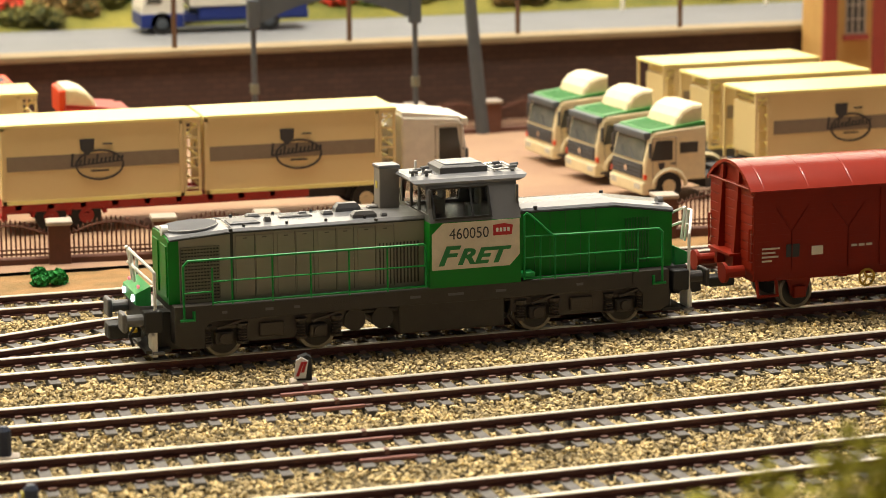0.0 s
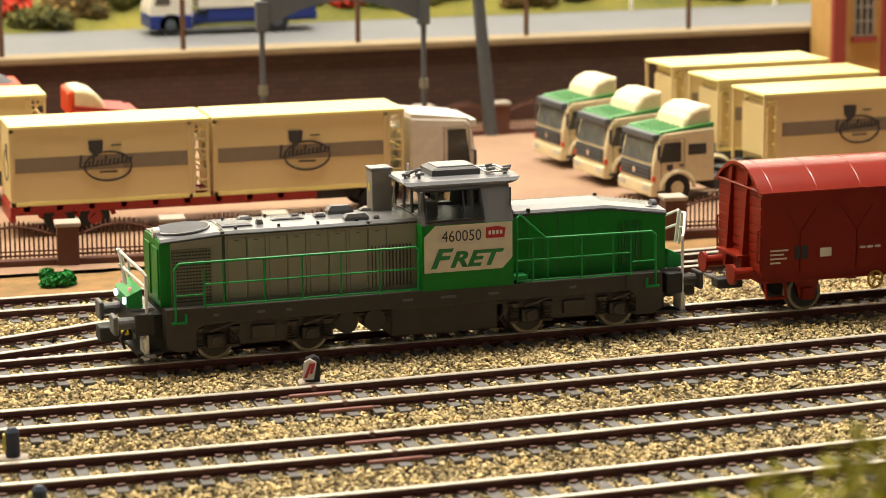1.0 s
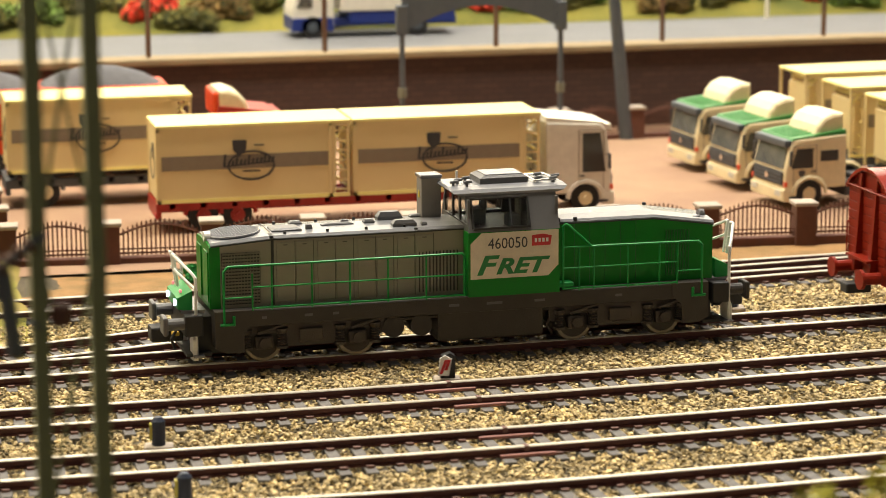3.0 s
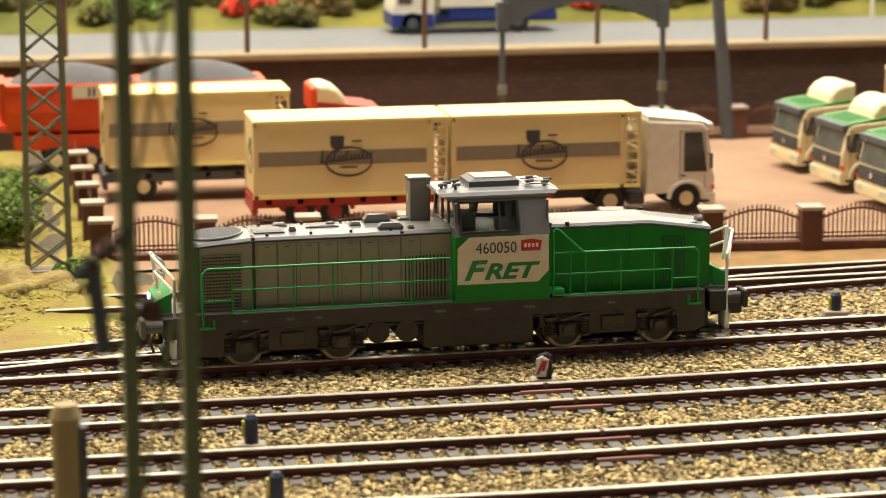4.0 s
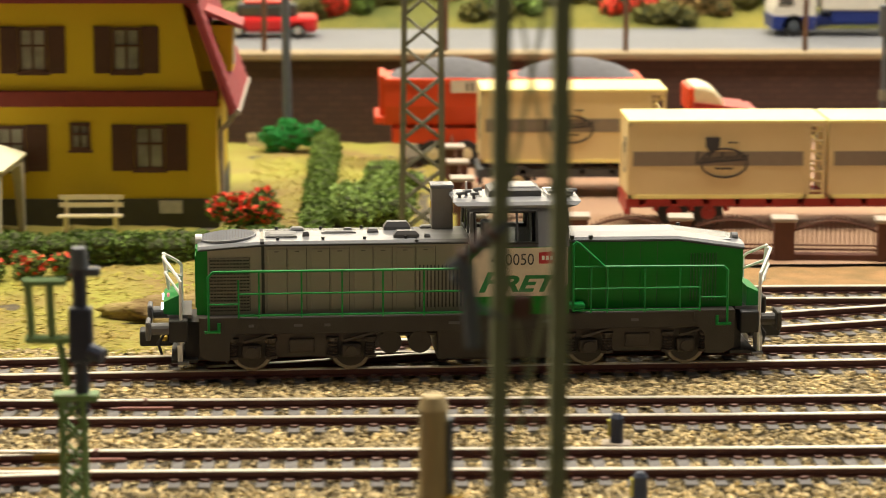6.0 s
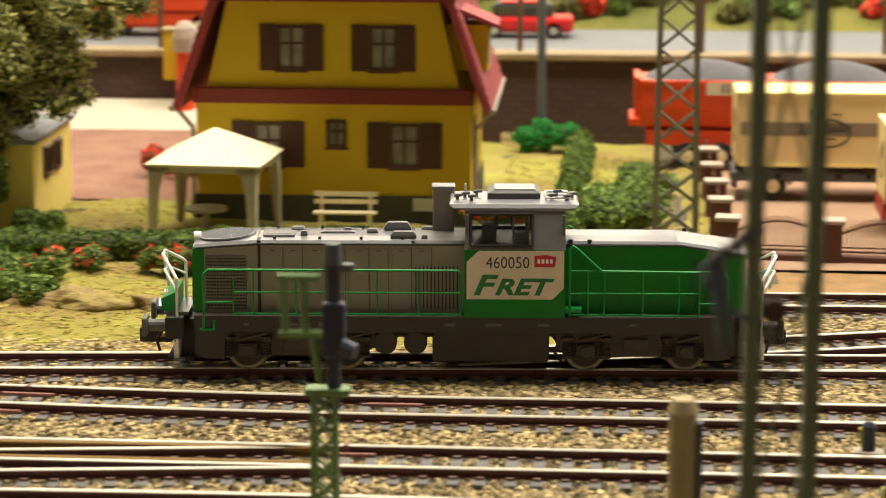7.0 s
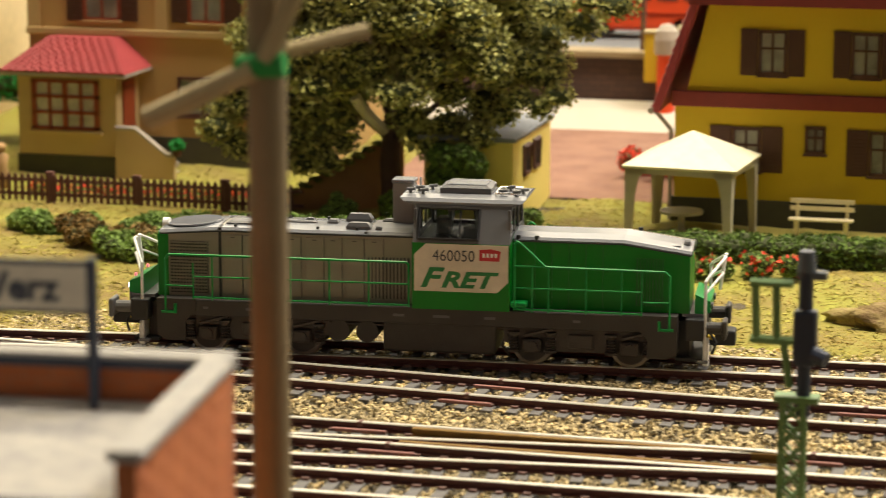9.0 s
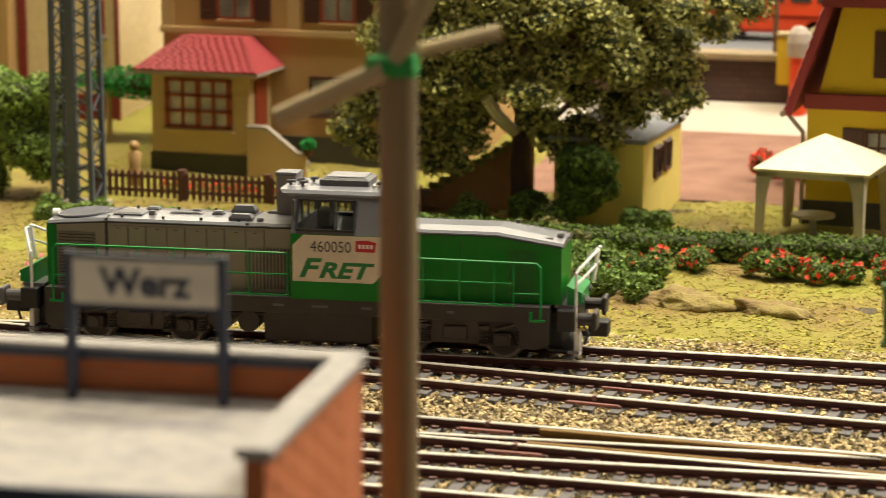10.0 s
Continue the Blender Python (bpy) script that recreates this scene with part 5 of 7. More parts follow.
def bush(name, x, y, z, blobs, count, size, mat, label, category="bush", flowers=0, inner=None):
    if name in ("bush", "flower_bush", "hedge") and x < 38 and 700 < y < 1060:
        z = lawn_height(x, y) - 0.6
    B = thing(name, x, y, z, 0, label, category)
    # The hull fills the bush; its dark default stands in for inner shade.
    part("inner_hull", hull(blobs), inner or INNERSHADE, B)
    ob = new("foliage", leaf_mesh("foliage", blobs, int(count * 1.7), size, mat))
    ob.parent = B
    if flowers:
        fl = new("blossom", leaf_mesh("blossom", [(bx, by - br * 0.3, bz + 0.25 * bh, bl * 0.95, br * 0.95, bh * 0.85) for bx, by, bz, bl, br, bh in blobs], flowers, size * 1.5, FLOWER, 0.95))
        fl.parent = B
        tagged(fl, "red blossom")
    return B


def clumps(n, rx, ry, rz, r, seed):
    g = np.random.default_rng(seed)
    return [(g.uniform(-rx, rx), g.uniform(-ry, ry), r * 0.6 + g.uniform(0, rz), r * g.uniform(0.7, 1.2), r * g.uniform(0.7, 1.2), r * g.uniform(0.7, 1.1)) for _ in range(n)]


def hedge(x0, y0, x1, y1, w, h, mat, label, z=1.0):
    n = max(4, int(math.hypot(x1 - x0, y1 - y0) / (w * 0.5)))
    blobs = []
    for i in range(n + 1):
        s = i / n
        for k in (-0.28, 0.28):
            for zz in (0.3, 0.68):
                blobs.append(((x1 - x0) * s + rng.uniform(-1, 1), (y1 - y0) * s + k * w, zz * h + rng.uniform(-0.5, 0.5), w * 0.44, w * 0.36, h * rng.uniform(0.34, 0.4)))
    return bush("hedge", x0, y0, z, blobs, int(640 * n * max(1.0, w / 12)), 0.8, mat, label, "hedge")


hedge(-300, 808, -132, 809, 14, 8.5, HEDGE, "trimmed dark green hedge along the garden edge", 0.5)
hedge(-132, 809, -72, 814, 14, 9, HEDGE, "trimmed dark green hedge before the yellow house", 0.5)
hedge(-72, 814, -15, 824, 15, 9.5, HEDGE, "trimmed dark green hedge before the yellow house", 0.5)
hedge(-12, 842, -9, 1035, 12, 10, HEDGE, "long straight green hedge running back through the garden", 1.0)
bush("bush", 8, 868, 1, clumps(16, 12, 20, 8, 6, 1), 5200, 0.85, BUSH, "dense green bushes by the fence")
bush("bush", 17, 935, 1, clumps(12, 10, 30, 4, 5, 2), 3600, 0.85, BUSH, "low green bushes along the garden fence")
bush("bush", -36, 858, 1, clumps(12, 10, 8, 10, 5, 3), 3000, 0.8, HEDGE, "green shrub with red blossom at the house corner", flowers=420)
bush("bush", -24, 1040, 1, clumps(9, 12, 6, 6, 5, 4), 2200, 0.9, BRIGHTG, "vivid green bush by the retaining wall")
bush("bush", 99, 786, -1.5, clumps(7, 8, 3, 1.5, 2.4, 5), 1600, 0.6, BRIGHTG, "small vivid green bush on the soil strip")
bush("bush", 30, 790, 0, clumps(8, 8, 4, 3, 3, 15), 1600, 0.6, BUSH, "low green weeds at the mast foot")
for i, (bx, by) in enumerate(((-118, 784), (-139, 786), (-178, 768), (-168, 786), (-96, 788))):
    bush("flower_bush", bx, by, 1.5, clumps(9, 8, 4, 4, 4, 20 + i), 1900, 0.7, BUSH, "low green bush with red flowers before the hedge", "flower bush", flowers=(110 if i != 2 else 20))
bush("flower_bush", -160, 958, 2, clumps(14, 14, 14, 4, 4.2, 31), 1500, 0.9, FLOWER, "bed of bright red flowers by the gravel yard", "flower bed")
for i, (bx, by) in enumerate(((-390, 806), (-355, 808), (-322, 810), (-296, 808), (-268, 800))):
    bush("bush", bx, by, 1, clumps(13, 18, 9, 1.5, 4, 40 + i), 3600, 0.9, BUSH, "pale green bushes below the picket fence")
bush("bush", -430, 846, 0, clumps(26, 15, 8, 38, 8.5, 51), 9500, 1.0, BIGBUSH, "tall rounded green bush beside the lattice mast")
bush("bush", -224, 842, 1, clumps(9, 12, 4, 12, 5, 53), 2600, 0.9, HEDGE, "dark shrub under the big tree")
bush("bush", -190, 846, 1, clumps(7, 9, 3, 3, 4, 54), 1600, 0.9, BUSH, "pale grey-green shrub by the shed")
bush("vine", -430, 965, 1, [(0, 0, 26, 34, 14, 7), (18, -4, 28, 22, 10, 6)], 2600, 1.0, BRIGHTG, "green vine over a wooden pergola", "vine")
# bushes and red shrubs up the bank behind the road
for i in range(64):
    bx, by = -620 + i * 19.5 + rng.uniform(-12, 12), 1180 + (i * 37 % 30) + rng.uniform(-3, 3)
    m = (BUSH, THICKET, HEDGE, THICKET, DRYBUSH, THICKET)[i % 6]
    bush("bush", bx, by, bank_z(bx, by) - 3, clumps(8, 12, 5, 5, 5.5, 70 + i), 1000, 1.3, m, "rough olive green bush on the meadow bank")
for bx in (-10, 130, 262, 300, 470):
    bush("bush", bx, 1190, bank_z(bx, 1190) - 2, clumps(5, 11, 4, 4, 6, int(bx) + 200), 420, 1.8, FLOWER, "red-leaved shrub on the meadow bank")


def big_tree(x, y):
    T = thing("tree", x, y, 0, 0, "large leafy tree with a dark trunk in the garden", "tree")
    bm = fresh()
    def limb(pts, r0, r1):
        k = len(pts) - 1
        rings = []
        for i, p in enumerate(pts):
            r = r0 + (r1 - r0) * i / k
            rings.append([(p[0] + r * math.cos(a), p[1] + r * math.sin(a), p[2]) for a in np.linspace(0, 2 * math.pi, 9)[:-1]])
        loft(bm, rings)
    limb([(0, 0, -3), (0.5, 0, 6), (-0.5, 0.5, 18), (0.5, 0, 30), (1, 0, 40)], 4.6, 3.0)
    limb([(0.5, 0, 26), (-8, -2, 33), (-18, -3, 44), (-30, -2, 56)], 2.6, 1.0)
    limb([(0.5, 0, 26), (9, -3, 32), (20, -2, 42), (32, 2, 50)], 2.6, 0.9)
    limb([(0.5, 0, 32), (4, 6, 46), (8, 10, 64)], 2.4, 0.9)
    limb([(0.5, 0, 34), (-4, -6, 50), (-8, -8, 70)], 2.4, 0.9)
    part("trunk", bm, BARK, T, "dark bark", smooth=True)
    part("broken_stub", tube(fresh(), [(-1.5, -4, 30), (-3.5, -12, 35), (-5.5, -17, 39.5), (-7.5, -20, 44)], 2.2, 7), material("bare_wood", (0.75, 0.66, 0.48), 0.8), T, "bare pale broken wood")
    g = np.random.default_rng(5)
    blobs = []
    for i in range(185):
        a, e = g.uniform(0, 2 * math.pi), g.uniform(-0.5, 1.0)
        r = g.uniform(0.35, 1.0) ** 0.6
        px, py, pz = 58 * r * math.cos(a) * math.sqrt(1 - min(0.9, e * e)), 34 * r * math.sin(a), 66 + 38 * e * r
        if pz < 26 or (px > 40 and pz < 50):
            continue
        blobs.append((px + 2, py, pz, g.uniform(7, 13), g.uniform(7, 12), g.uniform(5, 9)))
    for px, pz in ((-56, 44), (-62, 36), (36, 42), (34, 30), (20, 26), (-30, 36), (-44, 30), (58, 52), (10, 36), (30, 24), (-52, 24), (-44, 20), (-36, 28), (-60, 30), (-34, 20), (-24, 28), (-20, 38), (-36, 40), (24, 34), (36, 38), (-50, 38), (14, 30), (62, 76), (74, 80), (84, 78), (70, 70), (56, 66), (-10, 44), (4, 48), (-24, 50), (26, 46), (40, 50)):
        blobs.append((px, g.uniform(-16, 0), pz, 9, 8, 6))
    for px, pz in ((-15, 38), (-20, 31), (-24, 24), (-29, 18), (-31, 27), (-1, 48), (-38, 22), (-16, 46), (-27, 36), (-14, 27), (-19, 20), (-12, 34), (50, 44), (58, 42), (64, 46), (44, 38), (36, 32)):
        blobs.append((px, g.uniform(-17, -11), pz, 6.5, 6, 5))
    ob = new("crown", leaf_mesh("crown", blobs, 110000, 1.05, LEAF, 0.4))
    ob.parent = T
    # Crown core painted dark for the shade among its leaves.
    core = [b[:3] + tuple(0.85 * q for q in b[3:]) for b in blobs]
    part("inner_hull", hull(core), INNERSHADE, T)


big_tree(-243, 866)


# ---- the ochre house
def window(parent, x0, x1, z0, z1, y, frame_m, bars=1, shutter=0.0, cross=0.4):
    W = part("window", box(fresh(), x0, x1, y - 0.25, y + 0.3, z0, z1), CURTAIN, parent)
    bm = fresh()
    t = 0.8
    for a, b, c, d in ((x0 - 0.3, x1 + 0.3, z0 - 0.3, z0 + t), (x0 - 0.3, x1 + 0.3, z1 - t, z1 + 0.3), (x0 - 0.3, x0 + t, z0, z1), (x1 - t, x1 + 0.3, z0, z1)):
        box(bm, a, b, y - 1.1, y + 0.2, c, d)
    for i in range(bars):
        xm = x0 + (x1 - x0) * (i + 1) / (bars + 1)
        box(bm, xm - 0.4, xm + 0.4, y - 1.0, y + 0.1, z0, z1)
    zc = z0 + (z1 - z0) * (1 - cross)
    box(bm, x0, x1, y - 0.95, y + 0.1, zc - 0.35, zc + 0.35)
    part("window_frame", bm, frame_m, W)
    part("pane", box(fresh(), x0 + 0.4, x1 - 0.4, y - 0.62, y - 0.5, z0 + 0.4, z1 - 0.4), GLASS, W)
    part("sill", box(fresh(), x0 - 1, x1 + 1, y - 1.2, y + 0.2, z0 - 1.2, z0 - 0.3, 0.15), VILLATRIM if frame_m is WINRED else frame_m, W)
    if shutter:
        for a, b in ((x0 - shutter, x0 - 0.5), (x1 + 0.5, x1 + shutter)):
            s = part("shutter", box(fresh(), a, b, y - 0.9, y - 0.1, z0 - 0.6, z1 + 0.6, 0.15), SHUTTER, W)
            bm = fresh()
            for i in range(12):
                zz = z0 + (z1 - z0) * (i + 0.3) / 12
                box(bm, a + 0.8, b - 0.8, y - 1.15, y - 0.8, zz, zz + 0.7)
            part("louvre", bm, SHUTTER, s)
    return W


def roof_rows(parent, p0, p1, p2, p3, rows, mat, lift=0.5):
    """Overlapping tile courses over the quad p0 p1 (eave) p3 p2 (ridge), each course of single rolled tiles."""
    p0, p1, p2, p3 = map(Vector, (p0, p1, p2, p3))
    nrm = (p1 - p0).cross(p2 - p0).normalized()
    if nrm.z < 0:
        nrm = -nrm
    for i in range(rows):
        s0, s1 = i / rows, (i + 1.25) / rows
        a, b = p0.lerp(p2, s0), p1.lerp(p3, s0)
        c, d = p0.lerp(p2, min(1, s1)), p1.lerp(p3, min(1, s1))
        n = max(3, int((b - a).length / 3.4))
        bm = fresh()
        for k in range(n):
            q0, q1 = k / n + 0.04 / n, (k + 0.96) / n
            A, B, C, D = a.lerp(b, q0), a.lerp(b, q1), c.lerp(d, q1), c.lerp(d, q0)
            m0, m1 = (A + B) / 2 + nrm * 1.0 * lift, (C + D) / 2
            lo = [A + nrm * lift, m0 + nrm * 0.5, B + nrm * lift, C, m1 + nrm * 0.3, D]
            vs = [bm.verts.new(v) for v in lo] + [bm.verts.new(v - nrm * 0.6) for v in lo]
            bm.faces.new(vs[:6])
            bm.faces.new(vs[6:][::-1])
            for j in range(6):
                bm.faces.new((vs[j], vs[6 + j], vs[6 + (j + 1) % 6], vs[(j + 1) % 6]))
        part("tile_course", bm, mat, parent)


def ochre_house():
    H = thing("house", 0, 0, 0, 0, "ochre yellow model house with red mansard roof and brown shutters", "house")
    x0, x1, y0, y1 = -142, -46, 875, 955
    part("base", box(fresh(), x0 - 0.8, x1 + 0.8, y0 - 0.8, y1, -4, 8.6), HOUSEB, H, "dark stone base")
    gable = [(x0, 8), (x1, 8), (x1, 41), (x1 - 4, 46), (x1 - 12, 80), (x0 + 12, 80), (x0 + 4, 46), (x0, 41)]
    part("wall", prism(fresh(), gable, y0, y1), HOUSEY, H)
    part("trim", box(fresh(), x0 - 1, x1 + 1, y0 - 2.4, y0 + 0.1, 41, 46.5, 0.4), TRIM, H, "dark red band over the ground floor")
    for a, b, c, d in (((x1 + 5, 39), (x1 - 10, 82), (x1 - 8, 83), (x1 + 7, 40)), ((x0 - 5, 39), (x0 + 10, 82), (x0 + 8, 83), (x0 - 7, 40))):
        part("roof_slope", prism(fresh(), [a, b, c, d], y0 - 5, y1 + 4), TILE, H, "red tiled mansard slope")
        part("barge_board", prism(fresh(), [(p[0] * 1.0, p[1] - 0.4) for p in (a, b, c, d)], y0 - 6.2, y0 - 5), TILE, H)
    roof_rows(H, (x1 + 7.2, y0 - 5, 40), (x1 + 7.2, y1 + 4, 40), (x1 - 8, y0 - 5, 83.4), (x1 - 8, y1 + 4, 83.4), 13, TILE)
    roof_rows(H, (x0 - 7.2, y1 + 4, 40), (x0 - 7.2, y0 - 5, 40), (x0 + 8, y1 + 4, 83.4), (x0 + 8, y0 - 5, 83.4), 13, TILE)
    top = [(x1 - 6, 82), (x0 + 6, 82), (x0 + 46, 106), (x1 - 46, 106)]
    bm = fresh()
    loft(bm, [[(x0 + 6, y0 - 6, 81.5), (x1 - 6, y0 - 6, 81.5), (x1 - 6, y1 + 5, 81.5), (x0 + 6, y1 + 5, 81.5)],
              [(x0 + 44, y0 + 30, 106), (x1 - 44, y0 + 30, 106), (x1 - 44, y1 - 30, 106), (x0 + 44, y1 - 30, 106)]])
    part("roof_top", bm, TILE, H)
    part("eave_board", box(fresh(), x0 + 5, x1 - 5, y0 - 6.4, y0, 77, 81.6), TRIM, H)
    # side dormer, gutter, downpipe, side window
    dm = part("dormer", box(fresh(), x1 - 10, x1 + 5.5, y0 + 8, y0 + 26, 52, 68), HOUSEY, H)
    part("dormer_roof", prism(fresh(), [(x1 - 14, 78), (x1 + 9, 68.4), (x1 + 9, 67), (x1 - 14, 76)], y0 + 5, y0 + 29), TILE, dm)
    part("dormer_window", box(fresh(), x1 + 5.3, x1 + 5.9, y0 + 11, y0 + 23, 54, 66), CURTAIN, dm)
    for xx in (x1 + 7.6, x0 - 7.6):
        part("gutter", rod(fresh(), (xx, y0 - 6, 39.4), (xx, y1 + 4, 39.4), 1.2, 8), CAPST, H)
    for xx in (x1 + 1.6, x0 - 1.6):
        part("downpipe", tube(fresh(), [(xx + (6 if xx > -90 else -6), y0 + 1, 39), (xx, y0 + 1.6, 32), (xx, y0 + 1.6, 0)], 0.8, 7), CAPST, H)
    part("side_window", box(fresh(), x1 - 0.2, x1 + 0.5, y0 + 14, y0 + 26, 20, 34), PANE, H)
    for a, b in ((-113, -103.6), (-81, -71.6)):
        window(H, a, b, 53, 68, y0, SHUTTER, 1, 6.4)
    for a, b in ((-121.5, -112), (-74, -64)):
        window(H, a, b, 19, 34, y0, SHUTTER, 1, 8.0)
    part("roof_ridge", rod(fresh(), (x0 + 44, y0 + 40, 106.4), (x1 - 44, y0 + 40, 106.4), 1.4, 8), TILE, H)
    window(H, -96, -89.6, 26, 35, y0, SHUTTER, 1, 0)
    part("base_window", box(fresh(), -66, -58, y0 - 1.1, y0 - 0.7, 3.5, 8), CURTAIN, H)


ochre_house()


def canopy():
    T = thing("garden_canopy", -132, 852, -1.4, 0, "cream plastic garden canopy on four tapered legs", "canopy")
    bm = fresh()
    loft(bm, [[(-21, -18, 26.2), (18, -21, 26.2), (21, 18, 26.2), (-18, 21, 26.2)], [(-21.2, -18.2, 27), (18.2, -21.2, 27), (21.2, 18.2, 27), (-18.2, 21.2, 27)],
              [(-0.4, -0.4, 37), (0.4, -0.4, 37), (0.4, 0.4, 37), (-0.4, 0.4, 37)]])
    part("roof", bm, TENT, T, "pale pyramid roof")
    c = [(-20.4, -16.5), (16.5, -20.4), (20.4, 16.5), (-16.5, 20.4)]
    for i in range(4):
        (ax, ay), (bx, by) = c[i], c[(i + 1) % 4]
        ux, uy = (bx - ax) / 38, (by - ay) / 38
        nx, ny = -uy, ux
        def ring(z, w):
            return [(ax, ay, z), (ax + ux * w, ay + uy * w, z), (ax + ux * w + nx * 1.2, ay + uy * w + ny * 1.2, z), (ax + nx * w, ay + ny * w, z)]
        part("leg", loft(fresh(), [ring(0, 2.4), ring(17, 3.6), ring(23, 5.0), ring(26.2, 8.0)]), TENTLEG, T)
        bm = fresh()
        loft(bm, [[(ax, ay, 24.2), (bx, by, 24.2), (bx + nx, by + ny, 24.2), (ax + nx, ay + ny, 24.2)], [(ax, ay, 26.3), (bx, by, 26.3), (bx + nx, by + ny, 26.3), (ax + nx, ay + ny, 26.3)]])
        part("valance", bm, TENTLEG, T)
    G = thing("garden_table", -136, 856, -1.4, 0, "round pale plastic garden table", "table")
    part("tabletop", rod(fresh(), (0, 0, 7.6), (0, 0, 8.6), 7.5, 22), TENTLEG, G)
    part("pedestal", rod(fresh(), (0, 0, 0), (0, 0, 7.8), 1.2, 10), TENTLEG, G)


canopy()


def bench(x, y, turn=0):
    B = thing("garden_bench", x, y, -1.2, turn, "cream slatted garden bench by the house wall", "bench")
    for i, (yy, zz) in enumerate(((-2.6, 5.2), (-0.8, 5.2), (1.0, 5.2))):
        part("seat_slat", box(fresh(), -11, 11, yy - 0.7, yy + 0.7, zz, zz + 0.6), CABCREAM, B)
    for zz in (8.0, 10.6):
        part("back_slat", box(fresh(), -11, 11, 2.4, 3.0, zz, zz + 1.6), CABCREAM, B)
    for xx in (-8.5, 8.5):
        bm = box(fresh(), xx - 0.6, xx + 0.6, -3, -2, 0, 5.2)
        box(bm, xx - 0.6, xx + 0.6, 2.6, 3.4, 0, 12)
        part("bench_leg", bm, CABCREAM, B)


bench(-89, 866)


def shed():
    S = thing("shed", -197, 852, -2, 0, "small pale yellow plastered shed with flat grey roof", "shed")
    part("wall", box(fresh(), -30, 2, 0, 62, -2, 31), SHEDY, S)
    part("roof", box(fresh(), -32, 3.4, -2, 64, 31, 32.6, 0.4), material("felt_grey", (0.22, 0.23, 0.24), 0.8), S)
    for i in range(2):
        w = part("window", box(fresh(), 1.9, 2.3, 16 + i * 16, 25 + i * 16, 17, 27), PANE, S)
        part("window_frame", tube(fresh(), [(2.3, 16 + i * 16, 17), (2.3, 25 + i * 16, 17), (2.3, 25 + i * 16, 27), (2.3, 16 + i * 16, 27), (2.3, 16 + i * 16, 17)], 0.9, 4), SHUTTER, w)


shed()
GARDENWALL = material("garden_wall_brown", (0.36, 0.19, 0.08), 0.9, second=(0.2, 0.1, 0.045), scale=90, bump=0.4)
bm = fresh()
WALLRUN = [(0.0, 0.0), (0.35, 0.6), (0.6, -0.4), (0.85, 0.5), (1.0, 0.0)]
loft(bm, [[(-279 + 34 * q, 860 + 20 * q, -3), (-277 + 34 * q, 864 + 20 * q, -3), (-277 + 34 * q, 864 + 20 * q, 6.5 + 20 * q + w), (-279 + 34 * q, 860 + 20 * q, 6 + 20 * q + w)] for q, w in WALLRUN])
solid("wall_garden", bm, GARDENWALL, "rough brown sloping garden wall under the tree", "wall", "structure")
bush("moss", -278, 862, 6, [(3.4 * i, 2 * i, 2.0 * i + 0.3, 2.6, 2.2, 1.1) for i in range(11)], 1500, 0.7, material("moss_yellow_green", (0.2, 0.21, 0.04), 0.9, random_tint=0.4), "yellow-green moss along the sloping garden wall", "moss")
bush("bush", -258, 852, 1, clumps(7, 4, 4, 8, 3.4, 55), 1300, 0.8, BUSH, "pale green shrub before the garden wall")
bush("bush", -214, 844, 1, clumps(16, 9, 3, 24, 5, 56), 4200, 0.9, HEDGE, "dark overgrown shrub between trunk and shed")


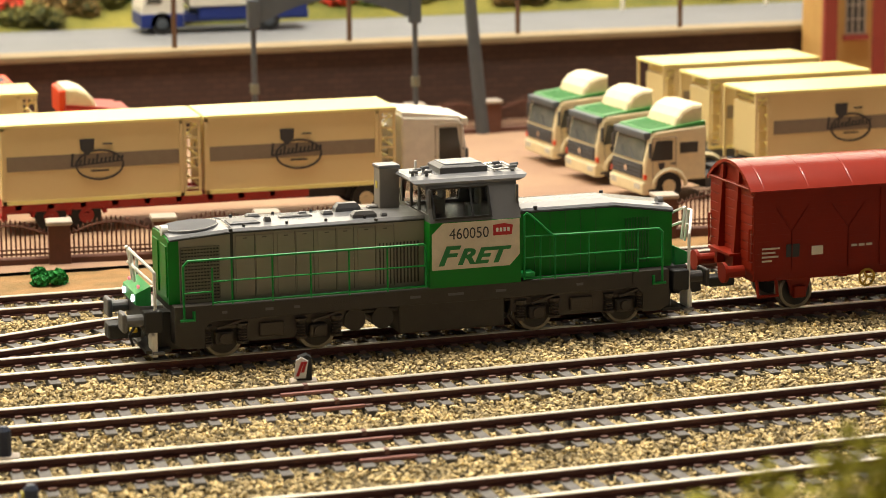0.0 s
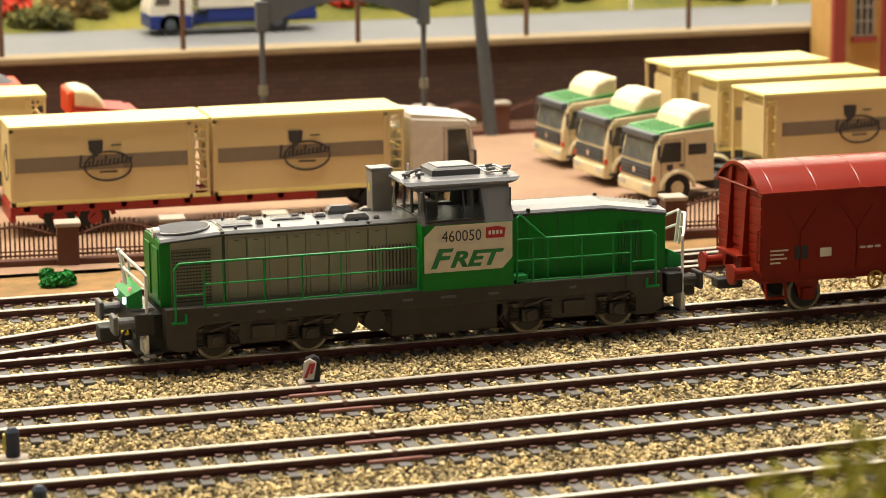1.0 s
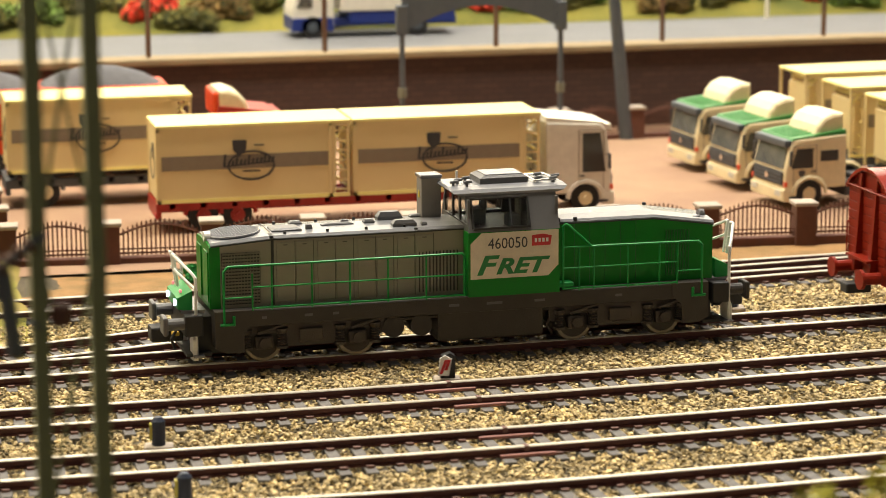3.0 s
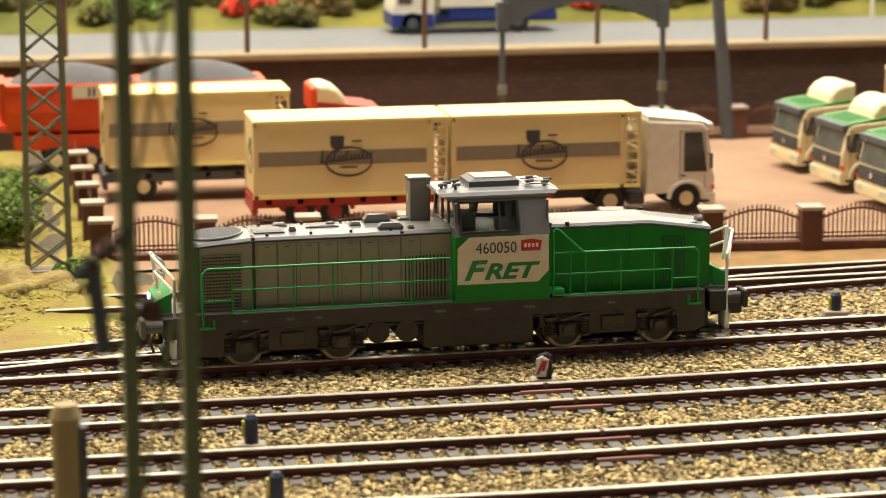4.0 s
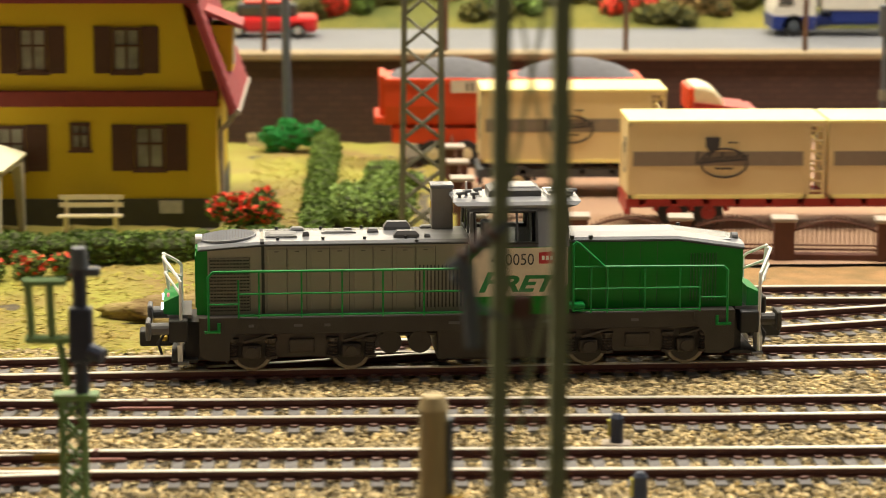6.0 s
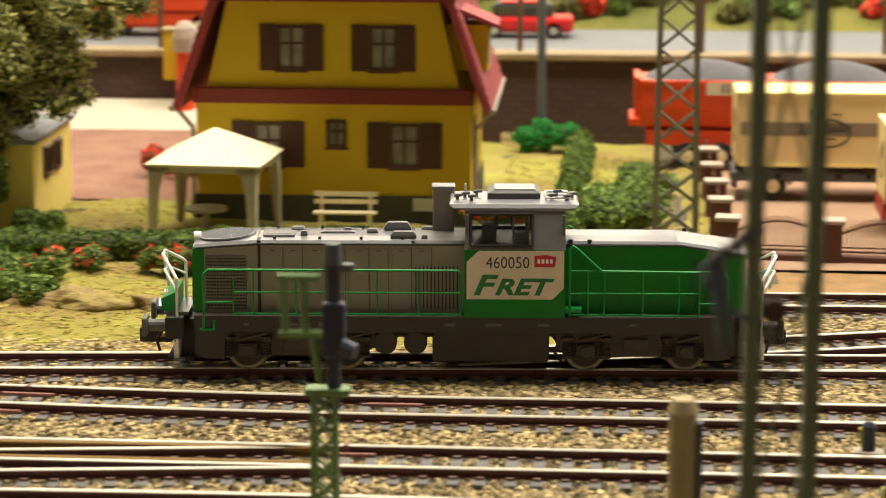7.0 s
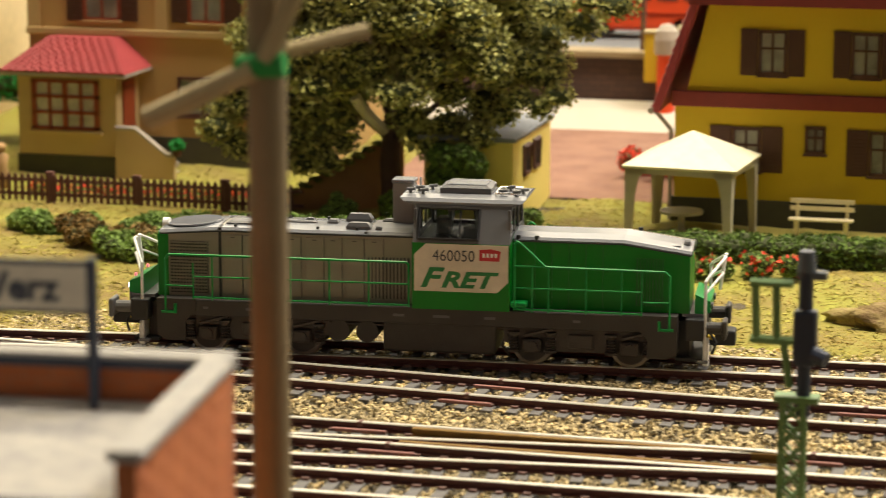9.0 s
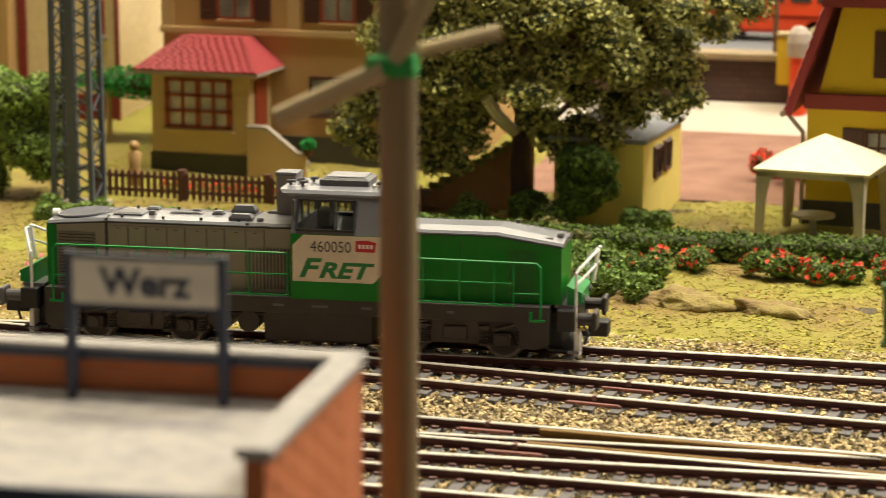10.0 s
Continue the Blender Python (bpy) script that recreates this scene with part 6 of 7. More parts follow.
# ---- the tan villa with its bay
def villa():
    V = thing("villa", 0, 0, 0, 0, "tan plastered villa with a red-roofed bay", "house")
    y0 = 938
    part("wall", box(fresh(), -413, -290, y0, y0 + 90, -2, 104), VILLA, V)
    part("base", box(fresh(), -413.6, -289, y0 - 0.8, y0, -2, 12), HOUSEB, V)
    part("string_course", box(fresh(), -414, -289, y0 - 1.2, y0, 51.6, 54.4, 0.3), VILLATRIM, V)
    for xx in (-413, -359):
        part("corner_strip", box(fresh(), xx - 0.4, xx + 5, y0 - 0.7, y0, 54, 104), VILLATRIM, V)
    part("bay", box(fresh(), -408, -367, y0 - 24, y0, -2, 39), VILLATRIM, V, "tan bay")
    part("bay_base", box(fresh(), -408.6, -366.4, y0 - 24.6, y0 - 23.9, -2, 7), HOUSEB, V)
    part("bay_eave", box(fresh(), -413, -361, y0 - 30, y0, 38.6, 40.2, 0.3), CAPST, V)
    bm = fresh()
    loft(bm, [[(-413, y0 - 30, 40.2), (-361, y0 - 30, 40.2), (-361, y0, 40.2), (-413, y0, 40.2)], [(-401, y0 - 9, 51.5), (-374, y0 - 9, 51.5), (-374, y0, 51.5), (-401, y0, 51.5)]])
    R = part("bay_roof", bm, TILE, V, "red tiled hipped roof")
    roof_rows(R, (-413.4, y0 - 30.4, 40.4), (-360.6, y0 - 30.4, 40.4), (-401, y0 - 9.2, 52), (-374, y0 - 9.2, 52), 13, TILE, 0.28)
    bw = part("bay_window", box(fresh(), -401, -375, y0 - 24.3, y0 - 23.9, 18, 36), CURTAIN, V)
    bm = fresh()
    for i in range(5):
        xx = -401 + i * 6.5
        box(bm, xx - (1.0 if i in (0, 2, 4) else 0.6), xx + (1.0 if i in (0, 2, 4) else 0.6), y0 - 25, y0 - 24, 17.4, 36.6)
    for zz in (17.8, 24, 30.2, 36.2):
        box(bm, -402, -374, y0 - 25, y0 - 24, zz - 0.6, zz + 0.6)
    part("window_frame", bm, WINRED, bw, "red-brown glazing bars")
    part("sill", box(fresh(), -403, -373, y0 - 25.8, y0 - 24, 15.4, 16.8, 0.2), VILLATRIM, bw)
    part("door", box(fresh(), -366.6, -366.2, y0 - 18, y0 - 6, 14, 36), WINRED, V, "dark red-brown side door")
    bm = prism(fresh(), [(-367, -2), (-343, -2), (-343, 8), (-346, 8.2), (-359, 18), (-367, 18)], y0 - 26, y0 - 23.6)
    st = part("stair_wall", bm, VILLATRIM, V)
    part("stair_coping", tube(fresh(), [(-367, y0 - 24.8, 18.6), (-359, y0 - 24.8, 18.6), (-346.5, y0 - 24.8, 9), (-343, y0 - 24.8, 8.8)], 1.3, 6), CAPST, st)
    bm = fresh()
    for i in range(6):
        box(bm, -366, -346 - i * 3.2 + 0, y0 - 23.5, y0 - 4, -2 + i * 2.6, 0.6 + i * 2.6)
    part("step", bm, CAPST, st)
    for a, b in ((-389, -374), (-345, -331)):
        window(V, a, b, 58, 84, y0, WINRED, 1, 7.5)
    window(V, -350, -320, 21, 36, y0, SHUTTER, 2, 0)
    part("flower_pot", rod(fresh(), (-342, y0 - 25, 8.6), (-342, y0 - 25, 11), 1.6, 10, 2.0), SHUTTER, V)


villa()
bush("pot_plant", -342, 913, 10.5, [(0, 0, 2.4, 3, 3, 2.6)], 260, 0.8, BRIGHTG, "small green plant in a pot", "plant")
FLB = thing("flower_bed", -350, 880, -0.8, 0, "bed of small red and orange flowers behind the picket fence", "flower bed")
fo = new("blossom", leaf_mesh("blossom", [(-35 + i * 9, 0, 1, 6, 7, 2.4) for i in range(12)], 900, 0.8, FLOWER, 0.4))
fo.parent = FLB
fo = new("foliage", leaf_mesh("foliage", [(-35 + i * 9, 0, 0.6, 7, 8, 2.2) for i in range(12)], 900, 0.8, HEDGE, 0.4))
fo.parent = FLB


def picket_fence(x0, x1, y):
    F = thing("picket_fence", x0, y, -1.0, 0, "dark brown wooden picket fence before the villa", "fence")
    n = int((x1 - x0) / 2.6)
    bm = box(fresh(), -0.75, 0.75, -0.3, 0.3, 0.6, 9.6)
    prism(bm, [(-0.75, 9.6), (0.75, 9.6), (0, 10.8)], -0.3, 0.3)
    pm = mesh_of("picket", bm, PICKET)
    for i in range(n):
        share("picket", pm, F, i * 2.6, 0, 0)
    for zz in (2.4, 7.6):
        part("rail", box(fresh(), -1, x1 - x0, 0.3, 1.0, zz, zz + 1.2), PICKET, F)
    for i in range(int((x1 - x0) / 34) + 1):
        part("post", box(fresh(), i * 34 - 1.5, i * 34 + 1.5, 0, 2.6, -2, 11.4, 0.2), PICKET, F)


picket_fence(-405, -273, 856)
bm = fresh()
bmesh.ops.create_icosphere(bm, subdivisions=2, radius=2.0, matrix=Matrix.Translation((0, 0, 15.4)))
loft(bm, [[(r * math.cos(a), 0.7 * r * math.sin(a), z) for a in np.linspace(0, 2 * math.pi, 13)[:-1]] for r, z in ((2.6, 0), (2.8, 6), (2.2, 8), (3.0, 12.4), (1.0, 13.8))])
solid("garden_figurine", bm, material("figurine_ochre", (0.5, 0.3, 0.12), 0.6), "small plain ochre garden figurine behind the fence", "figurine",
      x=-396, y=870, z=1.0, smooth=True)


def left_building():
    B = thing("house", 0, 0, 0, 0, "cream plastered house with a brown corner", "house")
    part("wall", box(fresh(), -560, -462, 1000, 1060, -2, 100), material("cream_plaster", (0.72, 0.58, 0.32), 0.8, bump=0.2), B)
    part("corner_strip", box(fresh(), -509, -505, 999, 1000, -2, 100), TRIM, B)
    part("wall_side", box(fresh(), -575, -510, 992, 999.6, -2, 100), VILLA, B)
    part("window", box(fresh(), -471.4, -467.6, 999.2, 1000.2, 42, 57), WINRED, B, "narrow red-brown window")
    part("sill", box(fresh(), -472.4, -466.6, 998, 1000.2, 39.6, 41.6, 0.2), CAPST, B)
    part("drainpipe", rod(fresh(), (-461.4, 998.6, -2), (-461.4, 998.6, 100), 1.1, 8), TRIM, B)
    part("base", box(fresh(), -561, -461, 999, 1000, -2, 16), TRIM, B)


left_building()
P = thing("pergola", -452, 960, 0, 0, "wooden pergola posts under a vine", "pergola")
for xx in (4, 28, 52):
    part("post", rod(fresh(), (xx, 0, -2), (xx, 0, 24), 1.3, 7), WOODP, P)
part("beam", box(fresh(), 0, 58, -1, 1, 23, 25), WOODP, P)
STONEG = material("rubble_grey_stone", (0.22, 0.2, 0.16), 0.9, second=(0.1, 0.09, 0.07), scale=120, amount=1.0, bump=0.8)
bm = loft(fresh(), [[(-498, 975, -4), (-494, 975, -4), (-494, 975, z), (-498, 975, z)] if k == 0 else [(-466, 1044, -4), (-462, 1044, -4), (-462, 1044, z), (-466, 1044, z)] for k, z in ((0, 5.5), (1, 6.5))])
solid("wall_garden_low", bm, STONEG, "low grey rubble wall under a brown fence beside the villa", "wall", "structure")
LF = thing("lattice_fence", 0, 0, 0, 0, "dark brown lattice fence on the low rubble wall", "fence")
for i in range(27):
    k = i / 26
    part("picket", box(fresh(), -496.6 + 32 * k, -495.4 + 32 * k, 975 + 69 * k, 975.8 + 69 * k, 5 + k, 15 + k), PICKET, LF)
for zz in (7.5, 13):
    part("rail", tube(fresh(), [(-496, 974.4, zz), (-464, 1044.4, zz + 1)], 0.6, 4), PICKET, LF)
RP = thing("advertising_pillar", -175.5, 1056, 10, 0, "red pillar with a pale grey dome beside the house", "pillar")
part("drum", rod(fresh(), (0, 0, -2), (0, 0, 28), 4.0, 18), ORANGE, RP)
part("dome", loft(fresh(), [[(r * math.cos(a), r * math.sin(a), z) for a in np.linspace(0, 2 * math.pi, 19)[:-1]] for r, z in ((5.2, 27), (5.4, 33), (4.6, 37), (2.6, 39.4), (0.4, 40))]), CAPST, RP, "pale grey dome")
YB = thing("wall_box", -182.6, 1066, 24, 0, "ochre yellow box fixed to the retaining wall", "box")
part("case", box(fresh(), -3.6, 3.6, -4, 4, 0, 21, 0.5), HOUSEY, YB)
part("lid", box(fresh(), -4, 4, -4.4, 4, 20.6, 22, 0.3), WOODP, YB)
CF = thing("garden_fence", -42, 1050, -2, 0, "low cream picket fence at the foot of the wall", "fence")
for i in range(11):
    part("picket", box(fresh(), i * 2, i * 2 + 1.1, -0.3, 0.3, 0, 7.2), CABCREAM, CF)
for zz in (2, 5.4):
    part("rail", box(fresh(), -0.5, 21.6, 0.3, 0.8, zz, zz + 0.8), CABCREAM, CF)
far_car(-482, 1120, CREAMTOP, 40, 24, "yellow van beyond the villa")


def brick_building():
    B = thing("industrial_building", 0, 0, 0, 0, "yellow brick building with red brick pilasters", "building")
    part("wall", box(fresh(), 480, 760, 1040, 1066, -2, 140), material("yellow_brick", (0.55, 0.33, 0.10), 0.8, second=(0.45, 0.26, 0.08), scale=200, bump=0.3), B)
    rb = material("red_brick", (0.32, 0.05, 0.03), 0.8, second=(0.25, 0.04, 0.025), scale=200, bump=0.3)
    for i in range(6):
        xx = 478 + i * 24
        part("pilaster", box(fresh(), xx, xx + 6, 1037.5, 1040.4, -2, 140), rb, B)
        w = part("window", box(fresh(), xx + 11, xx + 20, 1039.2, 1040.2, 34, 60), PANE, B)
        bm = fresh()
        for k in range(4):
            box(bm, xx + 10.6 + k * 3, xx + 11.3 + k * 3, 1038.8, 1039.4, 34, 60)
        for k in range(5):
            box(bm, xx + 10.6, xx + 20.4, 1038.8, 1039.4, 34 + k * 6.4, 34.6 + k * 6.4)
        part("window_frame", bm, CAPST, w)
        part("sill", box(fresh(), xx + 9.5, xx + 21.5, 1037.8, 1040.2, 31.4, 33.6), rb, w)
    part("base", box(fresh(), 479, 760, 1038.6, 1040.2, -2, 14), rb, B)


brick_building()


# ---- masts, posts, signals
def lattice_mast(name, x, y, w, top, mat, label, depth=None, taper=0.75, foot=CAPST, z0=0, bay=9.0, thick=0.9, lace=0.4, cross=True):
    """Four angle legs with zig-zag lacing on every side."""
    M = thing(name, x, y, z0, 0, label, "mast")
    h, d = w / 2, (depth or w) / 2
    def c(sx, sy, z):
        k = 1 - (1 - taper) * z / top
        return (sx * h * k, sy * d * k, z)
    for sx in (-1, 1):
        for sy in (-1, 1):
            rings = []
            for z in (0, top):
                px, py, _ = c(sx, sy, z)
                t = thick
                rings.append([(px - t, py - t, z), (px + t, py - t, z), (px + t, py + t, z), (px - t, py + t, z)])
            part("leg", loft(fresh(), rings), mat, M)
    n = int(top / bay)
    for i in range(n):
        za, zb = i * top / n, (i + 1) * top / n
        s = 1 if i % 2 else -1
        for sy in (-1, 1):
            part("lacing_bar", tube(fresh(), [c(s, sy, za), c(-s, sy, zb)], lace, 4), mat, M)
            if cross:
                part("lacing_bar", tube(fresh(), [c(-s, sy, za), c(s, sy, zb)], lace, 4), mat, M)
        for sx in (-1, 1):
            part("lacing_bar", tube(fresh(), [c(sx, s, za), c(sx, -s, zb)], lace, 4), mat, M)
    part("footing", box(fresh(), -h - 2.5, h + 2.5, -d - 2.5, d + 2.5, -4, 0.6, 0.4), foot, M)
    return M


lattice_mast("catenary_mast", 23.5, 811, 13.4, 170, MASTG, "grey-green lattice catenary mast by the garden", depth=5, taper=0.72, bay=9.5, z0=-1.0)
# Front mast drawn nearer and smaller along the camera's view for its blur.
lattice_mast("catenary_mast", 27.4, 380, 9.2, 190, MASTO, "olive green lattice catenary mast, set near to fit the camera's view", depth=2.6, taper=0.97, bay=46, z0=-4, thick=1.25, lace=0.24)
lattice_mast("catenary_mast", -401, 832, 15, 170, MASTD, "blue-grey lattice mast with a heavy centre leg", depth=10, taper=0.86, bay=8, z0=0.6)
part("centre_leg", box(fresh(), -1.7, 1.7, -5.5, -2.5, 0, 170, 0.3), MASTD, bpy.data.objects["catenary_mast.002"])
# fittings on the front mast
M = bpy.data.objects["catenary_mast.001"]
arm = part("insulator_arm", tube(fresh(), [(-3.4, -2, 97), (-8, -2.6, 93.6), (-12.6, -2.6, 90)], 0.8, 6), MASTD, M)
for i in range(4):
    part("insulator_disc", rod(fresh(), (-5.6 - i * 1.4, -2.6, 95.6 - i * 1.1), (-6.2 - i * 1.4, -2.6, 95.1 - i * 1.1), 1.5, 12), SHUTTER, arm)
part("tension_weight", rod(fresh(), (-10, -2.6, 91), (-8.6, -2.6, 78), 1.3, 8), MASTD, M)
part("stay_rod", tube(fresh(), [(-3.4, -2, 82), (-8, -2.6, 84), (-12, -2.6, 89)], 0.5, 6), MASTD, M)
part("junction_box", box(fresh(), -3, 0.4, -2.6, -1, 82, 86, 1.0), SHUTTER, M)
P = thing("wooden_post", 15.8, 470, -4, 0, "pale round-topped wooden post seen beside the front mast", "post")
part("shaft", rod(fresh(), (0, 0, 0), (0, 0, 44.4), 2.7, 18), WOODP, P)
part("cap", rod(fresh(), (0, 0, 43.8), (0, 0, 46.4), 3.1, 18, 2.2), WOODP, P)
part("side_plate", box(fresh(), 2.6, 3.8, -1.5, 1.5, 0, 42), MASTD, P)
part("yellow_tag", box(fresh(), 2.2, 5.8, -2.2, -1.6, 14, 27), material("tag_yellow", (0.65, 0.42, 0.05), 0.6), P)


def dwarf_signal(x, y, label, striped=True, h=8.6):
    D = thing("dwarf_signal", x, y, -3.4, -8, label, "signal", "dwarf signals")
    part("footing", box(fresh(), -3.6, 3.6, -2.6, 2.6, 0, 2.6, 0.5), CAPST, D)
    if striped:
        part("housing", prism(fresh(), [(-1.9, 1.6), (2.1, 1.6), (2.1, h), (0.8, h + 0.8), (-1.4, h)], -1.4, 1.6), BLACK, D)
        f = part("face_plate", prism(fresh(), [(-2.6, 3.4), (0.4, 3.4), (1.2, h - 0.6), (-0.6, h + 0.4), (-2.0, h - 0.4)], -2.2, -1.6), WHITE, D, "white face with red stripes")
        for i in range(2):
            part("stripe", prism(fresh(), [(-2.2 + i * 1.4, 4 + i), (-1.4 + i * 1.4, 4 + i), (0.1 + i * 0.8, h - 0.8 - 0), (-0.7 + i * 0.8, h - 0.8)], -2.4, -2.1), LOGORED, f)
    else:
        part("housing", rod(fresh(), (0, 0, 1.6), (0, 0, h), 1.7, 12), SIGNB, D)
        part("cap", rod(fresh(), (0, 0, h), (0, 0, h + 1), 1.7, 12, 1.0), SIGNB, D)
        part("lens_plate", box(fresh(), -2.2, -1.4, -0.8, 0.8, h - 4.5, h - 0.6), material("lens_yellow", (0.6, 0.55, 0.08), 0.5), D)
    return D


dwarf_signal(147.5, 640, "black dwarf shunting signal with white and red striped face")
dwarf_signal(64, 591, "small dark blue dwarf signal beside the track", False, 8.6)
dwarf_signal(251.3, 704.4, "small dark dwarf signal with a yellow face between the tracks", False, 7.0)
dwarf_signal(64, 541, "small dark blue dwarf signal beside the track", False, 8.6)


def light_signal():
    S = lattice_mast("light_signal", -58.0, 520, 5.0, 33, SIGGREEN, "green lattice signal mast with a dark lamp head", depth=4, taper=0.9, bay=4.5, z0=-4, thick=0.5)
    part("upper_mast", rod(fresh(), (2, 0, 30), (2, 0, 62), 1.5, 12), SIGNB, S)
    part("lamp_head", rod(fresh(), (2, 0, 61), (2, 0, 65.4), 2.1, 14, 1.6), MASTD, S)
    part("lamp_bracket", box(fresh(), 0, 6.4, -1.2, 1.2, 59.4, 61.2, 0.4), MASTD, S)
    part("lamp_box", box(fresh(), -0.4, 4.6, -2.2, 1.4, 41, 53, 0.8), SIGNB, S)
    part("lamp_hood", rod(fresh(), (4, -2.2, 44), (7, -3.4, 43), 1.8, 10), SIGNB, S)
    part("platform", box(fresh(), -4, 5.4, -2.4, 2.4, 33, 34.4), SIGGREEN, S)
    bm = tube(fresh(), [(-9.6, -1, 58.4), (-0.6, -1, 58.4)], 1.0, 6)
    tube(bm, [(-8.6, -1, 58.4), (-8, -1, 46.4)], 0.9, 6)
    tube(bm, [(-4.2, -1, 58.4), (-3.8, -1, 46.4)], 0.9, 6)
    tube(bm, [(-9.4, -1, 46.2), (1, -1, 46.2)], 1.1, 6)
    tube(bm, [(-2.4, -1, 46.2), (-1, 0, 36)], 0.9, 6)
    part("ladder_cage", bm, SIGGREEN, S, "pale green ladder cage")


light_signal()

# tall brown post with slanting arms
P = thing("crossing_post", -133, 398, -4, 0, "tall brown post carrying slanting pale wooden arms", "post")
part("shaft", rod(fresh(), (0, 0, 0), (0, 0, 190), 3.3, 18), BROWNP, P)
part("clamp", tube(fresh(), [(-4.0, -3.4, 116.3), (4.2, -3.4, 116.8)], 2.0, 8), BRIGHTG, P, "green clamp")
part("arm", tube(fresh(), [(-20, -4, 107), (-1, -4, 116)], 1.9, 8), WOODP, P, "pale slanting arm")
part("arm", tube(fresh(), [(1, -4, 117.5), (8, -4, 132)], 1.7, 8), WOODP, P)
part("arm", tube(fresh(), [(3, 3, 118.5), (15, 9, 121.5)], 1.3, 8), WOODP, P)

# gate arch in the yard, wall rail posts, leaning pole and tall pole
G = thing("gate_arch", 213, 1002, 0, 0, "dark grey arched sign gantry on two lamp-like posts", "gate")
for xx in (0, 67):
    p = part("post", rod(fresh(), (xx, 0, -1), (xx, 0, 58), 1.1, 10), MASTD, G)
    part("collar", rod(fresh(), (xx, 0, 25), (xx, 0, 29), 1.8, 10), MASTG, p)
    part("lantern", box(fresh(), xx - 2.4, xx + 2.4, -2, 2, 51, 63, 0.6), MASTD, p)
arc = [(67 * i / 12, 0, 52 + 10 * math.sin(math.pi * i / 12)) for i in range(13)]
bm = prism(fresh(), [(a, c) for a, _, c in arc] + [(a, 72) for a, _, c in arc[::-1]], -1, 1)
part("arch_board", bm, MASTD, G)
P = thing("leaning_pole", 318, 1032, 0, 0, "grey pole leaning slightly beside the back fence", "pole")
part("shaft", rod(fresh(), (0, 0, -2), (-9.5, 0, 100), 3.0, 12, 2.4), MASTD, P)
P = thing("catenary_pole", -25.5, 1052, 0, 0, "tall grey pole before the retaining wall", "pole")
part("shaft", rod(fresh(), (0, 0, -2), (-1.5, 0, 130), 1.9, 12, 1.6), MASTD, P)
R = thing("guard_rail", 0, 1077, 35, 0, "row of thin brown guard rail posts on the wall", "guard rail")
for i in range(-8, 9):
    part("post", rod(fresh(), (41 + i * 76.8, 0, 0), (41 + i * 76.8, 0, 40), 1.15, 8), material("post_rust", (0.12, 0.06, 0.03), 0.7) if i == -8 else bpy.data.materials["post_rust"], R)
for xx in (505, 430):
    P = thing("street_post", xx, 1165, 35, 0, "thin white roadside marker post", "post")
    part("shaft", rod(fresh(), (0, 0, 0), (0, 0, 12), 1.0, 8), CABWHITE, P)


# ---- station building roof with brick parapet and name sign, close to the camera
def station_terrace():
    S = thing("station_terrace", -127.4, 366.7, 0, 5.85, "brick station terrace with pale coping close to the track", "station building")
    # local: the far right corner at the origin, x to the right, y away from the camera
    part("back_parapet", box(fresh(), -130, -1, -4, -1, 40, 69.4), PARAPET, S, "orange brick parapet")
    part("side_parapet", box(fresh(), -4, -1, -58, -4.2, 40, 69.4), BRICK, S, "orange brick parapet")
    part("back_coping", box(fresh(), -130, -3, -5, 0, 69.2, 71, 0.5), PLASTERG, S)
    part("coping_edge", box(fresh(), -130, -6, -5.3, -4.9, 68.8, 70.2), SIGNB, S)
    part("side_coping", box(fresh(), -5.2, 0, -58.6, -5.2, 69.2, 71, 0.5), PLASTERG, S)
    part("corner_coping", rod(fresh(), (-3, -3, 69.1), (-3, -3, 71.02), 3.1, 20), PLASTERG, S)
    part("terrace_slab", box(fresh(), -130, -4, -57, -4, 60, 62.6), PLASTERG, S, "pale grey terrace surface")
    part("kerb_strip", box(fresh(), -130, -4.4, -7.2, -4.2, 62.4, 63.6, 0.3), PLASTERG, S)
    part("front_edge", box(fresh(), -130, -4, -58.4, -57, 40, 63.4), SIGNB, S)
    part("building_body", box(fresh(), -130, -1.4, -57, -1.4, -4, 60), BRICK, S)
    for i in range(22):
        for k in range(7):
            x0 = -56.6 + k * 8.2 + (4.1 if i % 2 else 0)
            if x0 + 7.7 < -4:
                part("brick", box(fresh(), -1.1, -0.75, x0, x0 + 7.7, 22 + i * 2.15, 23.85 + i * 2.15), BRICK, S)
    N = thing("station_sign", -127.4, 366.7, 0, 5.85, "white station name sign on dark posts reading Werz", "sign")
    for xx in (-46.9, -21.9):
        part("post", box(fresh(), xx - 0.75, xx + 0.75, -7.4, -6.0, 62.4, 86.6), SIGNB, N)
    part("board", box(fresh(), -47.2, -21.6, -7.2, -6.4, 77.6, 86.2), SIGNB, N)
    part("board_face", box(fresh(), -46.2, -22.6, -7.45, -7.1, 78.4, 85.4), SIGNW, N)
    writing("station_name", "Werz", 6.2, SIGNB, N, -41.6, -7.55, 79.9, width=1.0, bold=0.2)


station_terrace()
# Grass tuft set nearer and stretched tall to fit the camera's view.
TUFT = material("tuft_yellow_green", (0.50, 0.47, 0.07), 0.9, second=(0.34, 0.33, 0.05), random_tint=0.3)
bush("edge_tuft", 131, 300, -4, [(dx * 0.79, 0, top / 2, 9, 6, top / 2) for dx, top in ((-36, 63), (-26, 68), (-14, 72), (0, 75), (13, 79), (26, 86), (40, 90))], 9000, 1.2, TUFT,
     "yellow-green tuft at the front edge, raised to fit the camera's view", "bush", inner=TUFT)


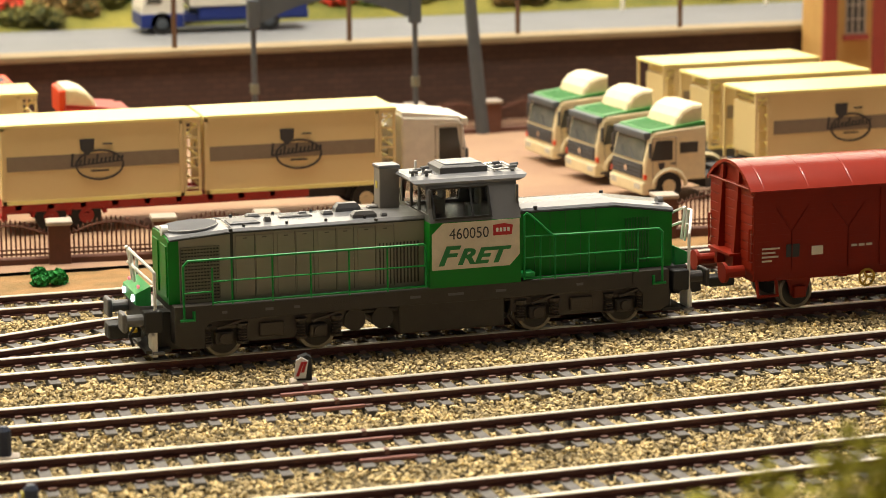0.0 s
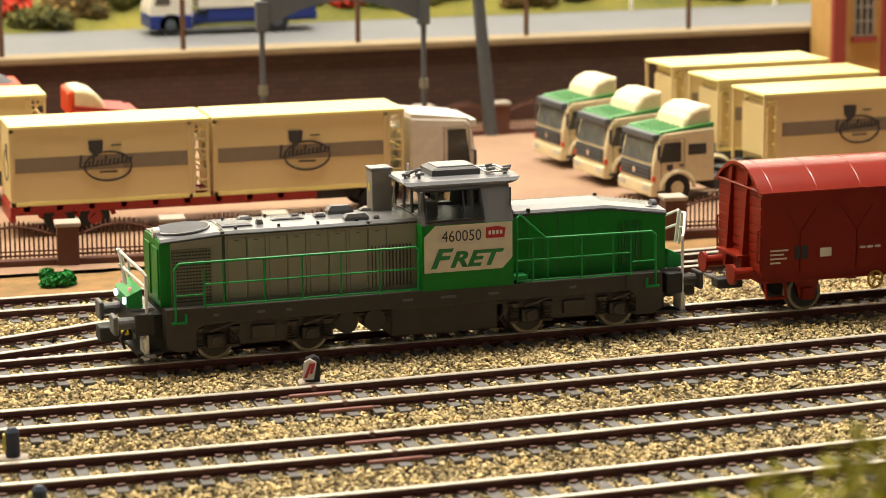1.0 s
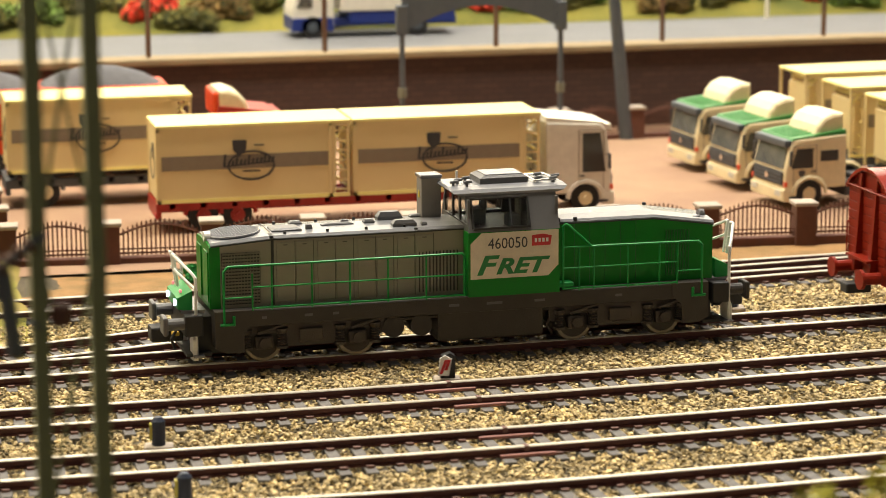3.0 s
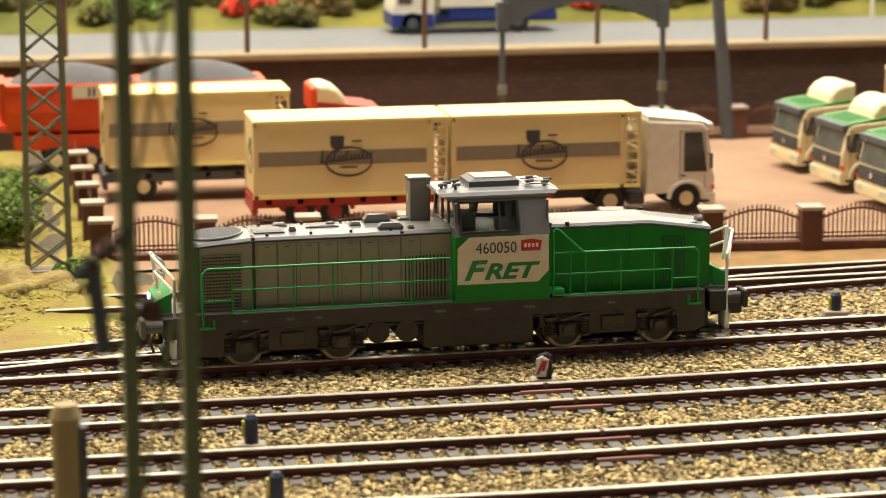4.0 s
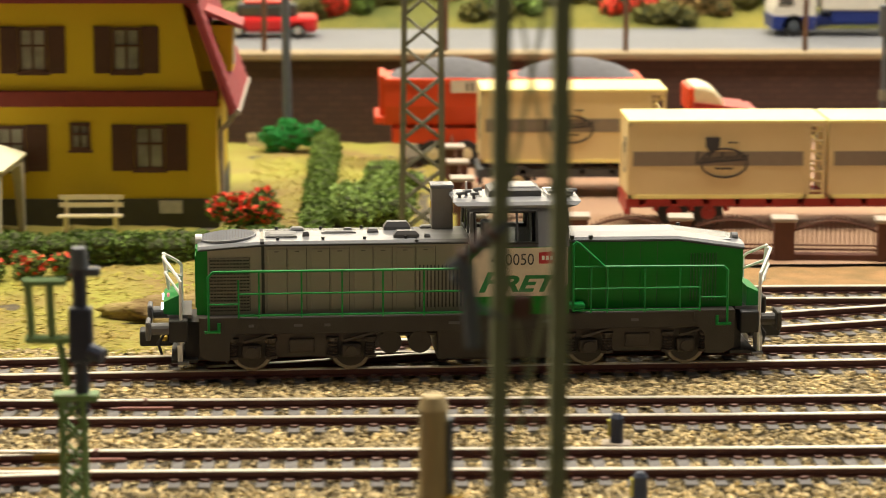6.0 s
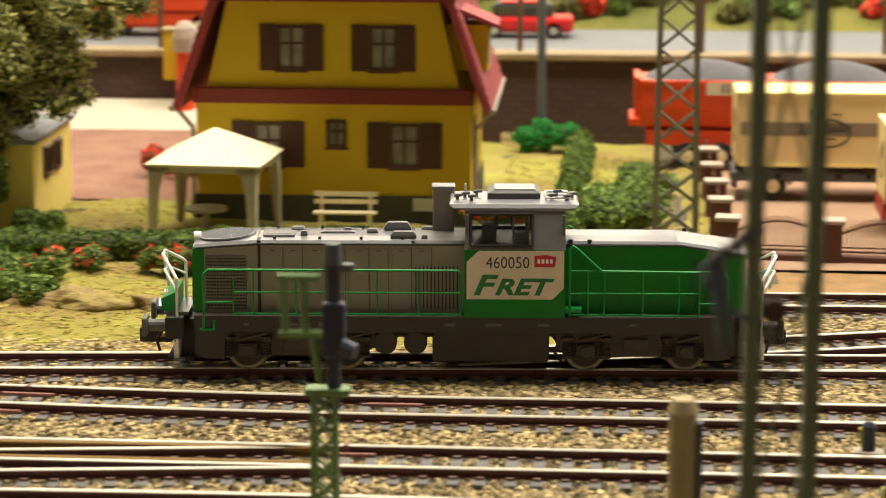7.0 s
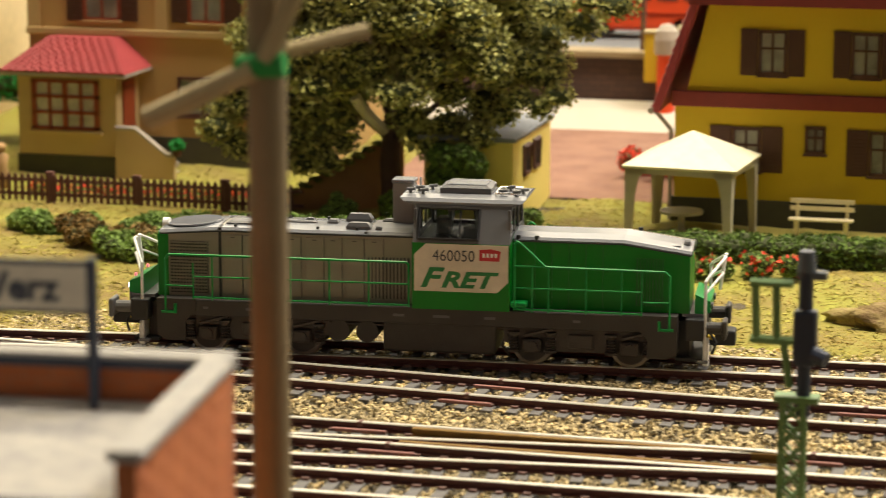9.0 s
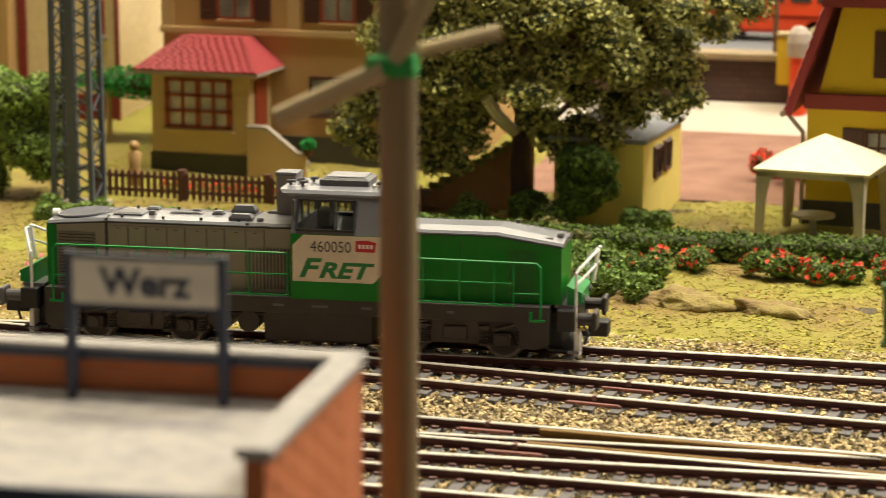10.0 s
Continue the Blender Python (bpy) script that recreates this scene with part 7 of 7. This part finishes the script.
# ---- loose grass, soil mounds and low shrubs on the bank
def grass_flakes():
    n = 130000
    x, y = rng.uniform(-430, 40, n), 674 + 354 * rng.uniform(0, 1, n) ** 1.25
    keep = (y > lane_clear(x)) & ~((x > -262) & (x < -120) & (y > 911)) & ~((x > -150) & (x < -38) & (y > 866))
    x, y = x[keep], y[keep]
    c = np.array([(a, b, lawn_height(a, b)) for a, b in zip(x, y)])
    m = len(c)
    lean = rng.normal(0, 1.3, (m, 2))
    s = rng.uniform(0.4, 0.95, m)[:, None]
    tip = c + np.concatenate([lean * s, s * 0.55], 1)
    side = rng.normal(size=(m, 3)) * 0.4
    side[:, 2] = 0
    verts = np.stack([c - side, c + side, tip], 1).reshape(-1, 3)
    faces = np.arange(3 * m).reshape(m, 3)
    me = scatter_skin("grass_blades", verts, faces, material("dry_grass_blades", (0.38, 0.38, 0.05), 0.9, second=(0.30, 0.19, 0.055), scale=30, amount=1.0, random_tint=0.28))
    tagged(new("grass_blades", me), "short dry yellow-green grass on the bank and lawn", "grass", "", "stuff")


def lane_clear(x):
    return np.array([lawn_edge(a) - 5 for a in x]) + np.maximum(0, x + 20) * 1.1


grass_flakes()


MOUND = material("mound_earth", (0.21, 0.135, 0.06), 0.95, second=(0.32, 0.26, 0.08), scale=90, amount=1.0, bump=1.0, fine=900)


def mound(x, y, rx, ry, rz, label, seed):
    bm = fresh()
    bmesh.ops.create_icosphere(bm, subdivisions=4, radius=1.0, matrix=Matrix.Diagonal((rx, ry, rz, 1)))
    for v in bm.verts:
        d = 1 + 0.55 * noise.noise(Vector((v.co.x / 9 + seed, v.co.y / 9, v.co.z / 5))) + 0.3 * noise.noise(Vector((v.co.x / 2.5, v.co.y / 2.5 + seed, v.co.z / 2)))
        v.co *= d
    solid("soil_mound", bm, MOUND, label, "mound", x=x, y=y, z=-1.6, smooth=True)


mound(-46, 738, 22, 9, 5.5, "bare brown soil mound in the grass bank", 1)
mound(-160, 742, 16, 7, 4, "small bare rocky soil mound in the bank", 2)
mound(-128, 738, 14, 5, 3, "small bare rocky soil mound in the bank", 3)
mound(8, 770, 26, 14, 8, "rounded earth mound under dry grass", 4)
for i, (bx, by, hh) in enumerate(((-300, 772, 3), (-276, 764, 3), (-252, 778, 4), (-236, 752, 3), (-222, 776, 5), (-206, 742, 3), (-196, 782, 4), (-282, 792, 4), (-246, 800, 4), (-214, 806, 4), (-258, 742, 2), (-320, 786, 4))):
    bush("bush", bx, by, 0, clumps(12, 16, 10, hh, 4.5, 130 + i), 2300, 0.95, (BUSH, THICKET, BUSH, DRYBUSH)[i % 4], "olive and brown undergrowth on the bank")
# Low growth whose dark tones also stand in for shade under the tree.
for i, (bx, by) in enumerate(((-232, 728), (-214, 722), (-198, 730), (-250, 734), (-242, 714), (-222, 744), (-262, 724), (-204, 712))):
    bush("bush", bx, by, 0, clumps(9, 11, 6, 1.5, 3.2, 160 + i), 1500, 0.8, (DRYBUSH, THICKET, HEDGE)[i % 3], "low brown and olive undergrowth below the tree")
for i, (bx, by) in enumerate(((-212, 752), (-192, 764), (-236, 770), (-262, 756), (-205, 788), (-180, 748))):
    bush("bush", bx, by, 0, clumps(10, 13, 9, 2, 4, 90 + i), 2600, 0.9, BUSH if i % 2 else HEDGE, "low grey-green shrub on the grass bank")

# ---- ballast: loose stones over the track bed
def ballast():
    n = 270000
    x, y = rng.uniform(-420, 410, n), rng.uniform(492, 785, n)
    keep = (x > -0.54 * y - 6) & (x < 0.51 * y + 6)
    keep &= ~((x < 40) & (y > 700 + np.maximum(0, x + 10) * 1.1))
    keep &= ~((x > 20) & (y > 779))
    xs = np.linspace(-410, 490, 451)
    for f, a, b in ((lane_a, -400, 480), (lane_z1, -40, 480), (lane_z2, 20, 480), (lane_b, -400, 480), (lane_c, -400, 480), (lane_d, -400, 480), (lane_x, -400, -64)):
        c = np.interp(x, xs, [f(q) for q in xs])
        for s in (-8.7, 8.7):
            keep &= ~((np.abs(y - c - s) < 1.5) & (x > a) & (x < b))
    x, y = x[keep], y[keep]
    n = len(x)
    base = np.array([[1, 0, 0], [-1, 0, 0], [0, 1, 0], [0, -1, 0], [0, 0, 1], [0, 0, -1]], float)
    v = base[None] * rng.uniform(0.6, 1.2, (n, 6, 1)) + rng.normal(0, 0.16, (n, 6, 3))
    q = rng.normal(size=(n, 4))
    q /= np.linalg.norm(q, axis=1)[:, None]
    w, a, b, c = q.T
    R = np.stack([1 - 2 * (b * b + c * c), 2 * (a * b - c * w), 2 * (a * c + b * w), 2 * (a * b + c * w), 1 - 2 * (a * a + c * c), 2 * (b * c - a * w),
                  2 * (a * c - b * w), 2 * (b * c + a * w), 1 - 2 * (a * a + b * b)], 1).reshape(n, 3, 3)
    v = np.einsum("nij,nkj->nki", R, v) * rng.uniform(0.42, 0.9, (n, 1, 1)) * np.array([1.1, 1.1, 0.85])
    v += np.stack([x, y, rng.uniform(-3.9, -2.85, n)], 1)[:, None]
    f = np.array([[0, 2, 4], [2, 1, 4], [1, 3, 4], [3, 0, 4], [2, 0, 5], [1, 2, 5], [3, 1, 5], [0, 3, 5]])
    faces = (np.arange(n)[:, None, None] * 6 + f[None]).reshape(-1, 3)
    me = scatter_skin("ballast_stones", v.reshape(-1, 3), faces, BALLAST)
    tagged(new("ballast_stones", me), "loose tan and grey ballast stones between the tracks", "ballast", "", "stuff")


ballast()


def motions():
    xs = [(0, 188.7), (0.5, 187.1), (1, 184.1), (1.5, 178.7), (2, 172.8), (2.5, 167.4), (4, 127.2), (4.5, 105.4), (5, 83.1), (5.5, 59.7), (7, -37.2), (7.5, -70.7),
          (8, -106.2), (8.5, -140.4), (9, -177.3), (9.5, -212), (10, -247)]
    walk(LOCO, [(t, pose(x * K, lane_a(x) * K, 0, 0, 0, heading(lane_a, x))) for t, x in xs])


motions()
